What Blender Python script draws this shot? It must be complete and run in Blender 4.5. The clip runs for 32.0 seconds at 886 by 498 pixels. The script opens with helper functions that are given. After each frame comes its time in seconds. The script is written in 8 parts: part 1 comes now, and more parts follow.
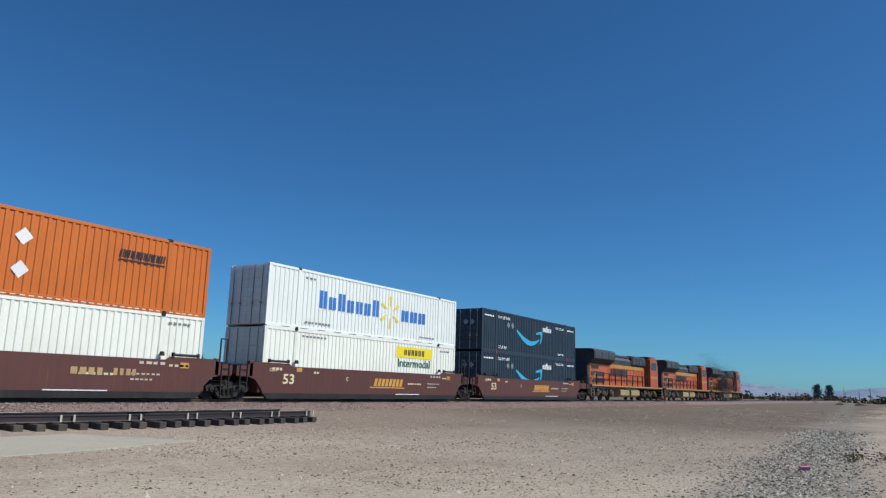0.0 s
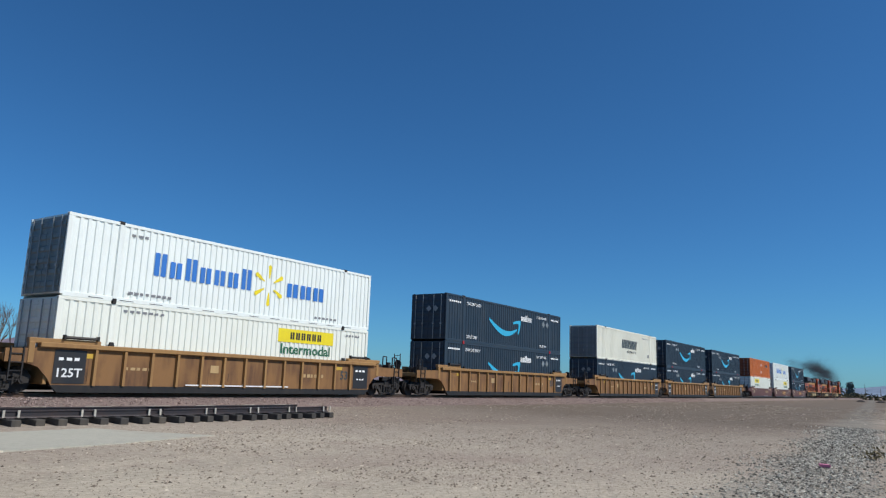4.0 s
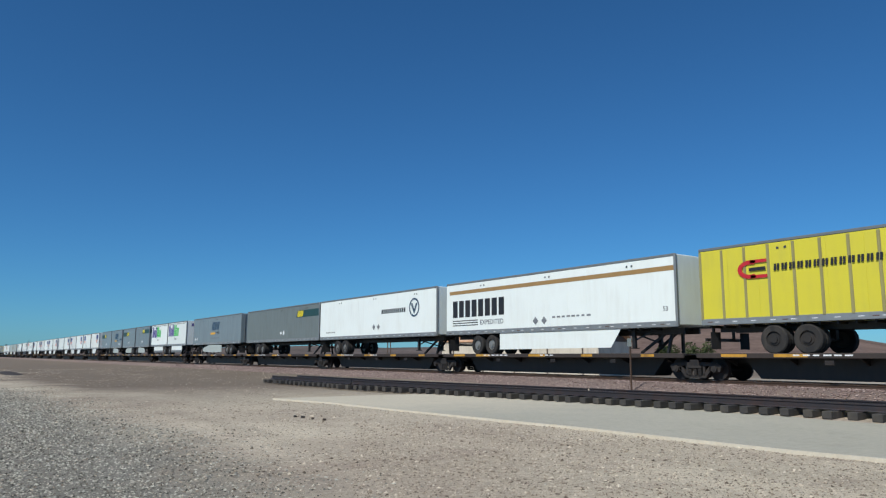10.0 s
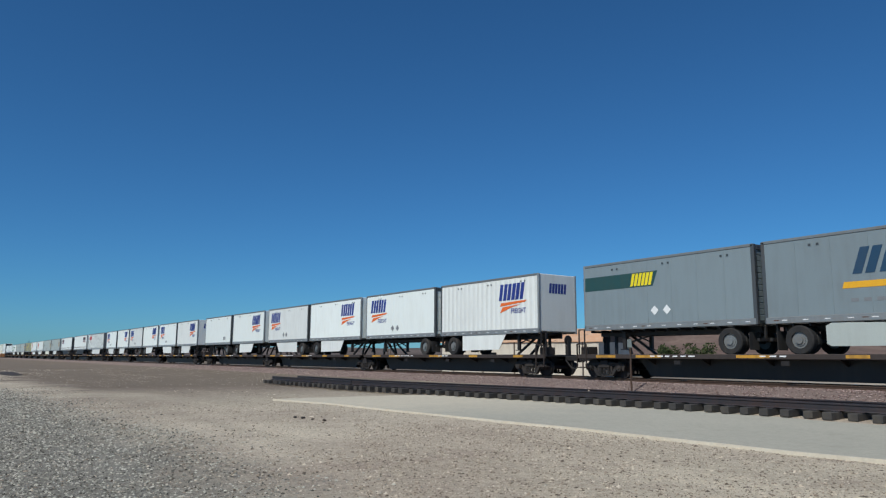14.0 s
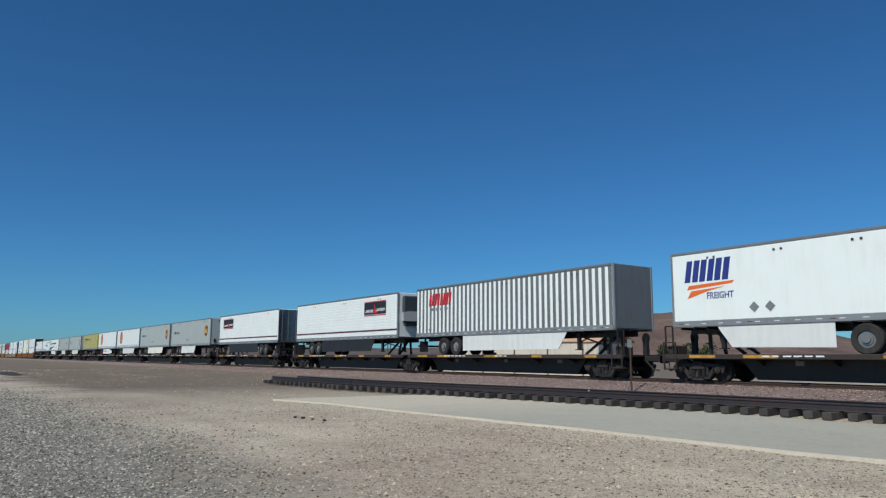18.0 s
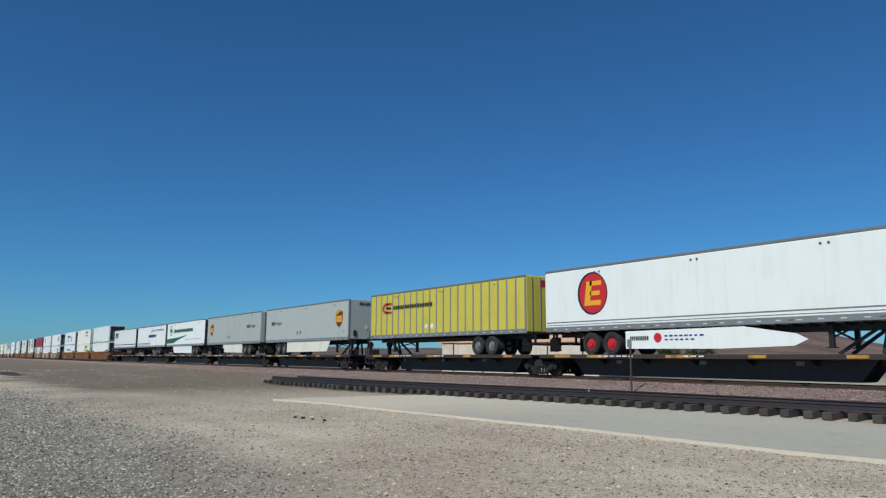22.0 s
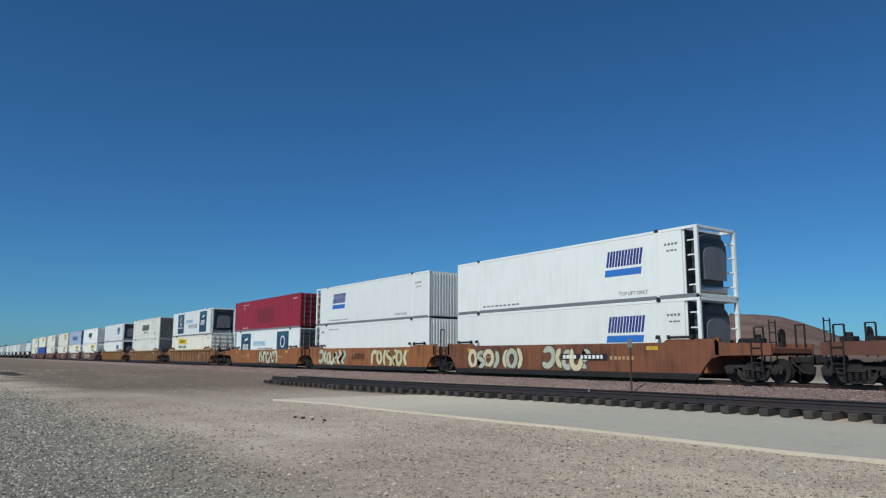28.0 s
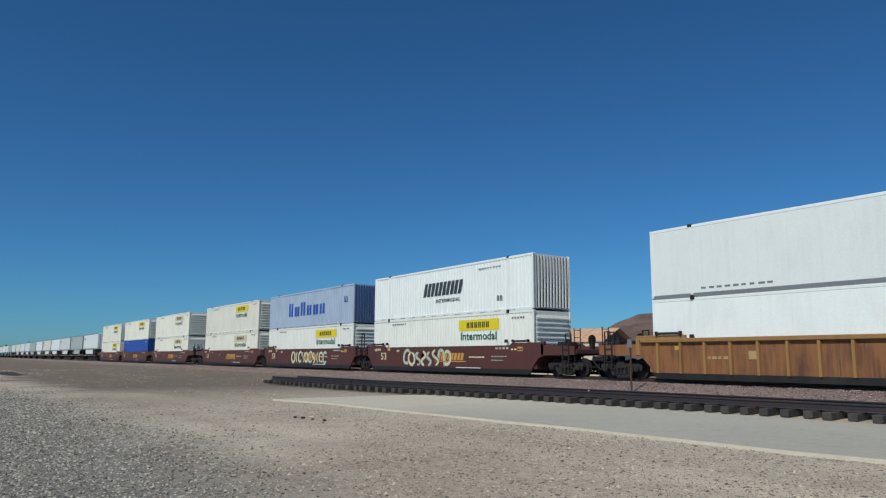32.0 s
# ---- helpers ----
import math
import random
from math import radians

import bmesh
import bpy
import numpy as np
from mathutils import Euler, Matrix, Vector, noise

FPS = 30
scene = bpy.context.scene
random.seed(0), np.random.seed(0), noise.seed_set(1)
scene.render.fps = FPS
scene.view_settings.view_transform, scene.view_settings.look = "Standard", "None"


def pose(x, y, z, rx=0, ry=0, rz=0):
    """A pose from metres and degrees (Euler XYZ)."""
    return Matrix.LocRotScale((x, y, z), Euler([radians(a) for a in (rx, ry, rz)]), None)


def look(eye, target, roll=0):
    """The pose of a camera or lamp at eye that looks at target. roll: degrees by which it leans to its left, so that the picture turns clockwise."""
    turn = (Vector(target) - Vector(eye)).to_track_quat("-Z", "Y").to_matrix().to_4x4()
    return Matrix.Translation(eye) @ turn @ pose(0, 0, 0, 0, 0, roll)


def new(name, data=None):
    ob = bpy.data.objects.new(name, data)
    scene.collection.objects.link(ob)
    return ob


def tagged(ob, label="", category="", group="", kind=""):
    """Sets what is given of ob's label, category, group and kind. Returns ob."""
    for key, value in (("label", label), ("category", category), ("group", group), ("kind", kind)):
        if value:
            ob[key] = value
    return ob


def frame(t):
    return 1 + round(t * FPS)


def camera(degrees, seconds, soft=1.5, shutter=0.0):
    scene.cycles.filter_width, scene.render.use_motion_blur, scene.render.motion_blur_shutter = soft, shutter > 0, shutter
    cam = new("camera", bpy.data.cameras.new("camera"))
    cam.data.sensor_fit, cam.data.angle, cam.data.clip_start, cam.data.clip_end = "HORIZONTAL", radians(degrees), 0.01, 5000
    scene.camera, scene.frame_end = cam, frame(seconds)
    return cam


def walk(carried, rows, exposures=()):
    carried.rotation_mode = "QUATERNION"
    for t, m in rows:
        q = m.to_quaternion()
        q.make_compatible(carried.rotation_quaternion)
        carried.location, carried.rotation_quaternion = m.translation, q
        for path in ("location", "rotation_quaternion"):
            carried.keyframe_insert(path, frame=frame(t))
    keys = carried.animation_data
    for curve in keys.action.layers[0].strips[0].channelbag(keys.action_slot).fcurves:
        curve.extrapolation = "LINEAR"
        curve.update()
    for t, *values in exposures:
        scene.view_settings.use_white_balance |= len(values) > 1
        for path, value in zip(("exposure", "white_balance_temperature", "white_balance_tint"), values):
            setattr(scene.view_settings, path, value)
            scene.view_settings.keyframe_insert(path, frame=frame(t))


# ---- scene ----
# ---------- camera: stands by the track, pans once from the train's head to its tail ----------
EYE = (0.0, 0.0, 1.5)
cam = camera(63.25, 32.0, 1.25, 0.0)
AIM = [  # seconds, yaw, pitch, roll
    (0.0, -57.24, 10.79, -1.77), (0.5, -56.88, 10.87, -1.78), (1.0, -55.85, 10.83, -1.92), (1.5, -55.96, 10.43, -1.94),
    (2.0, -55.96, 10.44, -1.92), (4.5, -55.96, 10.44, -1.92), (4.9, -48.0, 10.2, -1.9), (5.5, -2.0, 9.4, -1.9), (6.1, 39.5, 8.8, -2.0),
    (6.5, 47.79, 8.63, -2.03), (6.75, 53.3, 8.45, -2.0), (7.0, 56.01, 8.32, -1.98), (7.5, 56.68, 8.38, -1.91), (8.0, 56.51, 8.46, -1.91), (8.5, 56.32, 8.22, -1.97),
    (9.0, 56.58, 9.16, 0.23), (9.5, 55.35, 8.68, -0.28), (10.0, 55.26, 8.56, -0.27), (10.5, 55.30, 8.69, -0.34),
    (11.0, 55.23, 8.88, -0.33), (11.3, 55.27, 8.62, -0.32), (11.6, 55.27, 8.62, -0.32), (32.0, 55.27, 8.62, -0.32)]
walk(cam, [(t, pose(*EYE, 90 + pitch, roll, yaw)) for t, yaw, pitch, roll in AIM],
     [(0, 0.24, 6500, 10.0), (1, 0.5, 6520, 12.0), (2, 0.48, 6540, 14.0), (3, 0.4, 6500, 10.0), (4, 0.23, 6450, 10.0), (7, -0.06, 6460, 10.0), (8, 0.18, 6400, 10.0), (10, 0.14, 6420, 8.0),
      (11, 0.05, 6420, 8.0), (12, 0.22, 6420, 8.0), (13.5, 0.05, 6420, 8.0), (16, 0.0, 6420, 8.0), (18, 0.0, 6420, 8.0), (20, 0.1, 6420, 8.0), (22, 0.05, 6420, 8.0), (23, 0.1, 6420, 8.0),
      (24, 0.1, 6420, 8.0), (25, 0.1, 6420, 8.0), (27, -0.08, 6430, 8.5), (29, -0.08, 6430, 8.5), (30, 0.1, 6430, 8.5), (31, 0.0, 6430, 8.5), (32, -0.12, 6430, 8.5)])

# ---------- light ----------
SUN_EL, SUN_AZ = 46.0, 288.0   # degrees; azimuth counted from +x towards +y
world = bpy.data.worlds.new("world")
scene.world = world
world.use_nodes = True
wn = world.node_tree.nodes
sky = wn.new("ShaderNodeTexSky")
sky.sky_type, sky.sun_disc = "NISHITA", False
sky.sun_elevation, sky.sun_rotation = radians(SUN_EL), radians(90 - SUN_AZ)
sky.altitude, sky.air_density, sky.dust_density, sky.ozone_density = 0, 0.85, 0.3, 10.0
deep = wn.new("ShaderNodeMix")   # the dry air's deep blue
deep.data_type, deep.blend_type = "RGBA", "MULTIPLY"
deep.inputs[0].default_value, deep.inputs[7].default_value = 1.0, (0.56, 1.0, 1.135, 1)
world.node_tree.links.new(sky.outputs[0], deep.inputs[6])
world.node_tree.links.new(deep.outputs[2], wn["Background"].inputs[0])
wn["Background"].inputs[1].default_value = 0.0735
sun = new("sun", bpy.data.lights.new("sun", "SUN"))
sun.data.energy, sun.data.angle, sun.data.color = 3.6, radians(0.53), (1.0, 0.95, 0.87)
sd = Vector((math.cos(radians(SUN_AZ)) * math.cos(radians(SUN_EL)), math.sin(radians(SUN_AZ)) * math.cos(radians(SUN_EL)), math.sin(radians(SUN_EL))))
sun.matrix_world = look(sd * 50, (0, 0, 0))

# ---------- materials ----------
def lin(r, g, b):
    return tuple(((c / 255) / 12.92 if c <= 10 else ((c / 255 + 0.055) / 1.055) ** 2.4) for c in (r, g, b))


MATS = {}


def paint(name, rgb, rough=0.5, metal=0.0, dirt=0.25, dirt_rgb=(96, 78, 60), streak=1.0, bump=0.0, grain=40.0, vary=0.06):
    """Paint or bare stuff with large soft stains, streaks that run down and fine grain, in metres."""
    if name in MATS:
        return MATS[name]
    m = bpy.data.materials.new(name)
    m.use_nodes = True
    n, link = m.node_tree.nodes, m.node_tree.links.new
    b = n["Principled BSDF"]
    tex, info, off, mp, mp2 = n.new("ShaderNodeTexCoord"), n.new("ShaderNodeObjectInfo"), n.new("ShaderNodeVectorMath"), n.new("ShaderNodeMapping"), n.new("ShaderNodeMapping")
    off.operation = "MULTIPLY_ADD"
    off.inputs[1].default_value = (37.0, 11.0, 5.0)
    link(info.outputs["Random"], off.inputs[0])
    link(tex.outputs["Object"], off.inputs[2])
    link(off.outputs[0], mp.inputs[0])
    mp.inputs["Scale"].default_value = (3.0 * streak, 3.0 * streak, 0.35)
    big, fine, strk = n.new("ShaderNodeTexNoise"), n.new("ShaderNodeTexNoise"), n.new("ShaderNodeTexNoise")
    big.inputs["Scale"].default_value, big.inputs["Detail"].default_value = 0.7, 5.0
    fine.inputs["Scale"].default_value, fine.inputs["Detail"].default_value = grain, 4.0
    strk.inputs["Scale"].default_value, strk.inputs["Detail"].default_value = 1.6, 6.0
    link(off.outputs[0], big.inputs["Vector"]), link(tex.outputs["Object"], fine.inputs["Vector"]), link(mp.outputs[0], strk.inputs["Vector"])
    mul = n.new("ShaderNodeMath")
    mul.operation = "MULTIPLY"
    link(big.outputs[0], mul.inputs[0]), link(strk.outputs[0], mul.inputs[1])
    rng = n.new("ShaderNodeMapRange")
    rng.inputs[1].default_value, rng.inputs[2].default_value, rng.inputs[3].default_value, rng.inputs[4].default_value = 0.2, 0.42, 0.0, dirt
    link(mul.outputs[0], rng.inputs[0])
    hsv = n.new("ShaderNodeHueSaturation")
    hsv.inputs["Color"].default_value = (*lin(*rgb), 1)
    val = n.new("ShaderNodeMapRange")
    val.inputs[3].default_value, val.inputs[4].default_value = 1 - vary, 1 + vary
    link(info.outputs["Random"], val.inputs[0]), link(val.outputs[0], hsv.inputs["Value"])
    mix, mix2 = n.new("ShaderNodeMix"), n.new("ShaderNodeMix")
    mix.data_type = mix2.data_type = "RGBA"
    mix2.blend_type = "MULTIPLY"
    link(rng.outputs[0], mix.inputs[0]), link(hsv.outputs[0], mix.inputs[6])
    mix.inputs[7].default_value = (*lin(*dirt_rgb), 1)
    fr = n.new("ShaderNodeMapRange")
    fr.inputs[1].default_value, fr.inputs[2].default_value, fr.inputs[3].default_value, fr.inputs[4].default_value = 0.3, 0.7, 0.92, 1.05
    link(fine.outputs[0], fr.inputs[0])
    mix2.inputs[0].default_value = 1.0
    link(mix.outputs[2], mix2.inputs[6]), link(fr.outputs[0], mix2.inputs[7])
    link(mix2.outputs[2], b.inputs["Base Color"])
    rr = n.new("ShaderNodeMapRange")
    rr.inputs[3].default_value, rr.inputs[4].default_value = max(rough - 0.12, 0.05), min(rough + 0.15, 1)
    link(strk.outputs[0], rr.inputs[0]), link(rr.outputs[0], b.inputs["Roughness"])
    b.inputs["Metallic"].default_value = metal
    if bump:
        bp = n.new("ShaderNodeBump")
        bp.inputs["Strength"].default_value, bp.inputs["Distance"].default_value = min(1, bump * 20), bump
        link(fine.outputs[0], bp.inputs["Height"]), link(bp.outputs[0], b.inputs["Normal"])
    MATS[name] = m
    return m


WHITE = paint("white_paint", (230, 237, 233), 0.45, dirt=0.15, dirt_rgb=(186, 182, 168))
CREAM = paint("cream_paint", (228, 229, 214), 0.5, dirt=0.2, dirt_rgb=(150, 134, 104))
DIRTY_WHITE = paint("rust_streaked_white", (232, 230, 218), 0.55, dirt=0.7, dirt_rgb=(120, 84, 52))
GREYWHITE = paint("grey_white_paint", (222, 226, 222), 0.45, dirt=0.15, dirt_rgb=(130, 124, 112))
ORANGE = paint("orange_paint", (197, 106, 36), 0.45, dirt=0.25, dirt_rgb=(128, 62, 30))
ORANGE2 = paint("faded_orange_paint", (222, 134, 62), 0.5, dirt=0.25, dirt_rgb=(140, 80, 40))
ORANGE3 = paint("fresh_red_orange_paint", (220, 104, 62), 0.5, dirt=0.15, dirt_rgb=(150, 80, 50))
NAVY = paint("slate_navy_paint", (34, 50, 64), 0.45, dirt=0.2, dirt_rgb=(80, 84, 86))
AGED = paint("aged_grey_white_paint", (219, 224, 214), 0.5, dirt=0.25, dirt_rgb=(140, 134, 116))
SIGNWHITE = paint("warm_white_paint", (230, 234, 224), 0.5, dirt=0.13, dirt_rgb=(150, 138, 114))
SKYBLUE = paint("bright_blue_paint", (34, 168, 214), 0.4, dirt=0.12, dirt_rgb=(60, 110, 130))
RED = paint("crimson_paint", (150, 30, 46), 0.45, dirt=0.2, dirt_rgb=(90, 40, 40))
BLUEGREY = paint("faded_blue_paint", (164, 182, 200), 0.5, dirt=0.25, dirt_rgb=(100, 110, 120))
BLUE = paint("strong_blue_paint", (36, 84, 170), 0.5, dirt=0.2)
GREY = paint("grey_trailer_paint", (122, 135, 140), 0.4, dirt=0.18, dirt_rgb=(90, 90, 88))
DGREY = paint("dark_grey_trailer_paint", (112, 120, 118), 0.4, dirt=0.2, dirt_rgb=(80, 80, 78))
LGREY = paint("silver_grey_trailer_paint", (174, 182, 177), 0.4, dirt=0.12, dirt_rgb=(120, 116, 108))
YELLOW = paint("yellow_paint", (216, 205, 60), 0.45, dirt=0.2, dirt_rgb=(164, 156, 84))
OCHRE_A = paint("ochre_car_paint", (153, 117, 70), 0.6, dirt=0.5, dirt_rgb=(120, 84, 52))
OCHRE_C = paint("rusty_ochre_car_paint", (152, 104, 56), 0.6, dirt=0.6, dirt_rgb=(104, 66, 44))
OCHRE_B = paint("stained_ochre_panel", (132, 96, 57), 0.7, dirt=1.0, dirt_rgb=(88, 60, 42), streak=0.6)
RUSTY = paint("rusted_orange_car_paint", (122, 77, 52), 0.7, dirt=1.0, dirt_rgb=(82, 52, 40))
RUSTY2 = paint("faded_rust_orange_car_paint", (152, 98, 56), 0.7, dirt=0.8, dirt_rgb=(104, 66, 46))
MAROON = paint("oxide_brown_car_paint", (88, 51, 46), 0.6, dirt=0.5, dirt_rgb=(70, 48, 42))
MAROON2 = paint("dark_oxide_car_paint", (88, 54, 52), 0.6, dirt=0.5, dirt_rgb=(60, 44, 40))
BROWNPANEL = paint("rust_brown_panel", (138, 94, 57), 0.75, dirt=1.0, dirt_rgb=(92, 62, 46), streak=1.5)
TANRIB = paint("sun_bleached_tan_car_paint", (160, 127, 84), 0.65, dirt=0.7, dirt_rgb=(110, 76, 52))
DARKPANEL = paint("dark_rusted_panel", (116, 78, 53), 0.75, dirt=1.0, dirt_rgb=(84, 56, 42), streak=1.2)
PANEL = paint("maroon_panel_paint", (100, 65, 53), 0.7, dirt=0.6, dirt_rgb=(80, 50, 40))
STEEL = paint("dark_steel", (32, 31, 32), 0.7, 0.1, dirt=0.4, dirt_rgb=(62, 52, 46))
BLACK = paint("black_paint", (32, 30, 29), 0.5, dirt=0.3, dirt_rgb=(70, 62, 54))
FRAMES = paint("dusty_cast_steel", (40, 38, 37), 0.8, dirt=0.5, dirt_rgb=(72, 64, 58))
RUBBER = paint("tyre_rubber", (34, 34, 35), 0.85, dirt=0.4, dirt_rgb=(86, 80, 72))
ALU = paint("brushed_aluminium", (190, 192, 192), 0.35, 0.85, dirt=0.15)
HUB = paint("bright_hub_paint", (136, 138, 137), 0.45, 0.3, dirt=0.6)
GALV = paint("galvanised_steel", (150, 154, 154), 0.45, 0.5, dirt=0.2)
LOCO = paint("locomotive_orange", (186, 88, 42), 0.4, dirt=0.35, dirt_rgb=(110, 66, 44))
LOCOY = paint("locomotive_yellow", (190, 134, 46), 0.4, dirt=0.3)
SHROUD = paint("grey_moulded_plastic", (178, 184, 184), 0.5, dirt=0.25)
TOPRAIL = paint("dark_top_rail", (74, 80, 84), 0.5, 0.2, dirt=0.3)
MIDRAIL = paint("grey_top_rail", (116, 122, 124), 0.5, 0.2, dirt=0.3)
STAINLESS = paint("stainless_door", (118, 122, 126), 0.25, 0.9, dirt=0.2)
# grey with some dirt: stands for white ends in shade, also colours hubs
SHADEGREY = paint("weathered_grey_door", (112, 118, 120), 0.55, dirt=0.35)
GLASS = paint("cab_window", (20, 24, 28), 0.08, dirt=0.05)
# decal colours
D_BLUE = paint("decal_blue", (48, 116, 196), 0.5, dirt=0.12)
D_NAVY = paint("decal_navy", (36, 56, 132), 0.5, dirt=0.12)
D_CYAN = paint("decal_cyan", (48, 170, 210), 0.45, dirt=0.08)
D_WHITE = paint("decal_white", (230, 232, 232), 0.45, dirt=0.12)
D_BLACK = paint("decal_black", (34, 36, 40), 0.5, dirt=0.1)
D_DARK = paint("decal_charcoal", (58, 66, 70), 0.5, dirt=0.1)
D_DULLYELLOW = paint("dull_reflective_yellow", (196, 160, 60), 0.6, dirt=0.5, dirt_rgb=(120, 92, 58))
D_YELLOW = paint("decal_yellow", (232, 212, 34), 0.45, dirt=0.1)
D_GREEN = paint("decal_green", (28, 96, 66), 0.5, dirt=0.1)
D_LIME = paint("decal_bright_green", (40, 186, 70), 0.5, dirt=0.08)
D_PURPLE = paint("decal_purple", (62, 40, 132), 0.5, dirt=0.08)
D_ORANGE = paint("decal_orange", (232, 110, 44), 0.5, dirt=0.08)
D_RED = paint("decal_red", (190, 36, 46), 0.5, dirt=0.08)
D_BROWN = paint("decal_brown", (88, 54, 28), 0.45, dirt=0.08)
D_GOLD = paint("decal_gold", (226, 168, 36), 0.45, dirt=0.08)
D_TAN = paint("decal_tan", (160, 128, 80), 0.5, dirt=0.1)
D_GREY = paint("decal_grey", (120, 124, 128), 0.5, dirt=0.1)
D_SEA = paint("decal_sea_green", (40, 112, 128), 0.45, dirt=0.1)
D_TEAL = paint("decal_dark_teal", (34, 66, 92), 0.45, dirt=0.1)
D_BANDGREEN = paint("decal_band_green", (36, 72, 72), 0.45, dirt=0.1)
D_CREAM = paint("decal_cream", (216, 206, 168), 0.6, dirt=0.15)
D_PALEGREEN = paint("decal_pale_green", (184, 192, 172), 0.6, dirt=0.15)
D_FADED = paint("faded_stencil_paint", (178, 150, 106), 0.6, dirt=0.3)
D_WORN = paint("worn_yellow_stripe", (190, 142, 52), 0.6, dirt=0.7, dirt_rgb=(80, 60, 46))
D_RUST = paint("dark_rust_scrape", (86, 68, 52), 0.8, dirt=0.5, dirt_rgb=(140, 110, 84))
GRIME = paint("dark_grime", (98, 72, 52), 0.85, dirt=0.6, dirt_rgb=(104, 78, 58))
D_CHALK = paint("worn_chalk_paint", (188, 184, 172), 0.8, dirt=0.6, dirt_rgb=(110, 100, 90))
D_OLIVE = paint("decal_pale_olive", (196, 190, 142), 0.6, dirt=0.15)
D_OCHRE = paint("decal_ochre", (198, 150, 70), 0.55, dirt=0.2)

# ---------- mesh helpers ----------
class Shape:
    """Vertices and faces gathered from boxes, prisms and discs."""

    def __init__(self):
        self.v, self.f = [], []

    def add(self, v, f):
        k = len(self.v)
        self.v += [tuple(p) for p in v]
        self.f += [tuple(i + k for i in q) for q in f]
        return self

    def box(self, x0, x1, y0, y1, z0, z1):
        return self.add([(x0, y0, z0), (x1, y0, z0), (x1, y1, z0), (x0, y1, z0), (x0, y0, z1), (x1, y0, z1), (x1, y1, z1), (x0, y1, z1)],
                        [(0, 3, 2, 1), (4, 5, 6, 7), (0, 1, 5, 4), (1, 2, 6, 5), (2, 3, 7, 6), (3, 0, 4, 7)])

    def cbox(self, x0, x1, y0, y1, z0, z1, c=0.01):
        """A box with chamfered edges."""
        v, idx = [], {}
        xs, ys, zs = (x0, x1), (y0, y1), (z0, z1)
        for i in (0, 1):
            for j in (0, 1):
                for k in (0, 1):
                    sx, sy, sz = (c, -c)[i], (c, -c)[j], (c, -c)[k]
                    idx[i, j, k] = len(v)
                    v += [(xs[i], ys[j] + sy, zs[k] + sz), (xs[i] + sx, ys[j], zs[k] + sz), (xs[i] + sx, ys[j] + sy, zs[k])]
        f = []
        a = lambda i, j, k, w: idx[i, j, k] + w
        for i in (0, 1):
            q = [(i, 0, 0), (i, 1, 0), (i, 1, 1), (i, 0, 1)]
            f.append([a(*p, 0) for p in (q if i else q[::-1])])
            q = [(0, i, 0), (0, i, 1), (1, i, 1), (1, i, 0)]
            f.append([a(*p, 1) for p in (q if i else q[::-1])])
            q = [(0, 0, i), (1, 0, i), (1, 1, i), (0, 1, i)]
            f.append([a(*p, 2) for p in (q if i else q[::-1])])
        for i in (0, 1):
            for j in (0, 1):
                f.append([a(0, i, j, 1), a(1, i, j, 1), a(1, i, j, 2), a(0, i, j, 2)])
                f.append([a(i, 0, j, 0), a(i, 1, j, 0), a(i, 1, j, 2), a(i, 0, j, 2)])
                f.append([a(i, j, 0, 0), a(i, j, 1, 0), a(i, j, 1, 1), a(i, j, 0, 1)])
                for k in (0, 1):
                    f.append([a(i, j, k, 0), a(i, j, k, 1), a(i, j, k, 2)])
        return self.add(v, f)

    def prism(self, poly, axis, lo, hi):
        """A polygon of two coordinates drawn out along the third axis (0, 1 or 2)."""
        n = len(poly)
        put = {0: lambda p, w: (w, p[0], p[1]), 1: lambda p, w: (p[0], w, p[1]), 2: lambda p, w: (p[0], p[1], w)}[axis]
        v = [put(p, lo) for p in poly] + [put(p, hi) for p in poly]
        f = [tuple(range(n)), tuple(range(2 * n - 1, n - 1, -1))] + [(i, (i + 1) % n, n + (i + 1) % n, n + i) for i in range(n)]
        return self.add(v, f)

    def cyl(self, c, r, axis, lo, hi, n=14, r2=None):
        r2 = r if r2 is None else r2
        put = {0: lambda p, w: (w, p[0], p[1]), 1: lambda p, w: (p[0], w, p[1]), 2: lambda p, w: (p[0], p[1], w)}[axis]
        ring = lambda q: [(c[0] + q * math.cos(2 * math.pi * i / n), c[1] + q * math.sin(2 * math.pi * i / n)) for i in range(n)]
        v = [put(p, lo) for p in ring(r)] + [put(p, hi) for p in ring(r2)]
        f = [tuple(range(n)), tuple(range(2 * n - 1, n - 1, -1))] + [(i, (i + 1) % n, n + (i + 1) % n, n + i) for i in range(n)]
        return self.add(v, f)

    def bar(self, a, b, w):
        """A square bar of width w from a to b."""
        a, b = Vector(a), Vector(b)
        d = (b - a).normalized()
        s = d.cross(Vector((0, 0, 1)) if abs(d.z) < 0.9 else Vector((0, 1, 0))).normalized() * w / 2
        t = d.cross(s).normalized() * w / 2
        v = [p + i * s + j * t for p in (a, b) for i, j in ((-1, -1), (1, -1), (1, 1), (-1, 1))]
        return self.add(v, [(0, 1, 2, 3), (7, 6, 5, 4), (0, 4, 5, 1), (1, 5, 6, 2), (2, 6, 7, 3), (3, 7, 4, 0)])

    def done(self, name, smooth=False):
        me = bpy.data.meshes.new(name)
        me.from_pydata(self.v, [], self.f)
        bm = bmesh.new()
        bm.from_mesh(me)
        bmesh.ops.recalc_face_normals(bm, faces=bm.faces)
        bm.to_mesh(me)
        bm.free()
        if smooth:
            me.polygons.foreach_set("use_smooth", [True] * len(me.polygons))
        me.materials.append(None)
        return me


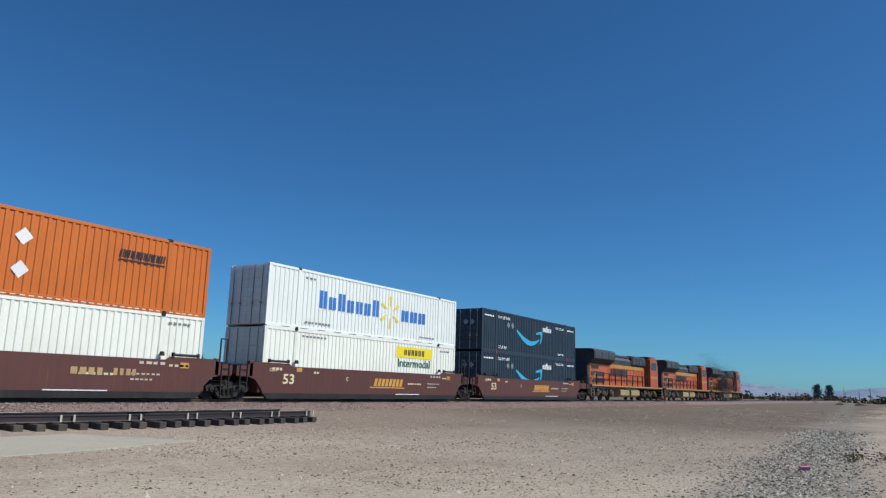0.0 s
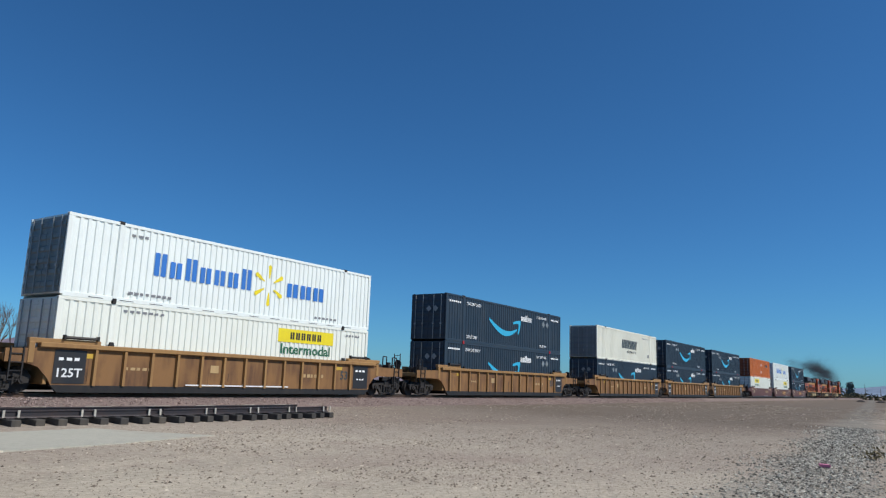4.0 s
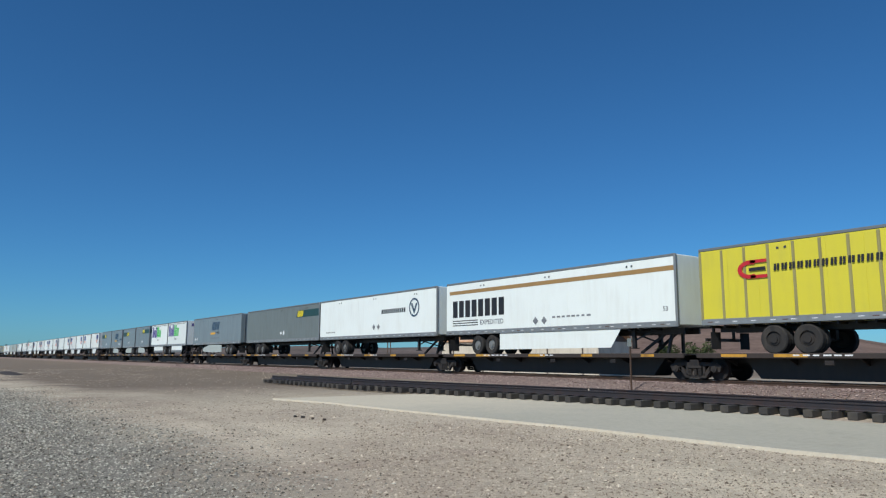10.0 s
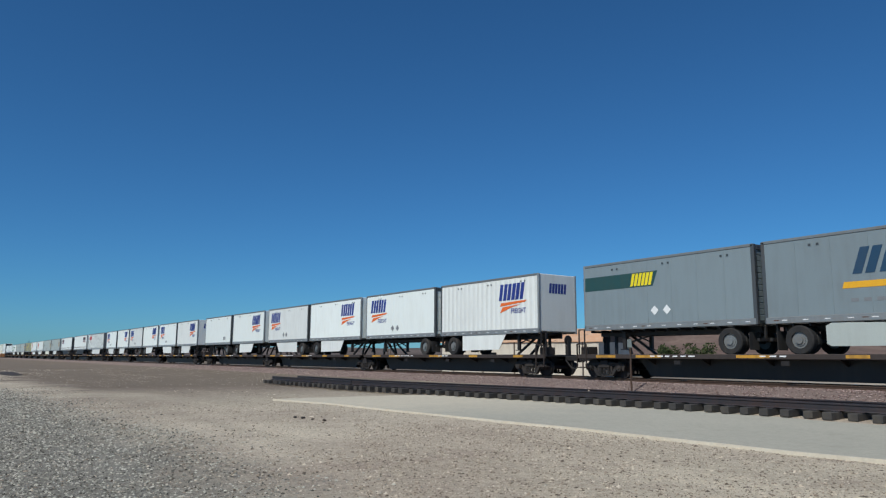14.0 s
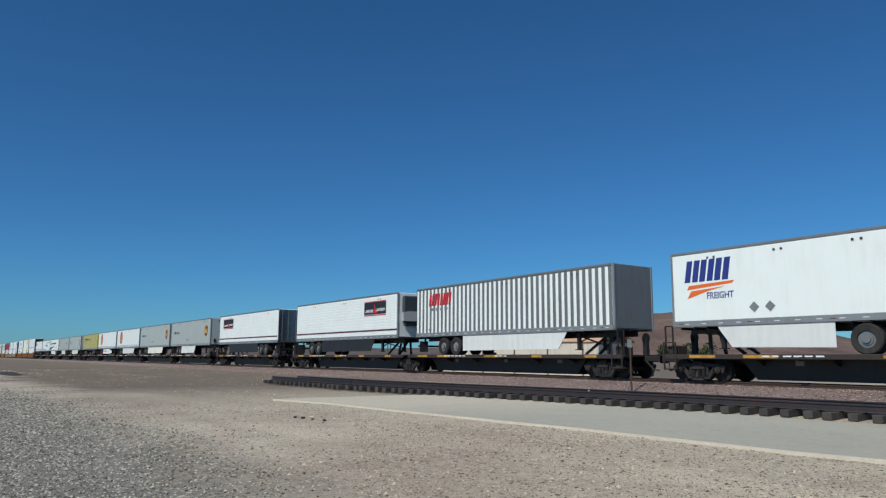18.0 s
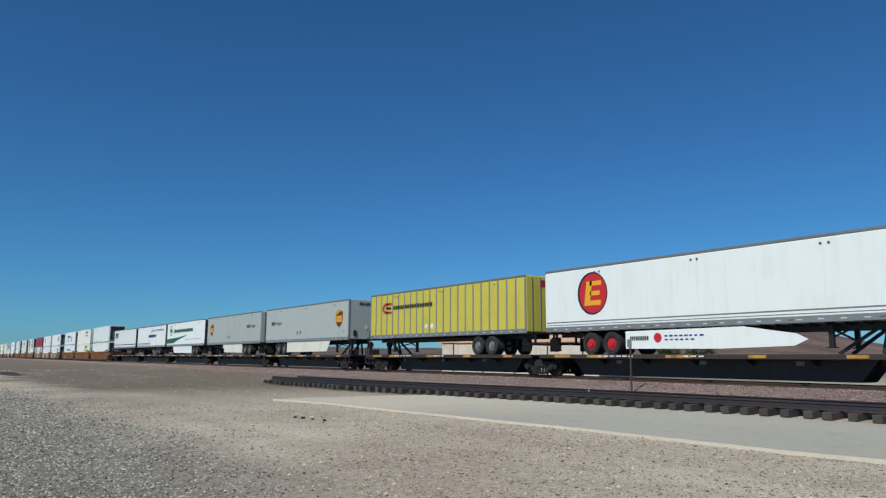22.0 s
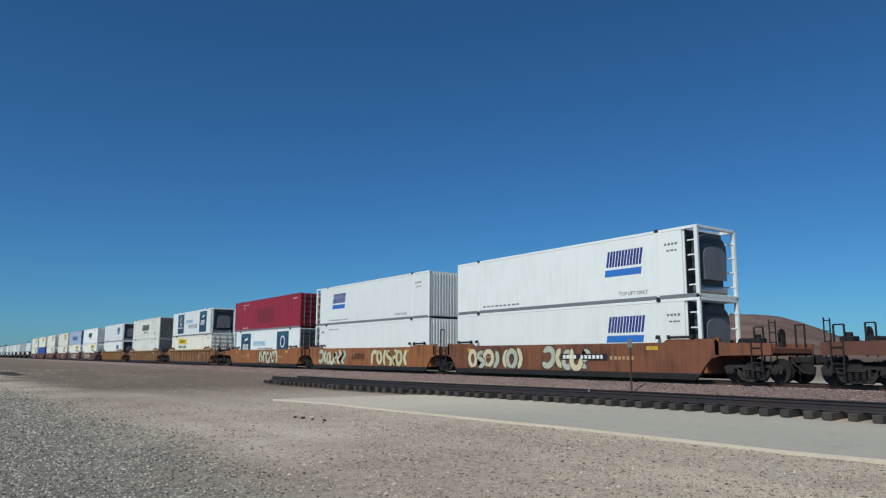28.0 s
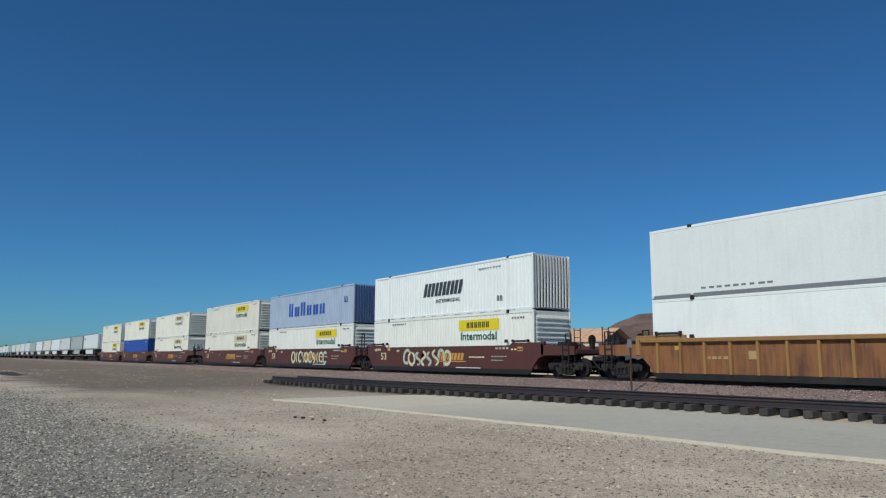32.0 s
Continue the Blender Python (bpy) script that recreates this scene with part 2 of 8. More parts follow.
def multi(s, fill):
    """The shape s after fill(s) has added to it."""
    fill(s)
    return s


SHARED = {}


def shared(key, make):
    if key not in SHARED:
        got = make()
        SHARED[key] = got.done(key.split("|")[0]) if isinstance(got, Shape) else got
    return SHARED[key]


def part(name, mesh, material, parent, label="", at=None):
    """Links one mesh as one object under a thing or a part."""
    if isinstance(mesh, Shape):
        mesh = mesh.done(name)
    ob = new(name, mesh)
    if parent is not None:
        ob.parent = parent
    if at is not None:
        ob.matrix_basis = at if isinstance(at, Matrix) else Matrix.Translation(at)
    ob.material_slots[0].link = "OBJECT"
    ob.material_slots[0].material = material
    return tagged(ob, label)


YC, ZR = 25.53, 0.67      # middle of the track, top of the rail
MOVING = []


def rolling(name, u, label, category, group="", z=0.0):
    """A thing on the train: its place along the train at the start is u."""
    ob = new(name)
    ob.empty_display_size = 0.5
    ob.location = (u, YC, ZR + z)
    MOVING.append((ob, u, z))
    return tagged(ob, label, category, group)


def fixed(name, at, label, category, group="", kind=""):
    ob = new(name)
    ob.matrix_basis = at if isinstance(at, Matrix) else Matrix.Translation(at)
    return tagged(ob, label, category, group, kind)


# ---------- flat shapes painted on a side: polygons of (x, z) ----------
def decal(name, polys, material, parent, y, label="", lift=0.004, face="side"):
    """face side: in the plane y, seen from -y. face end: polygons of (y, z) in the plane x = y."""
    if len(polys) > 1 and name in ("wordmark", "spark", "white_edge", "hazard_diamond", "round_mark", "paint_mark", "green_sweep", "dark_panel"):
        if name != "wordmark" or max(p[1] for p in polys[0]) - min(p[1] for p in polys[0]) > 0.4:
            single = {"wordmark": "letter_block", "spark": "spark_arm"}.get(name, name)
            step = 2 if name == "wordmark" else 1
            return [decal(single, polys[k:k + step], material, parent, y, label, lift, face) for k in range(0, len(polys), step)][0]
    v, f = [], []
    for poly in polys:
        k = len(v)
        if face == "side":
            v += [(px, y - lift, pz) for px, pz in poly]
        else:
            v += [(y + lift, px, pz) for px, pz in poly]
        f.append(tuple(range(k, k + len(poly))))
    me = bpy.data.meshes.new(name)
    me.from_pydata(v, [], f)
    me.materials.append(None)
    ob = part(name, me, material, parent, label)
    return tagged(ob, kind="stuff") if name in ("stencil_code", "wordmark", "reflector_tape", "side_vent", "rail_slot", "rust_streak", "edge_tape", "graffiti", "graffiti_outline") else ob


def rect(x0, x1, z0, z1, slant=0.0):
    d = (z1 - z0) * slant
    return [(x0, z0), (x1, z0), (x1 + d, z1), (x0 + d, z1)]


def strokes(x0, x1, z0, z1, n, slant=0.0, tall=(), fill=0.66, seed=0):
    """A word as n pairs of plain upright bars, low pairs at 0.72 of the height but for those in tall."""
    out, w = [], (x1 - x0) / n
    for i in range(n):
        h = (z1 - z0) * (1.0 if not tall or i in tall else 0.72)
        wide = min(0.9, fill + 0.08) * w
        for a, b in ((0.0, 0.43), (0.57, 1.0)):
            a, b = x0 + i * w + a * wide, x0 + i * w + b * wide
            out.append([(a, z0), (b, z0), (b + h * slant, z0 + h), (a + h * slant, z0 + h)])
    return out


def bars(x0, x1, z0, z1, n, seed=0, slant=0.0):
    """Small writing that cannot be read: plain bars."""
    rnd, out, x = random.Random(seed), [], x0
    step = (x1 - x0) / n
    for i in range(n):
        out.append(rect(x, x + step * rnd.uniform(0.55, 0.8), z0, z1, slant))
        x += step
    return out


def disc(cx, cz, rx, rz, n=24, a0=0.0, a1=2 * math.pi):
    return [(cx + rx * math.cos(a0 + (a1 - a0) * i / n), cz + rz * math.sin(a0 + (a1 - a0) * i / n)) for i in range(n + (a1 - a0 < 6.2))]


def ring(cx, cz, r, w, n=20, sx=1.0):
    out = []
    for i in range(n):
        a, b = 2 * math.pi * i / n, 2 * math.pi * (i + 1) / n
        out.append([(cx + sx * q * math.cos(t), cz + q * math.sin(t)) for q, t in ((r, a), (r, b), (r - w, b), (r - w, a))])
    return out


TEXTS = {}


def words(text, x, z, h, material, parent, y, label="", width=None, name="lettering", slant=0.0):
    """Readable words in the built-in font, h metres high, from x on."""
    if text not in TEXTS:
        cu = bpy.data.curves.new("lettering", "FONT")
        cu.body, cu.resolution_u, cu.offset = text, 2, 0.018
        ob = bpy.data.objects.new("lettering", cu)
        scene.collection.objects.link(ob)
        bpy.context.view_layer.update()
        me = bpy.data.meshes.new_from_object(ob.evaluated_get(bpy.context.evaluated_depsgraph_get()))
        bpy.data.objects.remove(ob)
        bpy.data.curves.remove(cu)
        co = np.empty(len(me.vertices) * 3, np.float32)
        me.vertices.foreach_get("co", co)
        TEXTS[text] = (co.reshape(-1, 3), [tuple(p.vertices) for p in me.polygons])
        bpy.data.meshes.remove(me)
    co, faces = TEXTS[text]
    lo, hi = co.min(0), co.max(0)
    k = h / (hi[1] - min(lo[1], 0) if hi[1] > 0 else 1)
    kx = k if width is None else width / (hi[0] - lo[0])
    me = bpy.data.meshes.new(name)
    me.from_pydata([(x + (p[0] - lo[0]) * kx + slant * p[1] * k, y - 0.006, z + (p[1] - min(lo[1], 0)) * k) for p in co.tolist()], [], faces)
    me.materials.append(None)
    return part(name, me, material, parent, label)

# ---------- the train: containers ----------
CL, CW, CH = 16.15, 2.6, 2.896
NEAR = -CW / 2


def corrugated(x0, x1, z0, z1, y, depth, pitch=0.28):
    """A side sheet of upright folds; y is the outer plane, depth how far the folds go in."""
    n = max(1, round((x1 - x0) / pitch))
    p = (x1 - x0) / n
    s = -1 if y < 0 else 1
    xs = [(x0, y)]
    for i in range(n):
        a = x0 + i * p
        xs += [(a + 0.36 * p, y), (a + 0.46 * p, y - s * depth), (a + 0.90 * p, y - s * depth), (a + p, y)]
    sh = Shape()
    k = len(xs)
    sh.add([(a, b, z0) for a, b in xs] + [(a, b, z1) for a, b in xs], [(i, i + 1, k + i + 1, k + i) for i in range(k - 1)])
    return sh


def container_meshes():
    def body(cut0, cut1):
        return Shape().box(0.05 + cut0, CL - 0.05 - cut1, NEAR + 0.07, -NEAR - 0.07, 0.10, CH - 0.03)

    def sheet(far):
        y = (-NEAR - 0.012) if far else (NEAR + 0.012)
        s = Shape()
        for a, b in ((0.13, 1.90), (2.06, CL - 2.06), (CL - 1.90, CL - 0.13)):
            q = corrugated(a, b, 0.17, CH - 0.11, y, 0.034)
            s.add(q.v, q.f)
        return s

    def smooth(far, cut0=0.0, cut1=0.0):
        y = (-NEAR - 0.012) if far else (NEAR + 0.012)
        a, b, n, g = 0.13 + cut0, CL - 0.13 - cut1, 13, 0.975
        pts = [(a, y * g)]
        for i in range(n):
            p, q = a + (b - a) * i / n, a + (b - a) * (i + 1) / n
            pts += [(p + 0.003, y), (q - 0.003, y), (q - 0.002, y * 0.994), (q + 0.002, y * 0.994)]
        pts[-2:] = [(b, y * g)]
        return Shape().prism(pts, 2, 0.17, CH - 0.11)

    def rail(z0, z1):
        s = Shape()
        s.cbox(0.1, CL - 0.1, -0.05, 0.05, z0, z1, 0.012)
        return s

    def post(w):
        return Shape().cbox(-w / 2, w / 2, -0.045, 0.045, 0.06, CH - 0.04, 0.012)

    def casting():
        return Shape().cbox(-0.09, 0.09, -0.082, 0.082, -0.06, 0.06, 0.014)

    def doors(side):
        """One door leaf with pressed ribs across it."""
        pts = [(0.0, 0.14)]
        for k in range(6):
            z = 0.3 + k * 0.42
            pts += [(0.0, z), (0.03, z + 0.05), (0.03, z + 0.19), (0.0, z + 0.24)]
        pts += [(0.0, CH - 0.12), (-0.05, CH - 0.12), (-0.05, 0.14)]
        y0, y1 = (NEAR + 0.12, -0.012) if side < 0 else (0.012, -NEAR - 0.12)
        return Shape().prism(pts, 1, y0, y1)

    def rods():
        return Shape().cyl((0.0, 0.0), 0.024, 2, 0.12, CH - 0.1, 8).box(-0.03, 0.05, -0.05, 0.05, 1.0, 1.08)

    def nosewall():
        q = Shape()
        n = 11
        w = (CW - 0.3) / n
        pts = []
        for i in range(n):
            a = NEAR + 0.15 + i * w
            pts += [(a, 0.0), (a + 0.45 * w, 0.0), (a + 0.55 * w, -0.05), (a + 0.95 * w, -0.05)]
        pts.append((-NEAR - 0.15, 0.0))
        k = len(pts)
        q.add([(x, y, 0.15) for y, x in pts] + [(x, y, CH - 0.12) for y, x in pts], [(i, i + 1, k + i + 1, k + i) for i in range(k - 1)])
        return q

    def louvre():
        s = Shape()
        s.add([(-0.06, NEAR + 0.2, 0.2), (0.02, NEAR + 0.2, 0.0), (0.02, -NEAR - 0.2, 0.0), (-0.06, -NEAR - 0.2, 0.2)], [(0, 1, 2, 3)])
        return s.box(-0.01, 0.045, NEAR + 0.16, -NEAR - 0.16, -0.035, 0.03)

    def endframe():
        s = Shape()
        for y in (NEAR + 0.07, -NEAR - 0.07):
            s.cbox(-0.07, 0.07, y - 0.07, y + 0.07, 0, CH, 0.015)
        s.cbox(-0.07, 0.07, NEAR, -NEAR, CH - 0.12, CH, 0.015)
        s.cbox(-0.07, 0.07, NEAR, -NEAR, 0, 0.15, 0.015)
        return s

    def lift():
        return Shape().cbox(-0.11, 0.11, -0.06, 0.06, -0.07, 0.07, 0.015)

    for c0 in (0, 0.6):
        for c1 in (0, 0.6):
            shared(f"body|{c0}|{c1}", lambda: body(c0, c1))
            shared(f"panel_side|{c0}|{c1}", lambda: smooth(False, c0, c1))
            shared(f"panel_side_far|{c0}|{c1}", lambda: smooth(True, c0, c1))
    shared("corrugated_side", lambda: sheet(False))
    shared("corrugated_side_far", lambda: sheet(True))
    shared("bottom_rail", lambda: rail(0.0, 0.17))
    shared("top_rail", lambda: rail(CH - 0.12, CH))
    shared("corner_post", lambda: post(0.16))
    shared("lift_post", lambda: post(0.15))
    shared("corner_casting", casting)
    shared("lift_block", lift)
    shared("door_leaf|a", lambda: doors(-1))
    shared("door_leaf|b", lambda: doors(1))
    shared("lock_rod", rods)
    shared("front_wall", nosewall)
    shared("wall_rib", louvre)
    shared("end_frame", endframe)
    shared("reefer_unit", lambda: Shape().cbox(0, 0.42, -0.85, 0.85, 0.9, 2.35, 0.1).cbox(-0.1, 0.30, -0.7, 0.7, 0.25, 0.85, 0.05).cyl((0.0, 1.75), 0.42, 0, 0.40, 0.45, 20))
    shared("fuel_tank", lambda: Shape().cyl((0.22, 0.35), 0.2, 1, -0.9, 0.9, 14))


container_meshes()


def container(u, z, paint_mat, label, style="rib", ends=("door", "front"), marks=None, full=True, rail_mat=None, end_mat=None):
    """A 53-foot container. ends: what closes the rear (-x) and the front (+x)."""
    root = rolling("shipping_container", u, label, "container", "containers on the train", z)
    rm, em = rail_mat or paint_mat, end_mat or paint_mat
    cut = "|".join("0.6" if e == "reefer" else "0" for e in ends)
    part("body", shared("body|" + cut, None), paint_mat, root)
    near, far = ("corrugated_side", "corrugated_side_far") if style == "rib" else ("panel_side|" + cut, "panel_side_far|" + cut)
    part("side_wall", shared(near, None), paint_mat, root)
    if full:
        part("side_wall", shared(far, None), paint_mat, root)
        for y in (NEAR + 0.05, -NEAR - 0.05):
            part("bottom_rail", shared("bottom_rail", None), rm if style == "rib" else GALV, root, at=(0, y, 0))
            part("top_rail", shared("top_rail", None), rm, root, at=(0, y, 0))
        for x in (0.08, CL - 0.08):
            for y in (NEAR + 0.047, -NEAR - 0.047):
                part("corner_post", shared("corner_post", None), rm, root, at=(x, y, 0))
        for x in (1.98, CL - 1.98):
            part("lift_post", shared("lift_post", None), rm, root, at=(x, NEAR + 0.043, 0))
            part("lift_block", shared("lift_block", None), STEEL, root, "dark steel lifting block", at=(x, NEAR + 0.055, CH - 0.03))
    else:
        part("bottom_rail", shared("bottom_rail", None), rm, root, at=(0, NEAR + 0.05, 0))
        part("top_rail", shared("top_rail", None), rm, root, at=(0, NEAR + 0.05, 0))
    for end, x, flip in ((ends[0], 0.0, True), (ends[1], CL, False)):
        at = Matrix.Translation((x, 0, 0)) @ (pose(0, 0, 0, 0, 0, 180) if flip else Matrix())
        if end == "reefer":
            part("end_frame", shared("end_frame", None), rm, root, at=at @ Matrix.Translation((-0.08, 0, 0)))
            q = at @ Matrix.Translation((-0.62, 0, 0))
            part("refrigeration_unit", shared("reefer_unit", None), D_DARK, root, "dark grey refrigeration unit", at=q)
            part("unit_cover", shared("unit_cover", lambda: Shape().prism([(-0.72, 0.75), (0.72, 0.75), (0.74, 1.5)] + [(0.74 * math.cos(math.pi * i / 10), 1.75 + 0.35 * math.sin(math.pi * i / 10)) for i in range(1, 10)] + [(-0.74, 1.5)], 0, 0.38, 0.5)), MIDRAIL, root, "grey moulded lower shroud", at=q)
            part("unit_hood", shared("unit_hood", lambda: Shape().prism([(-0.95, 1.2), (0.95, 1.2), (0.98, 1.9)] + [(0.98 * math.cos(math.pi * i / 12), 2.05 + 0.62 * math.sin(math.pi * i / 12)) for i in range(1, 12)] + [(-0.98, 1.9)], 0, 0.1, 0.36)), D_DARK, root, "dark rounded upper hood", at=q)
            for yy in (-1.15, 1.15):
                part("frame_brace", shared("frame_brace", lambda: multi(Shape(), lambda s: [s.box(-0.5, 0.0, -0.03, 0.03, z, z + 0.05) for z in (0.5, 1.1, 1.7, 2.3)])), rm, root, at=at @ Matrix.Translation((-0.05, yy, 0)))
            # black sheet stands in for the dark inside of the end frame
            part("backing", shared("unit_backing", lambda: Shape().box(-0.64, -0.62, NEAR + 0.1, -NEAR - 0.1, 0.15, CH - 0.12)), D_BLACK, root, at=at)
            part("fuel_tank", shared("fuel_tank", None), ALU, root, "aluminium fuel tank", at=q)
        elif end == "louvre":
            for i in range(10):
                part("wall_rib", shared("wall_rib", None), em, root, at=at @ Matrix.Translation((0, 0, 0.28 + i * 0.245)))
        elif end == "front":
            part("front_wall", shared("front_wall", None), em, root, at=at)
        elif end == "door":
            for leaf in "ab":
                part("door_leaf", shared("door_leaf|" + leaf, None), em, root, at=at)
            for y in (-0.95, -0.4, 0.4, 0.95) if full else ():
                part("lock_rod", shared("lock_rod", None), GALV, root, "galvanised lock rod", at=at @ Matrix.Translation((0.05, y, 0)))
    if full:
        for x in (0.09, CL - 0.09):
            part("corner_casting", shared("corner_casting", None), rm, root, at=(x, NEAR + 0.08, CH - 0.06))
    if marks:
        marks(root)
    return root


S = NEAR + 0.012     # the outer plane of the folds


def small_codes(root, mat, seed=1, low=True):
    decal("stencil_code", bars(2.4, 3.8, 2.52, 2.6, 9, seed) + bars(CL - 1.6, CL - 0.6, 2.47, 2.55, 7, seed + 1) + (bars(2.5, 3.9, 0.3, 0.38, 6, seed + 2) if low else []), mat, root, S)


def diamonds(root, x, z, r=0.26, gap=0.72, mat=None):
    decal("hazard_diamond", [[(x + k * gap - r, z), (x + k * gap, z - r), (x + k * gap + r, z), (x + k * gap, z + r)] for k in (0, 1)], mat or GALV, root, S, "silver placard diamonds")


def smile(root, dia=True):
    """A curved cyan arrow with a small white word beside its tip."""
    x0, w, n, up, lo = 5.15, 4.1, 16, [], []
    for i in range(n + 1):
        t = i / n
        x = x0 + w * t
        z = 1.78 - 0.92 * math.sin(math.pi * (0.04 + 0.80 * t)) + 0.1
        th = 0.03 + 0.16 * math.sin(math.pi * min(1, 0.08 + t * 0.95)) ** 0.8
        up.append((x, z + th))
        lo.append((x, z - th))
    quads = [[lo[i], lo[i + 1], up[i + 1], up[i]] for i in range(n - 1)]
    quads += [[(8.42, 1.66), (8.46, 1.82), (9.0, 1.95), (9.5, 2.0), (9.55, 1.86), (9.42, 1.36), (9.24, 1.0), (9.12, 1.08), (9.26, 1.6), (9.16, 1.76), (8.9, 1.74)]]
    decal("curved_arrow", quads, D_CYAN, root, S, "bright cyan curved arrow")
    decal("wordmark", strokes(9.6, 11.25, 2.0, 2.45, 5, 0, (2, ), 0.75), D_WHITE, root, S, "white word drawn as bars")
    words("STACK LIMIT 3 HIGH", 2.3, 2.38, 0.2, D_WHITE, root, S, width=1.75)
    words("STACK LIMIT 3 HIGH", CL - 4.1, 2.38, 0.18, D_WHITE, root, S, width=1.6)
    words("TOP LIFT ONLY", 2.35, 0.3, 0.2, D_WHITE, root, S, width=1.3)
    words("TOP LIFT ONLY", CL - 3.7, 0.3, 0.18, D_WHITE, root, S, width=1.2)
    decal("stencil_code", bars(0.35, 1.7, 2.42, 2.52, 6, 5) + bars(CL - 1.7, CL - 0.35, 2.4, 2.52, 6, 6), D_WHITE, root, S)
    diamonds(root, CL - 3.0 if dia == "right" else 3.85, 2.03, 0.24, 0.64)
    decal("hazard_diamond", [[(yy - 0.2, 1.95), (yy, 1.75), (yy + 0.2, 1.95), (yy, 2.15)] for yy in (-0.55, -0.05)], GALV, root, 0.0, "silver placard diamonds", -0.06, "end")


def spark_logo(root):
    """A pale blue word, a yellow six-armed spark and a second blue word."""
    decal("wordmark", strokes(3.45, 8.35, 1.15, 2.03, 7, 0, (0, 2, 6), 0.66, 3), D_BLUE, root, S, "large blue word drawn as bars")
    decal("wordmark", strokes(10.3, 12.85, 1.12, 1.75, 3, 0, (), 0.7, 4), D_BLUE, root, S, "large blue word drawn as bars")
    out = []
    for k in range(6):
        a = math.pi / 2 + k * math.pi / 3
        c, s_ = math.cos(a), math.sin(a)
        pt = lambda r, w: (9.2 + r * c - w * s_, 1.5 + r * s_ + w * c)
        out.append([pt(0.32, 0.03), pt(0.32, -0.03), pt(0.85, -0.1), pt(0.93, 0), pt(0.85, 0.1)])
    decal("spark", out, D_YELLOW, root, S, "yellow six-armed spark")
    decal("stencil_code", bars(2.5, 4.4, 0.32, 0.42, 8, 2) + bars(CL - 4, CL - 2.4, 0.3, 0.4, 6, 4) + bars(2.4, 3.2, 2.45, 2.55, 3, 8), D_GREY, root, S)


def sign_logo(root, x=9.8, faded=False, z=1.93):
    decal("sign_panel", [rect(x, x + 3.6, z + 0.06, z + 0.66)], D_CREAM if faded else D_YELLOW, root, S, "faded yellow sign panel" if faded else "yellow sign panel")
    decal("wordmark", strokes(x + 0.75, x + 2.85, z + 0.2, z + 0.52, 6, 0, (), 0.62, 7), D_BLACK, root, S - 0.005, "dark name drawn as bars")
    words("Intermodal", x + 0.2, z - 0.47, 0.46, D_GREEN, root, S, "dark green word", width=3.2)
    decal("stencil_code", bars(2.4, 4.2, 2.55, 2.64, 7, 3) + bars(CL - 1.7, CL - 0.6, 2.5, 2.6, 5, 9), D_GREY, root, S)


def rust_streaks(root):
    """Dark scrapes on the raised folds of a worn box."""
    rnd = random.Random(31)
    out = []
    n = round((CL - 4.12) / 0.28)
    p = (CL - 4.12) / n
    for i in range(3, n - 1):
        a = 2.06 + i * p
        k = math.exp(-((a - 6.6) / 1.5) ** 2) + 0.7 * math.exp(-((a - 11.2) / 1.6) ** 2) + 0.22
        if rnd.random() < 0.25 + k:
            z0 = rnd.uniform(0.5, 1.35)
            w = p * rnd.uniform(0.06, 0.15)
            z1 = min(2.55, z0 + rnd.uniform(0.3, 0.7 + 0.8 * min(1, k)))
            x = a + p * rnd.uniform(0.02, 0.2)
            out.append([(x, z0), (x + w, z0 + 0.06), (x + w * 0.8, z1), (x + w * 0.2, z1 - 0.05)])
    decal("rust_streak", out, D_RUST, root, S - 0.006, "dark rusty scrapes")


def slant_logo(root, x=4.2, w=4.4, z=1.3, h=0.75, mat=None, sub=True):
    decal("wordmark", strokes(x, x + w, z, z + h, 5, 0.28, (), 0.85, 11), mat or D_DARK, root, S, "slanted dark word drawn as bars")
    if sub:
        words("INTERMODAL", x + w * 0.35, z - 0.42, 0.22, mat or D_DARK, root, S, width=w * 0.62)
    decal("stencil_code", bars(CL - 2.9, CL - 2.4, 0.6, 0.9, 2, 5) + bars(CL - 4.5, CL - 2.5, 2.42, 2.5, 8, 6), D_GREY, root, S)


def shield_logo(root, x=5.85, z=1.2):
    decal("shield", [[(x, z + 1.1), (x + 1.05, z + 1.1), (x + 1.05, z + 0.45), (x + 0.55, z - 0.1), (x, z + 0.45)]], D_NAVY, root, S, "navy and yellow shield")
    decal("shield_stripe", [[(x + 0.05, z + 0.35), (x + 0.5, z + 0.6), (x + 0.95, z + 1.05), (x + 1.0, z + 0.6), (x + 0.55, z + 0.0)]], D_YELLOW, root, S - 0.005)
    decal("shield_stripe", [[(x + 0.25, z + 0.2), (x + 0.5, z + 0.55), (x + 0.72, z + 0.75), (x + 0.62, z + 0.45), (x + 0.45, z + 0.05)]], D_WHITE, root, S - 0.009)
    decal("wordmark", strokes(x + 1.5, x + 4.35, z + 0.3, z + 0.92, 5, 0.2, (), 0.78, 11), D_NAVY, root, S, "slanted navy word drawn as bars")
    decal("stencil_code", bars(CL - 4.6, CL - 2.6, 2.42, 2.52, 8, 6) + bars(CL - 1.5, CL - 0.9, 0.55, 0.75, 2, 6), D_GREY, root, S)


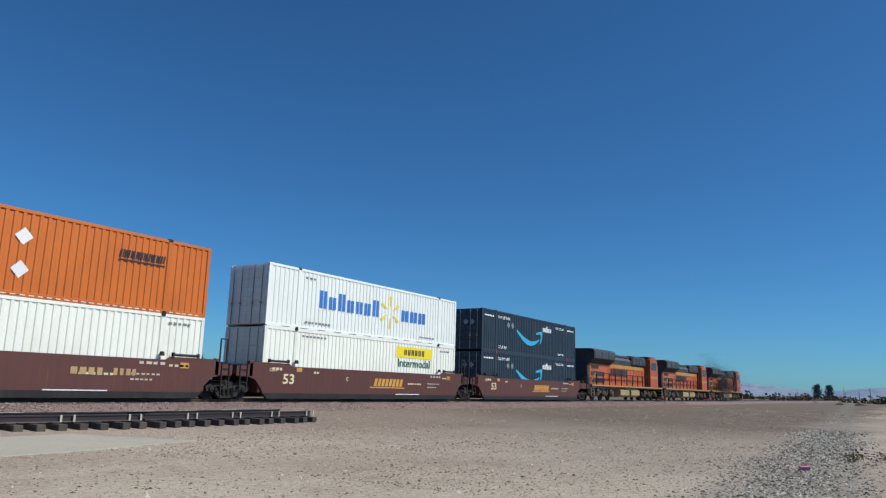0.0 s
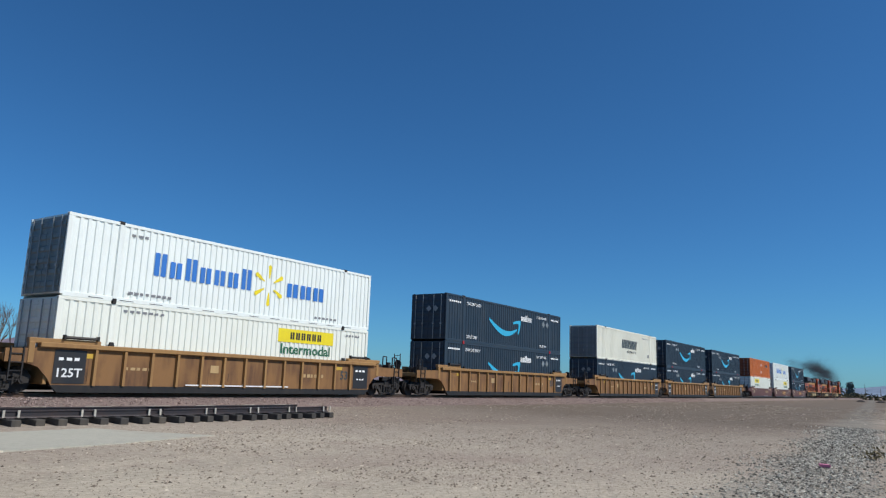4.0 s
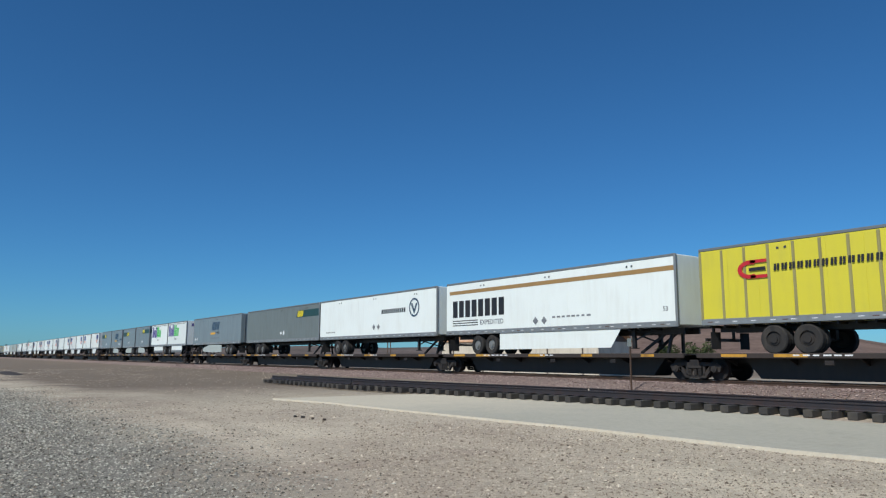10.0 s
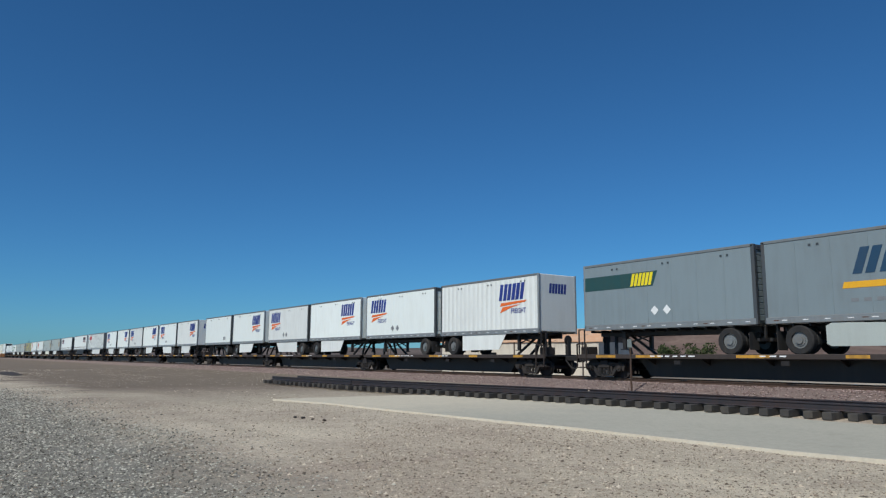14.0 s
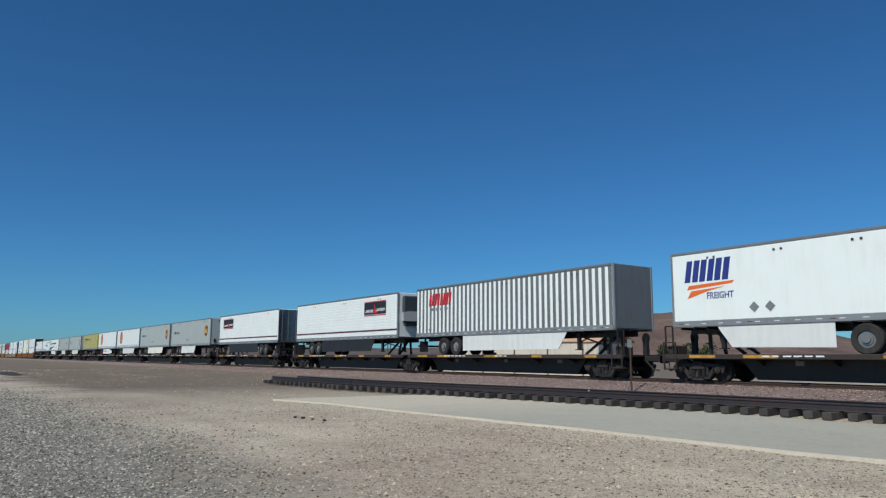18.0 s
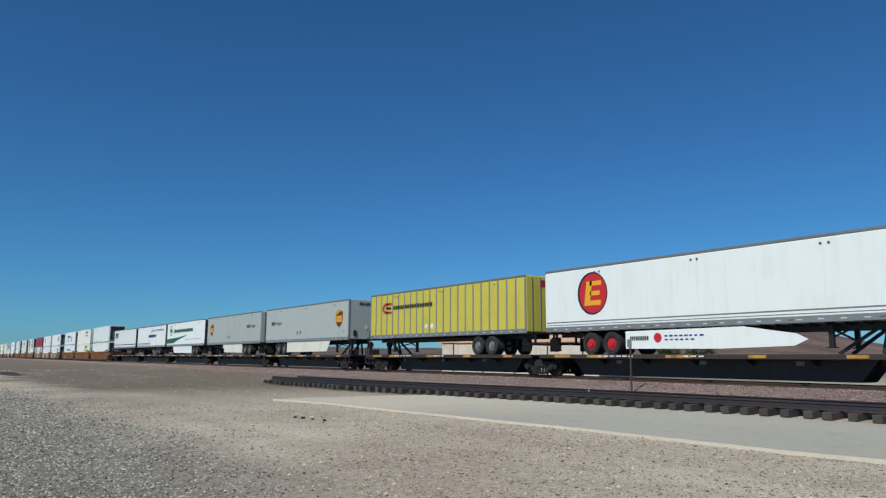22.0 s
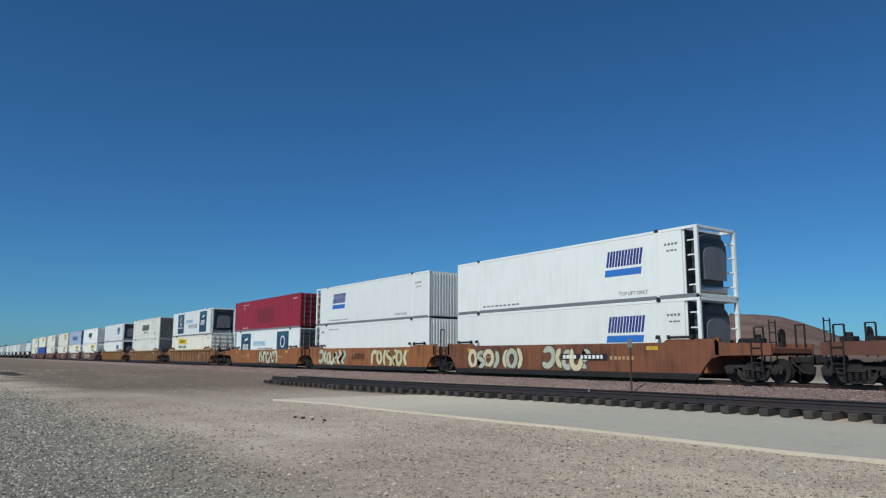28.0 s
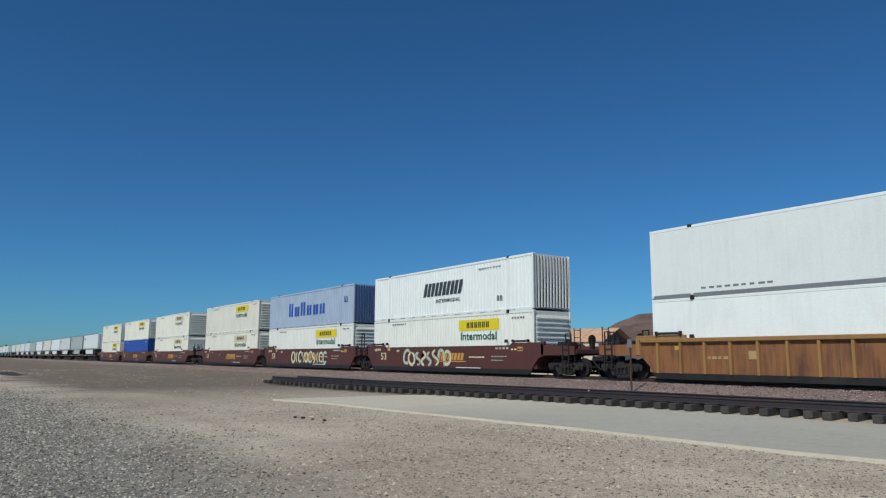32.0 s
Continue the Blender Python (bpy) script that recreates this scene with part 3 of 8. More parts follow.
def underline_logo(root, x=2.4, z=1.6, w=3.2, dia=False):
    decal("wordmark", strokes(x, x + w, z, z + 0.3, 9, 0.15, (), 0.75, 5) + [rect(x, x + w, z - 0.13, z - 0.06)], D_BLACK, root, S, "black underlined word drawn as bars")
    decal("stencil_code", bars(2.4, 4.0, 2.5, 2.6, 6, 4) + bars(2.6, 3.8, 0.32, 0.4, 6, 5), D_BROWN, root, S)
    if dia:
        decal("hazard_diamond", [[(8.6 - 0.3, zz), (8.6, zz - 0.3), (8.9, zz), (8.6, zz + 0.3)] for zz in (0.9, 2.0)], D_WHITE, root, S, "white placard diamonds")
    decal("edge_tape", [rect(0.3 + k * 0.3, 0.48 + k * 0.3, 0.06, 0.09) for k in range(52)], D_WHITE, root, NEAR - 0.002)


def bar_logo(root, x=9.0, z=1.6):
    decal("wordmark", strokes(x, x + 2.0, z, z + 0.7, 6, 0.18, (), 0.82, 13), D_NAVY, root, S, "navy word drawn as bars")
    decal("underline", [rect(x - 0.1, x + 1.95, z - 0.42, z - 0.12, 0.18)], D_BLUE, root, S, "blue bar")
    words("TOP LIFT ONLY", CL - 4.1, 0.3, 0.16, D_GREY, root, S, width=1.6)
    decal("stencil_code", bars(CL - 1.6, CL - 0.9, 2.2, 2.3, 4, 3) + bars(CL - 1.5, CL - 0.9, 1.95, 2.02, 3, 2) + bars(2.4, 5.5, 0.3, 0.38, 9, 3), D_GREY, root, S)


def plain_reefer(root):
    words("TOP LIFT ONLY", 2.4, 0.3, 0.16, D_GREY, root, S, width=1.6)
    decal("stencil_code", bars(5, 9, 0.28, 0.36, 10, 3) + bars(2.4, 4, 2.5, 2.58, 5, 2) + bars(1.1, 1.6, 2.3, 2.45, 2, 2), D_GREY, root, S)


def spot_logo(root):
    decal("wordmark", strokes(4.65, 8.0, 1.68, 2.1, 8, 0.12, (), 0.85, 17), D_NAVY, root, S, "navy word drawn as bars")
    decal("wordmark", strokes(8.15, 11.4, 1.68, 2.02, 12, 0, (1, 2, 9), 0.5, 19), D_DARK, root, S, "thin dark words drawn as bars")
    decal("underline", [rect(4.65, 11.4, 1.55, 1.59)], D_GREY, root, S)
    decal("round_mark", [disc(c, 1.1, 0.3, 0.3) for c in (5.0, 5.65, 10.25, 10.9)], D_NAVY, root, S, "round navy spots")
    words("53", 7.5, 0.55, 0.28, D_GREY, root, S)
    words("TOP LIFT ONLY", CL - 4.1, 0.3, 0.16, D_GREY, root, S, width=1.5)


def teal_logo(root, flip=False):
    a, b = ((2.25, 4.95), (11.35, 14.0)) if not flip else ((2.1, 4.75), (11.25, 13.85))
    for q, s in ((a, 3), (b, 4)):
        decal("dark_panel", [rect(q[0], q[1], 0.35, 2.68)], D_TEAL, root, S, "dark teal printed panel")
        decal("panel_band", [rect(q[0], q[1], 2.4, 2.5), rect(q[0] + 0.6, q[1], 2.25, 2.3), rect(q[0], q[1] - 0.7, 2.55, 2.58)], D_SEA, root, S - 0.003)
    big = b if not flip else a
    sm = a if not flip else b
    decal("wordmark", strokes(big[0] + 0.55, big[1] - 0.55, 1.15, 1.7, 4, 0, (), 0.6, 6), D_WHITE, root, S - 0.006, "white word drawn as bars")
    decal("running_mark", [[(big[0] + 0.8, 1.95), (big[1] - 0.7, 2.1), (big[1] - 1.0, 2.3), (big[0] + 1.2, 2.15)]], D_WHITE, root, S - 0.006)
    decal("ring_mark", ring((sm[0] + sm[1]) / 2, 1.8, 0.52, 0.12), D_WHITE, root, S - 0.006, "white ring")
    decal("stencil_code", bars(sm[0] + 0.3, sm[1] - 0.3, 0.95, 1.12, 6, 4), D_WHITE, root, S - 0.006)
    mid = 5.65 if not flip else 5.5
    words("DELIVERING", mid, 1.5, 0.42, D_CYAN, root, S, "cyan slanted word", width=3.0, slant=0.2)
    words("THE FUTURE", mid + 1.1, 0.88, 0.42, D_DARK, root, S, "dark slanted words", width=3.6, slant=0.2)


def hex_logo(root):
    decal("hexagon", [q for q in ring(8.6, 1.75, 0.5, 0.09, 6)] + [rect(8.57, 8.63, 1.3, 2.2)], D_WHITE, root, S, "white hexagon mark")
    decal("wordmark", strokes(9.3, 12.6, 1.62, 1.98, 11, 0, (), 0.66, 8), D_WHITE, root, S, "white words drawn as bars")
    small_codes(root, D_WHITE, 4)


def big_blue_logo(root):
    decal("wordmark", strokes(4.3, 11.6, 0.95, 2.05, 6, 0, (0, 2), 0.66, 5), BLUE, root, S, "large blue word drawn as bars")
    words("53", CL - 1.6, 1.6, 0.45, D_NAVY, root, S)


def red_marks(root):
    small_codes(root, D_WHITE, 6)
    decal("repaint_patch", [[(6.4, 0.7), (10.3, 0.7), (10.4, 1.95), (8.3, 2.1), (7.7, 1.95), (6.2, 2.0), (6.2, 1.3)]], paint("dull_red_patch", (128, 28, 38), 0.5), root, S, "duller red repainted patch")
    decal("hazard_diamond", [[(2.7 - .12, 2.2), (2.7, 2.08), (2.82, 2.2), (2.7, 2.32)]], D_WHITE, root, S)


# ---------- running gear ----------
def gear_meshes():
    def side_frame():
        """An open cast frame: top member, sloping tension members, columns, springs and bearing boxes."""
        s = Shape()
        s.prism([(-1.16, 0.58), (-0.95, 0.66), (-0.45, 0.68), (0.45, 0.68), (0.95, 0.66), (1.16, 0.58), (1.16, 0.47), (0.6, 0.54), (-0.6, 0.54), (-1.16, 0.47)], 1, -0.075, 0.075)
        for q in (-1, 1):
            s.prism([(q * 0.80, 0.52), (q * 0.64, 0.54), (q * 0.36, 0.2), (q * 0.46, 0.08)], 1, -0.07, 0.07)
            s.cbox(*sorted((q * 0.33, q * 0.43)), -0.07, 0.07, 0.16, 0.56, 0.015)
            s.prism([(q * 1.14, 0.5), (q * 1.1, 0.33), (q * 1.0, 0.33), (q * 1.0, 0.5)], 1, -0.07, 0.07)
            s.prism([(q * 0.74, 0.5), (q * 0.74, 0.36), (q * 0.64, 0.36), (q * 0.64, 0.5)], 1, -0.07, 0.07)
            s.cyl((q * 0.87, 0.43), 0.125, 1, -0.15, 0.1, 14)
            s.cyl((q * 0.87, 0.43), 0.06, 1, -0.18, -0.14, 8)
        s.cbox(-0.47, 0.47, -0.09, 0.08, 0.07, 0.17, 0.02)
        for x in (-0.22, 0.0, 0.22):
            for k in range(5):
                s.cyl((x, -0.06), 0.088, 2, 0.18 + k * 0.052, 0.212 + k * 0.052, 10)
            s.cyl((x, -0.06), 0.05, 2, 0.17, 0.45, 8)
        s.cbox(-0.31, 0.31, -0.14, 0.08, 0.44, 0.55, 0.02)
        return s

    def wheelset():
        s = Shape()
        for y in (-0.76, 0.76):
            q = -1 if y < 0 else 1
            s.cyl((0, 0.42), 0.42, 1, y - 0.07, y + 0.07, 24)
            s.cyl((0, 0.42), 0.455, 1, y - q * 0.1, y - q * 0.07, 24)
            s.cyl((0, 0.42), 0.13, 1, y + q * 0.07, y + q * 0.11, 12)
        s.cyl((0, 0.42), 0.08, 1, -1.05, 1.05, 10)
        return s
    shared("side_frame", side_frame)
    shared("wheelset", wheelset)
    shared("bolster", lambda: Shape().cbox(-0.22, 0.22, -1.15, 1.15, 0.42, 0.78, 0.03))
    shared("brake_beam", lambda: Shape().box(-0.05, 0.05, -0.7, 0.7, 0.3, 0.4).bar((0, -0.5, 0.35), (0.45, 0, 0.4), 0.06).bar((0, 0.5, 0.35), (0.45, 0, 0.4), 0.06))
    shared("coupler", lambda: Shape().cbox(-0.9, 0.0, -0.12, 0.12, 0.72, 0.96, 0.03).cbox(-1.12, -0.86, -0.2, 0.2, 0.66, 1.02, 0.06).cyl((-0.35, 0.0), 0.03, 2, 0.1, 0.7, 8))
    shared("air_hose", lambda: Shape().bar((-0.3, 0.35, 0.75), (-0.7, 0.38, 0.4), 0.05).bar((-0.7, 0.38, 0.4), (-1.0, 0.36, 0.36), 0.05))
    shared("ladder", lambda: multi(Shape(), lambda s: ([s.bar((0.0, y, 0.55), (0.0, y, 2.1), 0.035) for y in (-0.2, 0.2)], [s.bar((0.0, -0.2, z), (0.0, 0.2, z), 0.03) for z in (0.6, 0.95, 1.3, 1.65, 2.0)])))
    shared("hand_brake", lambda: Shape().cyl((0.0, 1.75), 0.24, 0, -0.03, 0.03, 16).box(-0.1, 0.1, -0.1, 0.1, 1.0, 1.75))
    shared("grab_iron", lambda: Shape().bar((0, 0, 1.25), (0, 0, 2.45), 0.05).bar((0.35, 0, 1.25), (0.35, 0, 2.45), 0.05).bar((0, 0, 2.45), (0.35, 0, 2.45), 0.05))


def joint_meshes():
    """Fittings at the ends of well cars."""
    shared("end_column", lambda: Shape().cbox(-0.1, 0.1, -0.09, 0.09, 0.98, 1.66, 0.015).prism([(-0.1, 1.0), (-0.1, 1.5), (0.42, 1.28), (0.42, 1.12)], 1, -0.03, 0.03))
    shared("end_column|rib", lambda: Shape().cbox(-0.1, 0.1, -0.09, 0.09, 0.98, 1.66, 0.015).prism([(-0.1, 1.0), (-0.1, 1.5), (0.42, 1.28), (0.42, 1.12)], 1, -0.03, 0.03).cbox(-2.35, 0.1, -0.14, 0.06, 1.62, 1.8, 0.02))
    shared("chord_pad", lambda: multi(Shape(), lambda s: (s.cyl((-1.43, 1.70), 0.055, 0, 0.0, 1.25, 10), [s.cbox(x, x + 0.08, -1.5, -1.36, 1.63, 1.79, 0.01) for x in (0.0, 1.17)])))
    shared("side_ladder", lambda: multi(Shape(), lambda s: ([s.bar((x, -1.44, 0.42), (x, -1.44, 1.5), 0.045) for x in (-0.2, 0.2)], [s.bar((-0.2, -1.44, z), (0.2, -1.44, z), 0.035) for z in (0.45, 0.72, 0.99, 1.26)])))
    shared("cable_loop", lambda: multi(Shape(), lambda s: [s.bar((-0.5 + i * 0.125, -0.95, 1.25 - 0.5 * math.sin(math.pi * i / 8)), (-0.375 + i * 0.125, -0.95, 1.25 - 0.5 * math.sin(math.pi * (i + 1) / 8)), 0.05) for i in range(8)]))


gear_meshes()
joint_meshes()


def truck(parent, x, full=True, label="black cast-steel two-axle truck"):
    b = part("truck", shared("bolster", None), STEEL, parent, label, at=(x, 0, 0))
    for y in (-1.02, 1.02) if full else (-1.02, ):
        part("side_frame", shared("side_frame", None), FRAMES, b, at=Matrix.Translation((0, y, 0)) @ (Matrix() if y < 0 else pose(0, 0, 0, 0, 0, 180)))
    for dx in (-0.87, 0.87):
        part("wheelset", shared("wheelset", None), STEEL, b, "worn dark steel wheels on an axle", at=(dx, 0, 0))
    if full:
        part("brake_beam", shared("brake_beam", None), STEEL, b, at=(0.3, 0, 0))
    return b


# ---------- well cars ----------
def well_mesh(kind, lo, hi):
    """One side of a well, with arches over the trucks at both ends."""
    s = Shape()
    a, b = -lo, CL + hi
    poly = [(a, 1.0), (a, 1.42), (-0.9, 1.46), (-0.55, 1.62), (1.55, 1.62), (1.75, 1.5), (CL - 1.75, 1.5), (CL - 1.55, 1.62), (CL + 0.55, 1.62), (CL + 0.9, 1.46), (b, 1.42), (b, 1.0), (CL + 0.85, 0.98), (CL + 0.45, 0.86), (CL + 0.1, 0.5), (CL - 0.05, 0.26), (0.05, 0.26), (-0.1, 0.5), (-0.45, 0.86), (-0.85, 0.98)]
    if kind == "rib":
        poly = [(a, 1.0), (a, 1.42), (-0.6, 1.46), (-0.5, 1.5), (CL + 0.5, 1.5), (CL + 0.6, 1.46), (b, 1.42), (b, 1.0), (CL + 0.85, 0.98), (CL + 0.45, 0.86), (CL + 0.1, 0.5), (CL - 0.05, 0.26), (0.05, 0.26), (-0.1, 0.5), (-0.45, 0.86), (-0.85, 0.98)]
    s.prism(poly, 1, -0.04, 0.04)
    return s


def rust_runs(parent, seed, y, mat, n=10, z0=0.35, z1=1.45):
    """Narrow runs and blotches of rust and grime with ragged edges on a car's side."""
    rnd = random.Random(seed * 7 + 1)
    out = []
    for _ in range(n):
        x, w, top = rnd.uniform(0.6, CL - 0.6), rnd.uniform(0.015, 0.08), rnd.uniform(z0 + 0.4, z1)
        low = max(z0, top - rnd.uniform(0.25, 0.9))
        m = 5
        left = [(x - w * rnd.uniform(0.3, 0.6), top + (low - top) * i / m) for i in range(m + 1)]
        right = [(x + w * rnd.uniform(0.3, 0.6) * (1 - 0.5 * i / m), top + (low - top) * i / m) for i in range(m, -1, -1)]
        out.append(left + right)
    decal("rust_streak", out, mat, parent, y, "dark rust and grime runs", 0.004)


def swash(kind, n=14):
    """A rounded stroke in a unit square: a bowl, a snake, a hook or a nearly closed ring."""
    t = [i / (n - 1) for i in range(n)]
    if kind == 0:
        return [(0.55 + 0.5 * math.cos(radians(50 + 260 * q)), 0.5 + 0.5 * math.sin(radians(50 + 260 * q))) for q in t]
    if kind == 1:
        return [(0.5 + 0.36 * math.sin(2 * math.pi * q), q) for q in t]
    if kind == 2:
        return [(0.5 + 0.45 * math.cos(radians(-190 + 200 * q)), 0.42 + 0.42 * math.sin(radians(-190 + 200 * q))) for q in t] + [(0.93, 0.8), (0.9, 1.05)]
    if kind == 3:
        return [(0.5 + 0.46 * math.cos(radians(110 + 330 * q)), 0.5 + 0.5 * math.sin(radians(110 + 330 * q))) for q in t]
    return [(0.3 + 0.25 * math.sin(math.pi * q), q) for q in t]


def thick_line(pts, r):
    """The outline of a bent band of half-width r along pts, its ends pointed a little."""
    side = [[], []]
    n = len(pts)
    for i, (x, z) in enumerate(pts):
        a, b = pts[max(0, i - 1)], pts[min(n - 1, i + 1)]
        d = Vector((b[0] - a[0], b[1] - a[1])).normalized()
        g = r if 0 < i < n - 1 else r * 0.8
        side[0].append((x - d.y * g, z + d.x * g))
        side[1].append((x + d.y * g, z - d.x * g))
    d0 = Vector((pts[0][0] - pts[1][0], pts[0][1] - pts[1][1])).normalized() * r
    d1 = Vector((pts[-1][0] - pts[-2][0], pts[-1][1] - pts[-2][1])).normalized() * r
    return side[0] + [(pts[-1][0] + d1.x, pts[-1][1] + d1.y)] + side[1][::-1] + [(pts[0][0] + d0.x, pts[0][1] + d0.y)]


def graffiti(parent, x0, x1, seed, y=-1.425, fat=1.0):
    """Sprayed rounded strokes: a dark outline and a pale fill each, neighbours overlapping."""
    rnd = random.Random(seed)
    cols = [(D_CREAM, D_PALEGREEN), (D_CREAM, D_OLIVE), (D_PALEGREEN, D_CREAM)][seed % 3]
    rim, fill = ([], []), ([], [])
    x, k = x0, 0
    while x < x1 - 0.3:
        w, h, lean, z = rnd.uniform(0.6, 0.8), rnd.uniform(0.7, 0.85), rnd.uniform(-0.1, 0.25), rnd.uniform(0.4, 0.5)
        mirror, over = rnd.random() < 0.5, rnd.random() < 0.5
        line = [(x + w * ((1 - p if mirror else p) + lean * q), z + h * (1 - q if over else q)) for p, q in swash(rnd.randrange(5))]
        r = rnd.uniform(0.12, 0.15) * fat
        rim[k % 2].append(thick_line(line, r + 0.045))
        fill[k % 2].append(thick_line(line, r))
        x += w * 0.93
        k += 1
    for q in (0, 1):
        decal("graffiti_outline", rim[q], D_DARK, parent, y, "dark spray-painted outlines", 0.006 + q * 0.008)
        decal("graffiti", fill[q], cols[q], parent, y, "pale spray-painted graffiti", 0.010 + q * 0.008)


def well_car(u, kind, mat, panel, label, left="joint", right="joint", marks=None, full=True, gap_l=1.65, gap_r=1.65, black_l=False, black_r=False):
    """One unit of a well car. left, right: joint (shares a truck) or end (coupler and own truck)."""
    root = rolling("well_car", u, label, "rail car", "well cars of the train")
    lo = gap_l - 0.12 if left == "joint" else 2.9
    hi = gap_r - 0.12 if right == "joint" else 2.9
    key = f"{kind}|{lo:.1f}|{hi:.1f}"
    for y in (-1.38, 1.38):
        part("well_side", shared("well_side|" + key, lambda: well_mesh(kind, lo, hi)), panel, root, at=(0, y, 0))
        if kind == "rib":
            part("top_chord", shared("top_chord", lambda: Shape().cbox(-0.5, CL + 0.5, -0.15, 0.09, 1.5, 1.66, 0.02)), mat, root, at=(0, y * 1.02, 0))
        # the sill's black also paints in the shadow below the well
        part("bottom_sill", shared("bottom_sill", lambda: Shape().prism([(-0.02, 0.29), (CL + 0.02, 0.29), (CL - 0.25, 0.05), (0.25, 0.05)], 1, -0.07, 0.07)), BLACK, root, "black bottom sill that also stands for the shadow under the well", at=(0, y * 1.012, 0))
    part("well_floor", shared("well_floor", lambda: Shape().prism([(0.1, 1.36)] + [q for k in range(5) for q in ((0.1 + k * 3.74, -1.36), (1.1 + k * 3.74, -1.36)) + (((1.1 + k * 3.74, 1.2), (3.84 + k * 3.74, 1.2)) if k < 4 else ())] + [(CL - 0.1, 1.36)], 2, 0.22, 0.30)), STEEL, root)
    if kind == "rib":
        rib = shared("rib_post", lambda: Shape().prism([(-0.075, 0.02), (0.075, 0.02), (0.05, -0.11), (-0.05, -0.11)], 2, 0.28, 1.5))
        n = 15 if full else 8
        for i in range(int(black_l), n - int(black_r)):
            part("rib_post", rib, mat, root, at=(0.35 + i * (CL - 0.7) / (n - 1), -1.42, 0))
    if full:
        for x in (1.98, CL - 1.98):
            part("stacking_guide", shared("stacking_guide", lambda: Shape().prism([(-0.1, 1.62), (0.1, 1.62), (0.06, 1.78), (-0.06, 1.78)], 1, -0.05, 0.05)), STEEL, root, at=(x, -1.44, 0.02))
    for side, x0, sgn in ((left, 0.0, -1), (right, CL, 1)):
        ext = lo if sgn < 0 else hi
        w = lambda a, b: (min(x0 + sgn * a, x0 + sgn * b), max(x0 + sgn * a, x0 + sgn * b))
        if full or side == "end":
            p0 = w(0.25, ext)
            part("end_platform", Shape().cbox(*p0, -1.3, 1.3, 1.05, 1.28, 0.03), mat, root)
            p1 = w(0.05, 0.2)
            part("bulkhead", Shape().cbox(*p1, -1.34, 1.34, 0.3, 1.5, 0.02), mat, root)
        if side == "end":
            at = Matrix.Translation((x0 + sgn * 2.75, 0, 0)) @ (Matrix() if sgn < 0 else pose(0, 0, 0, 0, 0, 180))
            part("coupler", shared("coupler", None), STEEL, root, "rusty steel knuckle coupler", at=at)
            truck(root, x0 + sgn * 1.95, full)
            if full:
                part("air_hose", shared("air_hose", None), RUBBER, root, "black rubber hose", at=at)
                part("ladder", shared("ladder", None), STEEL, root, at=(x0 + sgn * 2.8, -1.1, 0.15))
                part("grab_iron", shared("grab_iron", None), STEEL, root, "dark tall grab iron", at=(x0 + sgn * 2.35 - 0.17, -1.25, -0.45))
                part("grab_iron", shared("grab_iron", None), STEEL, root, "dark tall grab iron", at=(x0 + sgn * 2.5 - 0.17, 1.25, -0.3))
                part("hand_brake", shared("hand_brake", None), STEEL, root, "dark hand-brake wheel", at=(x0 + sgn * 2.2, 0.5, 0))
                part("air_reservoir", shared("air_reservoir", lambda: Shape().cyl((0.0, 1.46), 0.17, 1, -1.0, 0.1, 14)), STEEL, root, "dark air reservoir", at=(x0 + sgn * 1.5, 0, 0))
                part("valve_box", shared("valve_box", lambda: Shape().cbox(-0.22, 0.22, -1.22, -0.75, 1.27, 1.62, 0.03).cbox(-0.1, 0.1, -1.1, -0.9, 1.6, 1.75, 0.02)), STEEL, root, "dark valve box", at=(x0 + sgn * 2.15, 0, 0))
        if full and u > -1030:
            part("end_column", shared("end_column|rib" if kind == "rib" else "end_column", None), mat, root, at=Matrix.Translation((x0 + sgn * 0.72, -1.33 - (0.03 if kind == "rib" else 0), 0)) @ (Matrix() if sgn > 0 else pose(0, 0, 0, 0, 0, 180)))
            part("chord_pad", shared("chord_pad", None), BLACK, root, "black pad along the top chord", at=(x0 + (0.25 if sgn < 0 else -1.5), -0.03 if kind == "rib" else 0, 0.16 if kind == "rib" else 0.0))
            part("side_ladder", shared("side_ladder", None), STEEL, root, "dark steel side ladder", at=(x0 + sgn * (1.15 if side == "joint" else 2.35), 0, 0))
        if full and side == "joint" and sgn > 0 and u > -1030:
            part("grab_iron", shared("grab_iron", None), STEEL, root, "dark tall grab iron", at=(x0 + 1.05, -1.15, 0.05))
            part("cable_loop", shared("cable_loop", None), RUBBER, root, "black hanging brake hose", at=(x0 + 1.5, 0, 0))
        if side == "joint" and sgn < 0:
            truck(root, x0 - gap_l, full)
            part("joint_housing", Shape().cbox(x0 - gap_l - 0.5, x0 - gap_l + 0.5, -0.4, 0.4, 0.85, 1.3, 0.06), STEEL, root)
    if full:
        yb = -1.425
        if black_l:
            decal("data_panel", [rect(0.05, 1.15, 0.34, 1.45)], D_BLACK, root, -1.425, "black data panel", 0.008)
            words("125T", 0.18, 0.55, 0.3, D_WHITE, root, -1.435, width=0.85)
            decal("stencil_code", bars(0.2, 1.0, 1.1, 1.2, 3, 3), D_WHITE, root, -1.425, lift=0.014)
        if black_r:
            decal("data_panel", [rect(CL - 1.15, CL - 0.05, 0.34, 1.45)], D_BLACK, root, -1.425, "black data panel", 0.008)
            decal("stencil_code", bars(CL - 1.0, CL - 0.2, 1.15, 1.25, 3, 3) + bars(CL - 0.9, CL - 0.3, 0.75, 0.82, 3, 4), D_WHITE, root, -1.425, lift=0.014)
            words("53", CL - 2.1, 0.75, 0.42, D_DARK, root, -1.425)
        if marks:
            marks(root)
    return root


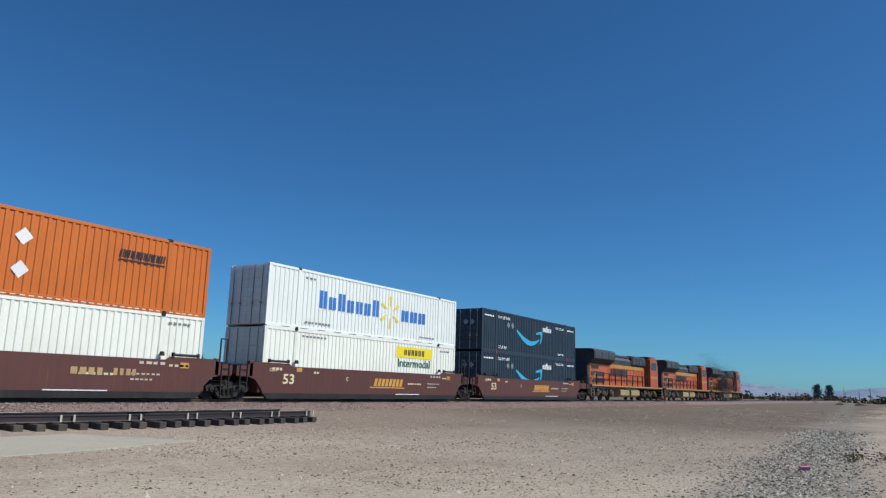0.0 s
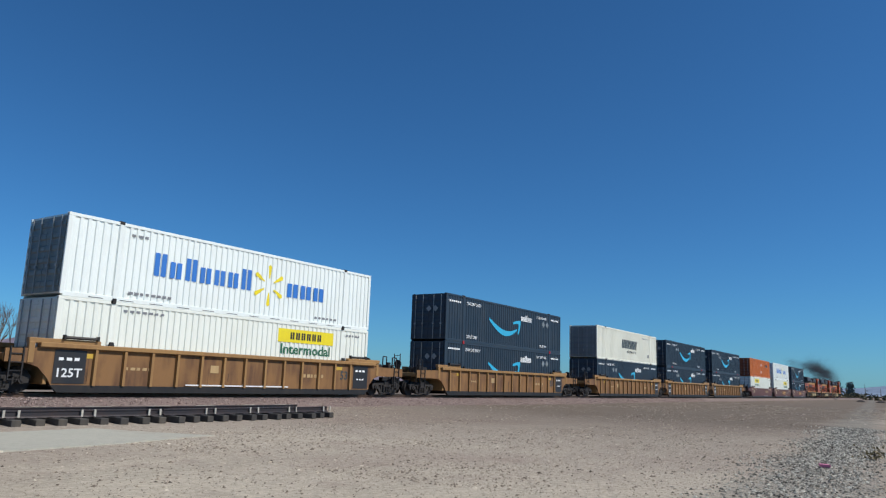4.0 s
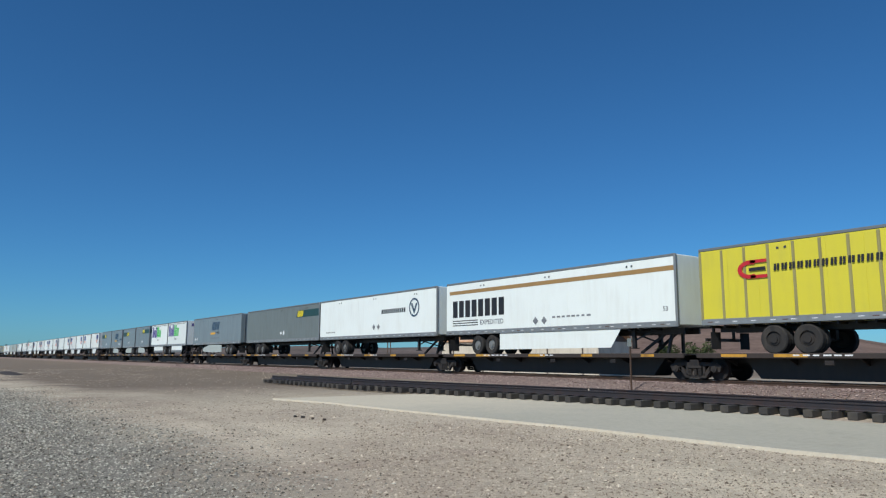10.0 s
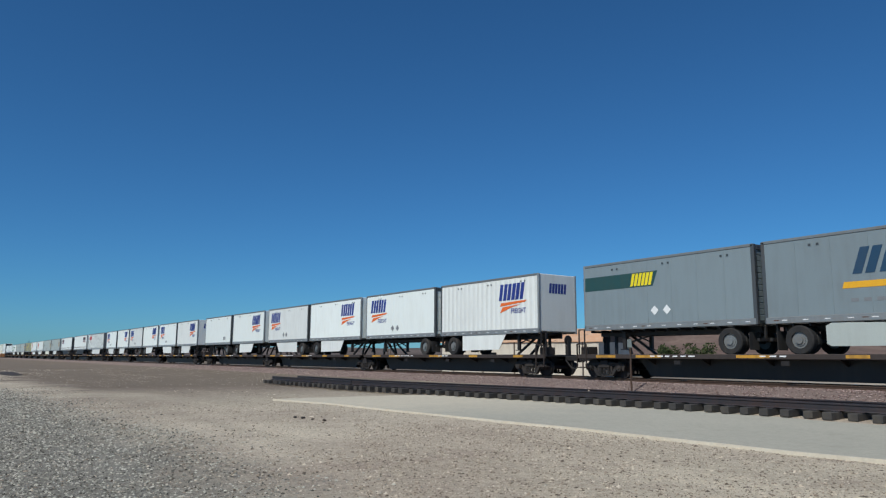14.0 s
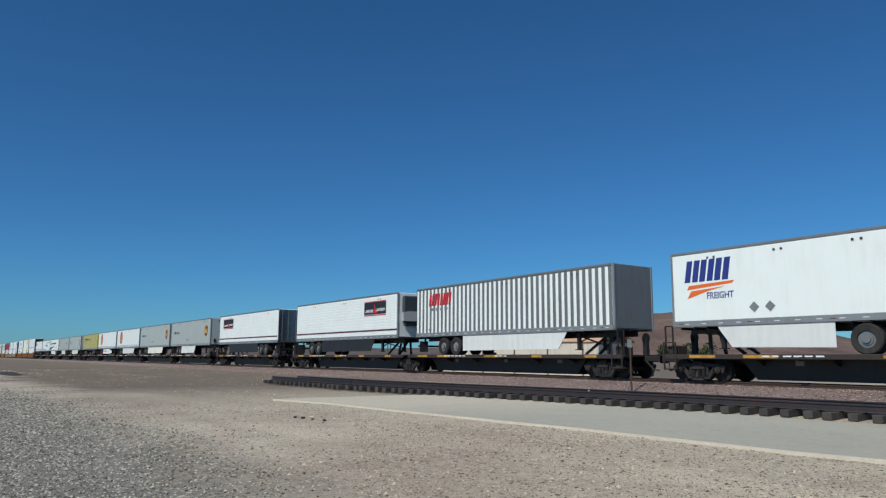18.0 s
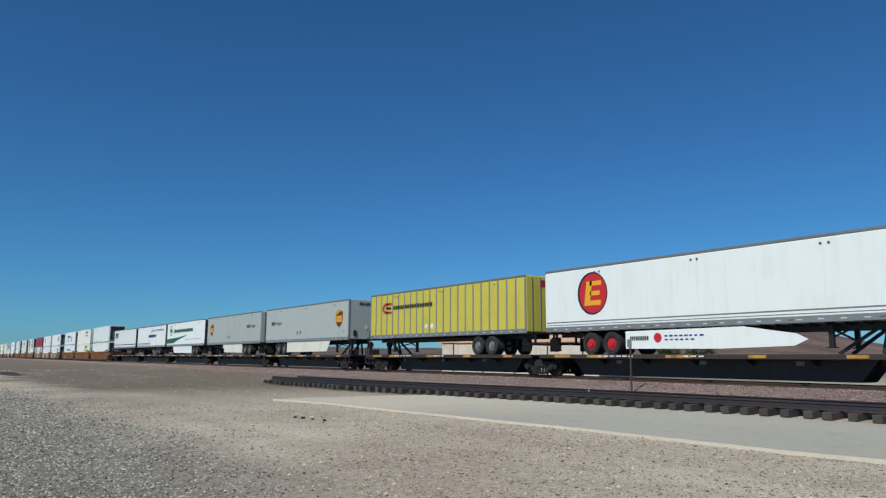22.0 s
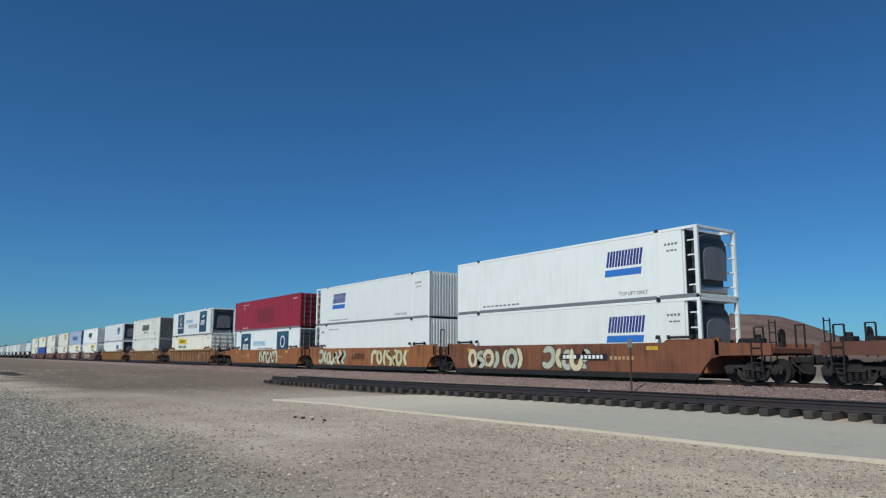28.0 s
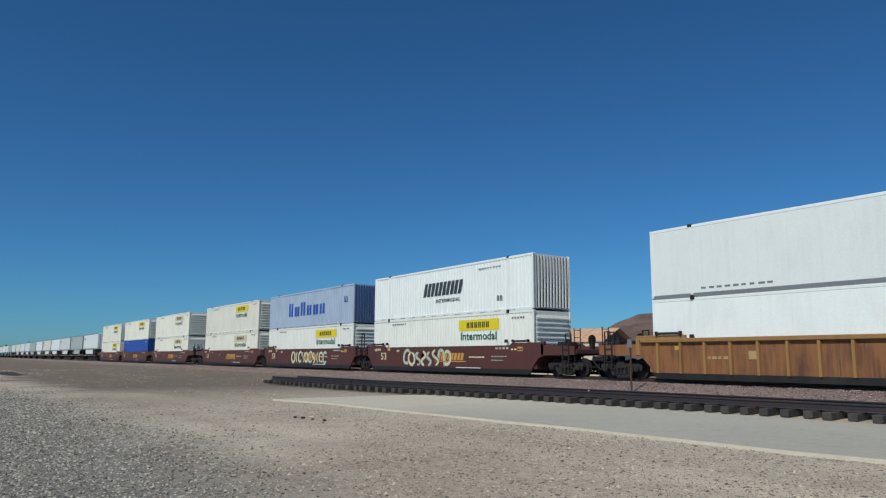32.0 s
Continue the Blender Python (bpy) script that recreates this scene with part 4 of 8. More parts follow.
def oxide_marks(seed, graff=None, brand=True):
    def go(root):
        y = -1.425
        rust_runs(root, seed, -1.42, GRIME, 14)
        words("125T", 0.35, 1.24, 0.16, D_CREAM, root, y, width=0.5)
        decal("yellow_patch", [rect(2.05, 2.4, 1.28, 1.46), rect(CL - 1.1, CL - 0.7, 1.2, 1.42)], D_OCHRE, root, y, "faded yellow reflective patch", 0.008)
        decal("stencil_code", bars(CL - 3.2, CL - 2.2, 0.7, 0.76, 5, seed + 3) + bars(CL - 3.2, CL - 1.9, 0.9, 0.96, 6, seed + 4) + bars(CL - 2.9, CL - 1.7, 1.3, 1.4, 4, seed + 5), D_CHALK, root, y, "worn chalky stencil bars", 0.007)
        decal("white_edge", [rect(CL - 6.4, CL - 4.1, 0.29, 0.33)], D_WHITE, root, y, "white strip along the sill", 0.06)
        words("53", 1.2, 0.7, 0.46, D_CREAM, root, y, width=0.72)
        words("C", 5.6, 0.92, 0.2, D_CREAM, root, y)
        decal("stencil_code", bars(0.5, 1.2, 1.3, 1.42, 3, seed) + bars(3.2, 3.6, 1.22, 1.32, 2, seed) + bars(CL - 5.2, CL - 3.8, 0.85, 0.93, 6, seed) + bars(CL - 1.6, CL - 0.6, 1.25, 1.33, 4, seed), D_CREAM, root, y, "cream stencilled code bars", 0.008)
        if brand:
            decal("wordmark", strokes(CL - 8.3, CL - 5.7, 0.72, 1.12, 4, 0.3, (), 0.8, 3) + [rect(CL - 8.6, CL - 5.5, 0.62, 0.68)], D_OCHRE, root, y, "ochre slanted word drawn as bars", 0.008)
        else:
            decal("stencil_code", bars(CL - 5.5, CL - 4.2, 0.86, 1.1, 4, 6) + bars(CL - 3.9, CL - 2.9, 0.86, 1.1, 4, 7), D_FADED, root, y, "faded gold stencil bars", 0.009)
        if graff:
            graffiti(root, graff[0], graff[1], seed, fat=0.65)
    return go


def spaced_marks(seed):
    def go(root):
        y = -1.425
        decal("wordmark", [q for k in range(4) for q in (strokes(9.32 + k * 1.1036, 10.0 + k * 1.1036, 0.68, 0.98, 1, 0.6, (), 0.5, k) + [rect(9.3 + k * 1.1036, 9.9 + k * 1.1036, 0.58, 0.61)])], D_WHITE, root, y, "spaced white letters drawn as bars", 0.008)
        words("53", CL - 2.42, 0.55, 0.4, D_WHITE, root, y)
        words("125T", 0.47, 0.55, 0.3, D_CREAM, root, y, width=0.85)
        decal("white_edge", [rect(0.15, 1.1, 0.34, 0.42), rect(CL - 3.4, CL - 1.4, 0.34, 0.42)], D_WHITE, root, y, "white safety edge", 0.008)
        decal("stencil_code", bars(1.7, 3.1, 0.95, 1.05, 6, seed) + bars(0.3, 1.0, 1.0, 1.1, 3, seed) + bars(CL - 1.4, CL - 0.4, 0.9, 1.0, 4, seed), D_WHITE, root, y, "", 0.008)
    return go


def ochre_marks(seed, graff=None):
    def go(root):
        y = -1.42
        rust_runs(root, seed, -1.42, GRIME, 16 if seed < 18 or seed > 21 else 42, 0.32, 1.45)
        decal("pale_patch", [rect(4.35 + seed % 3, 4.75 + seed % 3, 0.85, 1.15)], D_FADED, root, y, "pale repaired patch", 0.009)
        decal("stencil_code", bars(CL - 4.6, CL - 3.2, 0.8, 0.95, 6, seed) + bars(2.6, 3.8, 0.85, 0.95, 5, seed), D_FADED, root, y, "faded stencilled code bars", 0.01)
        if seed == 8:
            decal("white_edge", [rect(5.2, 10.6, 0.335, 0.385)], D_WHITE, root, y, "white strip along the sill", 0.06)
        decal("yellow_patch", [rect(1.15, 1.5, 1.2, 1.36), rect(CL - 2.6, CL - 2.0, 1.2, 1.36)], D_DULLYELLOW, root, y, "yellow reflective patch", 0.012)
        if graff:
            for k in range(0, len(graff), 2):
                graffiti(root, graff[k], graff[k + 1], seed + k)
        if seed == 20:
            decal("wordmark", strokes(6.4, 8.4, 0.72, 1.12, 3, 0.1, (), 0.8, 3), D_BROWN, root, y, "dark red word drawn as bars", 0.012)
        if seed == 18:
            decal("number_panel", [rect(8.5, 11.4, 0.78, 1.06)], D_BLACK, root, y, "black number panel", 0.022)
            decal("stencil_code", bars(8.65, 9.6, 0.84, 1.0, 4, 2) + bars(9.8, 11.25, 0.84, 1.0, 6, 3), D_WHITE, root, y, "", 0.028)
    return go


# ---------- highway trailers and the flat cars under them ----------
TW = 1.3


def trailer_meshes():
    for L in (16.15, 8.53):
        k = f"|{L}"
        shared("box" + k, lambda: Shape().cbox(0.02, L - 0.02, -TW + 0.012, TW - 0.012, 1.18, 4.06, 0.03))

        def seams(step=1.22, L=L):
            n = round(L / step)
            pts = [(0.0, -TW + 0.02)]
            for i in range(n):
                a, b = i * L / n, (i + 1) * L / n
                pts += [(a + 0.004, -TW), (b - 0.004, -TW), (b - 0.002, -TW + 0.008), (b + 0.002, -TW + 0.008)]
            pts[-1] = (L, -TW + 0.02)
            return Shape().prism(pts, 2, 1.32, 3.93)
        shared("side_skin" + k, seams)

        shared("ribbed_side" + k, lambda L=L: corrugated(0.1, L - 0.1, 1.32, 3.93, -TW, 0.02, 0.4))

        def planks(L=L):
            pts = [(-TW + 0.03, 1.33)]
            for i in range(13):
                z = 1.33 + i * 0.2
                pts += [(-TW, z + 0.004), (-TW - 0.006, z + 0.025), (-TW - 0.006, z + 0.175), (-TW, z + 0.195)]
            pts.append((-TW + 0.03, 3.93))
            return Shape().prism(pts, 0, 0.05, L - 0.05)
        shared("fluted_side" + k, planks)
        shared("bottom_rail" + k, lambda L=L: Shape().cbox(0.0, L, -TW - 0.015, -TW + 0.05, 1.10, 1.34, 0.015).cbox(0.0, L, TW - 0.05, TW + 0.015, 1.10, 1.34, 0.015))
        shared("top_rail" + k, lambda L=L: Shape().cbox(0.0, L, -TW - 0.012, -TW + 0.05, 3.97, 4.08, 0.015).cbox(0.0, L, TW - 0.05, TW + 0.012, 3.97, 4.08, 0.015))
        shared("chassis" + k, lambda L=L: multi(Shape(), lambda s: ([s.box(0.3 + i * 0.6, 0.36 + i * 0.6, -1.2, 1.2, 1.0, 1.1) for i in range(int((L - 0.6) / 0.6))], s.box(0.3, L - 0.3, -0.55, -0.45, 0.85, 1.1), s.box(0.3, L - 0.3, 0.45, 0.55, 0.85, 1.1))))

    def tyre():
        s = Shape()
        n = 22
        prof = [(0.29, -0.14), (0.47, -0.15), (0.51, -0.11), (0.51, 0.11), (0.47, 0.15), (0.29, 0.14)]
        v = [(r * math.cos(2 * math.pi * i / n), y, r * math.sin(2 * math.pi * i / n)) for i in range(n) for r, y in prof]
        f = [(i * 6 + j, i * 6 + (j + 1) % 6, ((i + 1) % n) * 6 + (j + 1) % 6, ((i + 1) % n) * 6 + j) for i in range(n) for j in range(6)]
        return s.add(v, f)
    shared("tyre", tyre)
    shared("hub", lambda: Shape().cyl((0, 0), 0.29, 1, -0.08, 0.1, 20, 0.27).cyl((0, 0), 0.13, 1, -0.16, -0.05, 14).cyl((0, 0), 0.2, 1, -0.11, -0.07, 14))
    shared("axle", lambda: Shape().cyl((0, 0), 0.07, 1, -1.0, 1.0, 10).box(-0.12, 0.12, -0.6, -0.4, 0, 0.35).box(-0.12, 0.12, 0.4, 0.6, 0, 0.35))
    shared("landing_gear", lambda: Shape().cbox(-0.08, 0.08, -0.95, -0.8, 0.28, 1.15, 0.01).cbox(-0.08, 0.08, 0.8, 0.95, 0.28, 1.15, 0.01).box(-0.14, 0.14, -1.02, -0.73, 0.24, 0.28).box(-0.14, 0.14, 0.73, 1.02, 0.24, 0.28).bar((0, -0.85, 0.9), (0, 0.85, 0.5), 0.06).bar((0, -0.85, 0.6), (0.9, -0.5, 1.05), 0.06))
    shared("mud_flap", lambda: Shape().box(-0.01, 0.01, -0.3, 0.3, 0.2, 0.85))
    shared("swing_door", lambda: Shape().cbox(-0.03, 0.02, -0.62, 0.62, 1.2, 4.0, 0.01))
    shared("door_rod", lambda: Shape().cyl((0, 0), 0.02, 2, 1.2, 4.0, 8))
    shared("roll_door", lambda: Shape().prism([(-0.03, 1.22)] + [(x, 1.25 + i * 0.22 + dz) for i in range(12) for x, dz in ((0.0, 0.0), (0.02, 0.02), (0.02, 0.19), (0.0, 0.21))] + [(-0.03, 3.92)], 1, -TW + 0.12, TW - 0.12))
    shared("bumper", lambda: Shape().cbox(-0.05, 0.05, -1.15, 1.15, 0.5, 0.62, 0.01).box(-0.04, 0.04, -0.7, -0.6, 0.6, 1.1).box(-0.04, 0.04, 0.6, 0.7, 0.6, 1.1))
    shared("unit_shell|low", lambda: Shape().prism([(-1.05, 2.2), (1.05, 2.2), (1.08, 2.75), (0.6, 2.84), (-0.6, 2.84), (-1.08, 2.75)], 0, 0.08, 0.34))
    shared("unit_shell|high", lambda: Shape().cbox(0.1, 0.32, 0.25, 1.02, 2.95, 3.82, 0.06))
    shared("nose_unit", lambda: Shape().cbox(0, 0.28, -1.0, 1.0, 2.1, 3.85, 0.07).cbox(0.05, 0.26, -0.9, 0.9, 1.9, 2.1, 0.03))


trailer_meshes()
POSTGREY = paint("dull_post_paint", (150, 144, 92), 0.5, dirt=0.3)
RUSTDARK = paint("dark_rusty_steel", (48, 40, 36), 0.8, dirt=0.6, dirt_rgb=(44, 36, 32))
DECKEDGE = paint("brown_deck_edge", (56, 48, 44), 0.7, dirt=0.6, dirt_rgb=(48, 42, 40))
DECK = 1.02      # height of the flat-car deck over the rail


def trailer(u, L, mat, label, nose=1, side="panels", marks=None, skirt=None, skirt_kind="full", rail_mat=None, full=True, reefer=False, post_mat=None, hub_mat=None, axles=2, box_mat=None):
    """A highway trailer on its wheels. nose: +1 points to +x. Local z = 0 is the deck."""
    root = rolling("semi_trailer", u, label, "trailer", "trailers on the train", DECK - 0.03)
    k = f"|{L}"
    rm = rail_mat or GALV
    part("box", shared("box" + k, None), box_mat or mat, root)
    part("side_skin", shared({"panels": "side_skin", "posts": "side_skin", "ribs": "ribbed_side", "planks": "fluted_side"}[side] + k, None), mat, root)
    if side == "posts":
        n = round(L / (0.72 if post_mat is GALV else 0.95))
        for i in range(n + 1):
            part("side_post", shared("side_post", lambda: Shape().prism([(-0.035, -TW + 0.005), (0.035, -TW + 0.005), (0.02, -TW - 0.035), (-0.02, -TW - 0.035)], 2, 1.32, 3.93)), post_mat or POSTGREY, root, "dull grey upright post", at=Matrix.Translation((0.06 + i * (L - 0.12) / n, 0, 0)) @ Matrix.Diagonal((1.8 if post_mat else 1.0, 1, 1, 1)))
    part("bottom_rail", shared("bottom_rail" + k, None), rm, root, "metal bottom rail")
    part("top_rail", shared("top_rail" + k, None), MIDRAIL, root, "grey metal top rail")
    if full:
        tagged(part("chassis", shared("chassis" + k, None), BLACK, root, "black cross members"), kind="stuff")
    rear = 0.0 if nose > 0 else L
    into = 1 if nose > 0 else -1
    ax = ([2.9, 4.12] if L > 10 else [1.15]) if axles == 2 else [1.5]
    for a in ax:
        q = part("axle", shared("axle", None), BLACK, root, at=(rear + into * a, 0, 0.52))
        for y in (-1.12, -0.82, 1.12) if full else (-1.12, ):
            t = part("tyre", shared("tyre", None), RUBBER, q, "black rubber tyre", at=(0, y, 0))
            if abs(y) > 1:
                part("hub", shared("hub", None), hub_mat or (HUB if L > 10 else SHADEGREY), q, "bright metal hub", at=Matrix.Translation((0, y, 0)) @ (Matrix() if y < 0 else pose(0, 0, 0, 0, 0, 180)))
    if full:
        part("landing_gear", shared("landing_gear", None), BLACK, root, at=Matrix.Translation((rear + into * (L - 2.6 if L > 10 else L - 2.0), 0, 0)) @ (Matrix() if nose > 0 else pose(0, 0, 0, 0, 0, 180)))
        for y in (-0.95, 0.95):
            part("mud_flap", shared("mud_flap", None), RUBBER, root, at=(rear + into * 0.35, y, 0))
        part("bumper", shared("bumper", None), BLACK, root, at=(rear + into * 0.06, 0, 0))
        back = Matrix.Translation((rear, 0, 0)) @ (pose(0, 0, 0, 0, 0, 180) if nose > 0 else Matrix())
        if L > 10:
            for y in (-0.64, 0.64):
                leaf = part("door_leaf", shared("swing_door", None), STAINLESS if side == "planks" else box_mat or mat, root, at=back @ Matrix.Translation((0, y, 0)))
                for d in (-0.28, 0.28):
                    part("lock_rod", shared("door_rod", None), GALV, leaf, "bright lock rod", at=(0.04, d, 0))
        else:
            part("roll_door", shared("roll_door", None), box_mat or mat, root, at=back)
            part("door_frame", shared("door_frame", lambda: Shape().cbox(-0.1, 0.05, -TW - 0.012, -TW + 0.16, 1.1, 4.07, 0.02).cbox(-0.1, 0.05, TW - 0.16, TW + 0.012, 1.1, 4.07, 0.02).cbox(-0.08, 0.05, -TW + 0.16, TW - 0.16, 3.86, 4.06, 0.02)), TOPRAIL, root, "dark grey rear door frame", at=back)
        for y in (-1, 1):
            part("nose_post", shared("nose_post", lambda: Shape().cbox(-0.09, 0.025, -0.06, 0.06, 1.1, 4.07, 0.02)), rm, root, "metal corner post", at=(L - 0.02 if nose > 0 else 0.09, y * (TW - 0.045), 0))
        decal("side_vent", [rect(L * f + d, L * f + d + 0.09, 3.72, 3.8) for f in (0.2, 0.52, 0.84) for d in (0, 0.28)], D_DARK, root, -TW - 0.002, "small dark vents", 0.016)
        if reefer:
            part("refrigeration_unit", shared("nose_unit", None), D_DARK, root, "dark refrigeration unit on the nose", at=Matrix.Translation((L if nose > 0 else 0, 0, 0)) @ (Matrix() if nose > 0 else pose(0, 0, 0, 0, 0, 180)))
            shell = lambda key: part("unit_shell", shared(key, None), SHROUD, root, "white moulded shell", at=Matrix.Translation((L if nose > 0 else 0, 0, 0)) @ (Matrix() if nose > 0 else pose(0, 0, 0, 0, 0, 180)))
            shell("unit_shell|low"), shell("unit_shell|high")
        tape = [rect(0.3 + i * 0.75, 0.5 + i * 0.75, 1.2, 1.23) for i in range(int(L / 0.75))]
        decal("reflector_tape", tape[::4], D_BROWN, root, -TW - 0.015, "dull red reflective tape")
        decal("reflector_tape", [rect(p[0][0] + 0.3, p[0][0] + 0.5, 1.2, 1.23) for p in tape], D_WHITE, root, -TW - 0.015, "white reflective tape")
    if skirt:
        a, b = (4.85, L - 3.6) if L > 10 else (2.1, L - 2.6)
        if skirt_kind == "short":
            a, b = (4.85, L - 6.0) if L > 10 else (2.1, L - 3.2)
        x0, x1 = (a, b) if nose > 0 else (L - b, L - a)
        if skirt_kind == "leaf" and nose < 0:
            x0, x1 = 4.1, 10.4
        if skirt_kind == "leaf":
            poly = [(x0 + 0.1, 0.28), (x0 + 0.1, 1.02), (x1 - 2.0, 1.06), (x1, 0.75), (x1 + 0.4, 0.55), (x1 - 0.1, 0.33), (x1 - 3, 0.25)]
            if nose < 0:
                poly = [(x0 + x1 - x, z) for x, z in poly]
        elif skirt_kind == "round":
            poly = [(x0, 0.38), (x0, 0.98), (x0 + 0.2, 1.08), (x1 - 0.7, 1.0), (x1 + 0.1, 0.8), (x1 + 0.35, 0.5), (x1 + 0.3, 0.36), (x1, 0.3), (x0 + 0.15, 0.3)]
            if nose < 0:
                poly = [(x0 + x1 - x, z) for x, z in poly]
        elif skirt_kind == "square":
            poly = [(x0, 0.34), (x0, 1.1), (x1 + 0.9, 1.1), (x1 + 0.9, 0.34)]
            if nose < 0:
                poly = [(x0 + x1 - x, z) for x, z in poly]
            part("skirt_flap", Shape().prism([(min(p[0] for p in poly), 0.3), (max(p[0] for p in poly), 0.3), (max(p[0] for p in poly), 0.56), (min(p[0] for p in poly), 0.56)], 1, -1.285, -1.271), MIDRAIL, root, "grey rubber lower flap")
        elif nose > 0:
            poly = [(x0, 0.26), (x0, 1.1), (x1 + 0.6, 1.1), (x1, 0.3)]
        else:
            poly = [(x0, 0.3), (x0 - 0.6, 1.1), (x1, 1.1), (x1, 0.26)]
        part("side_skirt", Shape().prism(poly, 1, -1.27, -1.245), skirt, root, "smooth side skirt")
    if marks:
        marks(root, L)
    return root


FT = -TW - 0.002


def placards(root, x, z, mat=None, r=0.2):
    decal("hazard_diamond", [[(x + d - r, z), (x + d, z - r), (x + d + r, z), (x + d, z + r)] for d in (0, 0.62)], mat or D_WHITE, root, FT - 0.004, "placard diamonds", 0.008)


def m_yellow(flip):
    def go(root, L):
        x = 1.7
        arc = [math.pi * (0.35 + 1.3 * i / 14) for i in range(15)]
        out, inn = [(x + 0.5 + 0.52 * math.cos(a), 3.08 + 0.34 * math.sin(a)) for a in arc], [(x + 0.5 + 0.34 * math.cos(a), 3.08 + 0.19 * math.sin(a)) for a in arc]
        decal("ring_mark", [[out[i], out[i + 1], inn[i + 1], inn[i]] for i in range(14)] + [rect(x + 0.5, x + 1.15, 3.3, 3.42), rect(x + 0.5, x + 1.15, 2.74, 2.86)], D_RED, root, FT - 0.04, "red open rounded mark")
        decal("dark_bar", [rect(x + 0.45, x + 1.1, 3.02, 3.14)], D_BLACK, root, FT - 0.046, "dark bar")
        decal("wordmark", strokes(x + 1.4, x + 6.0, 2.96, 3.2, 16, 0.1, (), 0.62, 3), D_BLACK, root, FT - 0.04, "dark words drawn as bars")
        placards(root, 7.0, 1.75)
        decal("sign_panel", [[(-0.35, 3.5), (0.35, 3.5), (0.35, 3.85), (-0.35, 3.85)]], D_RED, root, L, "red mark", 0.03, "end")
    return go


def m_tan_stripe(root, L):
    decal("tan_stripe", [rect(0.3, L - 0.1, 3.4, 3.6)], D_TAN, root, FT, "tan stripe along the top", 0.006)
    decal("wordmark", strokes(0.64, 5.4, 2.08, 3.02, 4, 0, (), 0.8, 2), D_BLACK, root, FT, "large black word drawn as bars", 0.006)
    decal("line_mark", [rect(0.64, 3.0, 1.6 + k * 0.13, 1.65 + k * 0.13) for k in range(3)], D_BLACK, root, FT, "", 0.006)
    words("EXPEDITED", 3.2, 1.62, 0.26, D_GREY, root, FT, width=2.0)
    placards(root, 7.7, 1.65, D_GREY)
    decal("stencil_code", bars(8.9, 11.5, 1.75, 1.83, 8, 3), D_GREY, root, FT, "", 0.006)
    words("53", L - 0.7, 1.75, 0.2, D_GREY, root, FT)


def m_ring(root, L):
    decal("wordmark", strokes(9.5, 12.6, 2.7, 2.98, 6, 0.1, (), 0.8, 7), D_DARK, root, FT, "dark word drawn as bars", 0.006)
    decal("round_mark", ring(13.6, 2.93, 0.6, 0.12), D_TEAL, root, FT, "dark blue ring", 0.006)
    decal("chevron", [[(13.2, 3.2), (13.4, 3.2), (13.6, 2.8), (13.8, 3.2), (14.0, 3.2), (13.6, 2.5)]], D_TEAL, root, FT, "", 0.008)
    placards(root, 8.5, 1.85, D_GREY)
    decal("stencil_code", bars(1.1, 2.6, 1.6, 1.68, 6, 2), D_GREY, root, FT, "", 0.006)


def m_green_band(right, pup):
    def go(root, L):
        a, b = ((11.7 if not pup else 4.15), L) if right else (0.0, 4.2)
        z0, z1 = (3.05, 3.62) if right else (2.88, 3.5)
        poly = [(a, z0), (b, z0), (b, z1), (a + 0.2, z1)] if right else [(a, z0), (b - 0.25, z0), (b, z1), (a, z1)]
        decal("green_band", [poly], D_BANDGREEN, root, FT, "dark green band", 0.006)
        q = a + 0.2 if right else b - 1.45
        decal("wordmark", strokes(q, q + 1.15, z0 + 0.05, z1 - 0.04, 3, 0.25, (), 0.8, 2), D_YELLOW, root, FT, "yellow word drawn as bars", 0.01)
        if right:
            decal("green_band", [[(-TW + 0.05, z0), (TW - 0.05, z0), (TW - 0.05, z1), (-TW + 0.05, z1)]], D_BANDGREEN, root, L - 0.02, "dark green band", 0.008, "end")
        placards(root, 8.5 if not pup else 4.0, 1.85)
    return go


def m_blue_word(x, s):
    def go(root, L):
        decal("wordmark", strokes(x, x + 2.5, 2.62, 3.48, 3, 0.35, (), 0.75, 2), D_TEAL, root, FT, "large dark blue word drawn as bars", 0.006)
        decal("yellow_bar", [rect(x - 0.35, x + 1.25, 2.17, 2.38, 0.3)], D_GOLD, root, FT, "yellow bar", 0.006)
        words("Freight", x + 1.45, 2.17, 0.32, D_DARK, root, FT, width=1.25)
        decal("stencil_code", bars(x - 0.1, x + 2.7, 1.72, 1.84, 7, 4), D_GREY, root, FT, "", 0.006)
        placards(root, 0.95 if L > 10 else L - 2.0, 1.75)
        if L < 10:
            decal("dark_sign", [rect(L - 1.7, L - 0.15, 2.35, 2.62)], D_TEAL, root, FT, "dark sign", 0.006)
    return go


def m_two_colour(root, L):
    decal("wordmark", strokes(0.45, 3.0, 2.32, 3.72, 3, 0, (0, 2), 0.8, 2), D_PURPLE, root, FT, "large purple word drawn as bars", 0.006)
    decal("wordmark", strokes(3.05, 5.2, 2.32, 3.72, 2, 0, (0, ), 0.8, 5), D_LIME, root, FT, "large green word drawn as bars", 0.006)
    words("Ground", 3.15, 1.86, 0.3, D_GREY, root, FT, width=1.2)
    decal("grey_stripe", [rect(0.3, L - 0.3, 3.8, 3.86)], D_GREY, root, FT, "", 0.006)
    decal("wordmark", strokes(-0.7, 0.1, 3.4, 3.75, 3, 0, (), 0.9, 2), D_PURPLE, root, L - 0.02, "purple word drawn as bars", 0.006, "end")
    decal("wordmark", strokes(0.12, 0.7, 3.4, 3.75, 2, 0, (), 0.9, 5), D_LIME, root, L - 0.02, "green word drawn as bars", 0.006, "end")


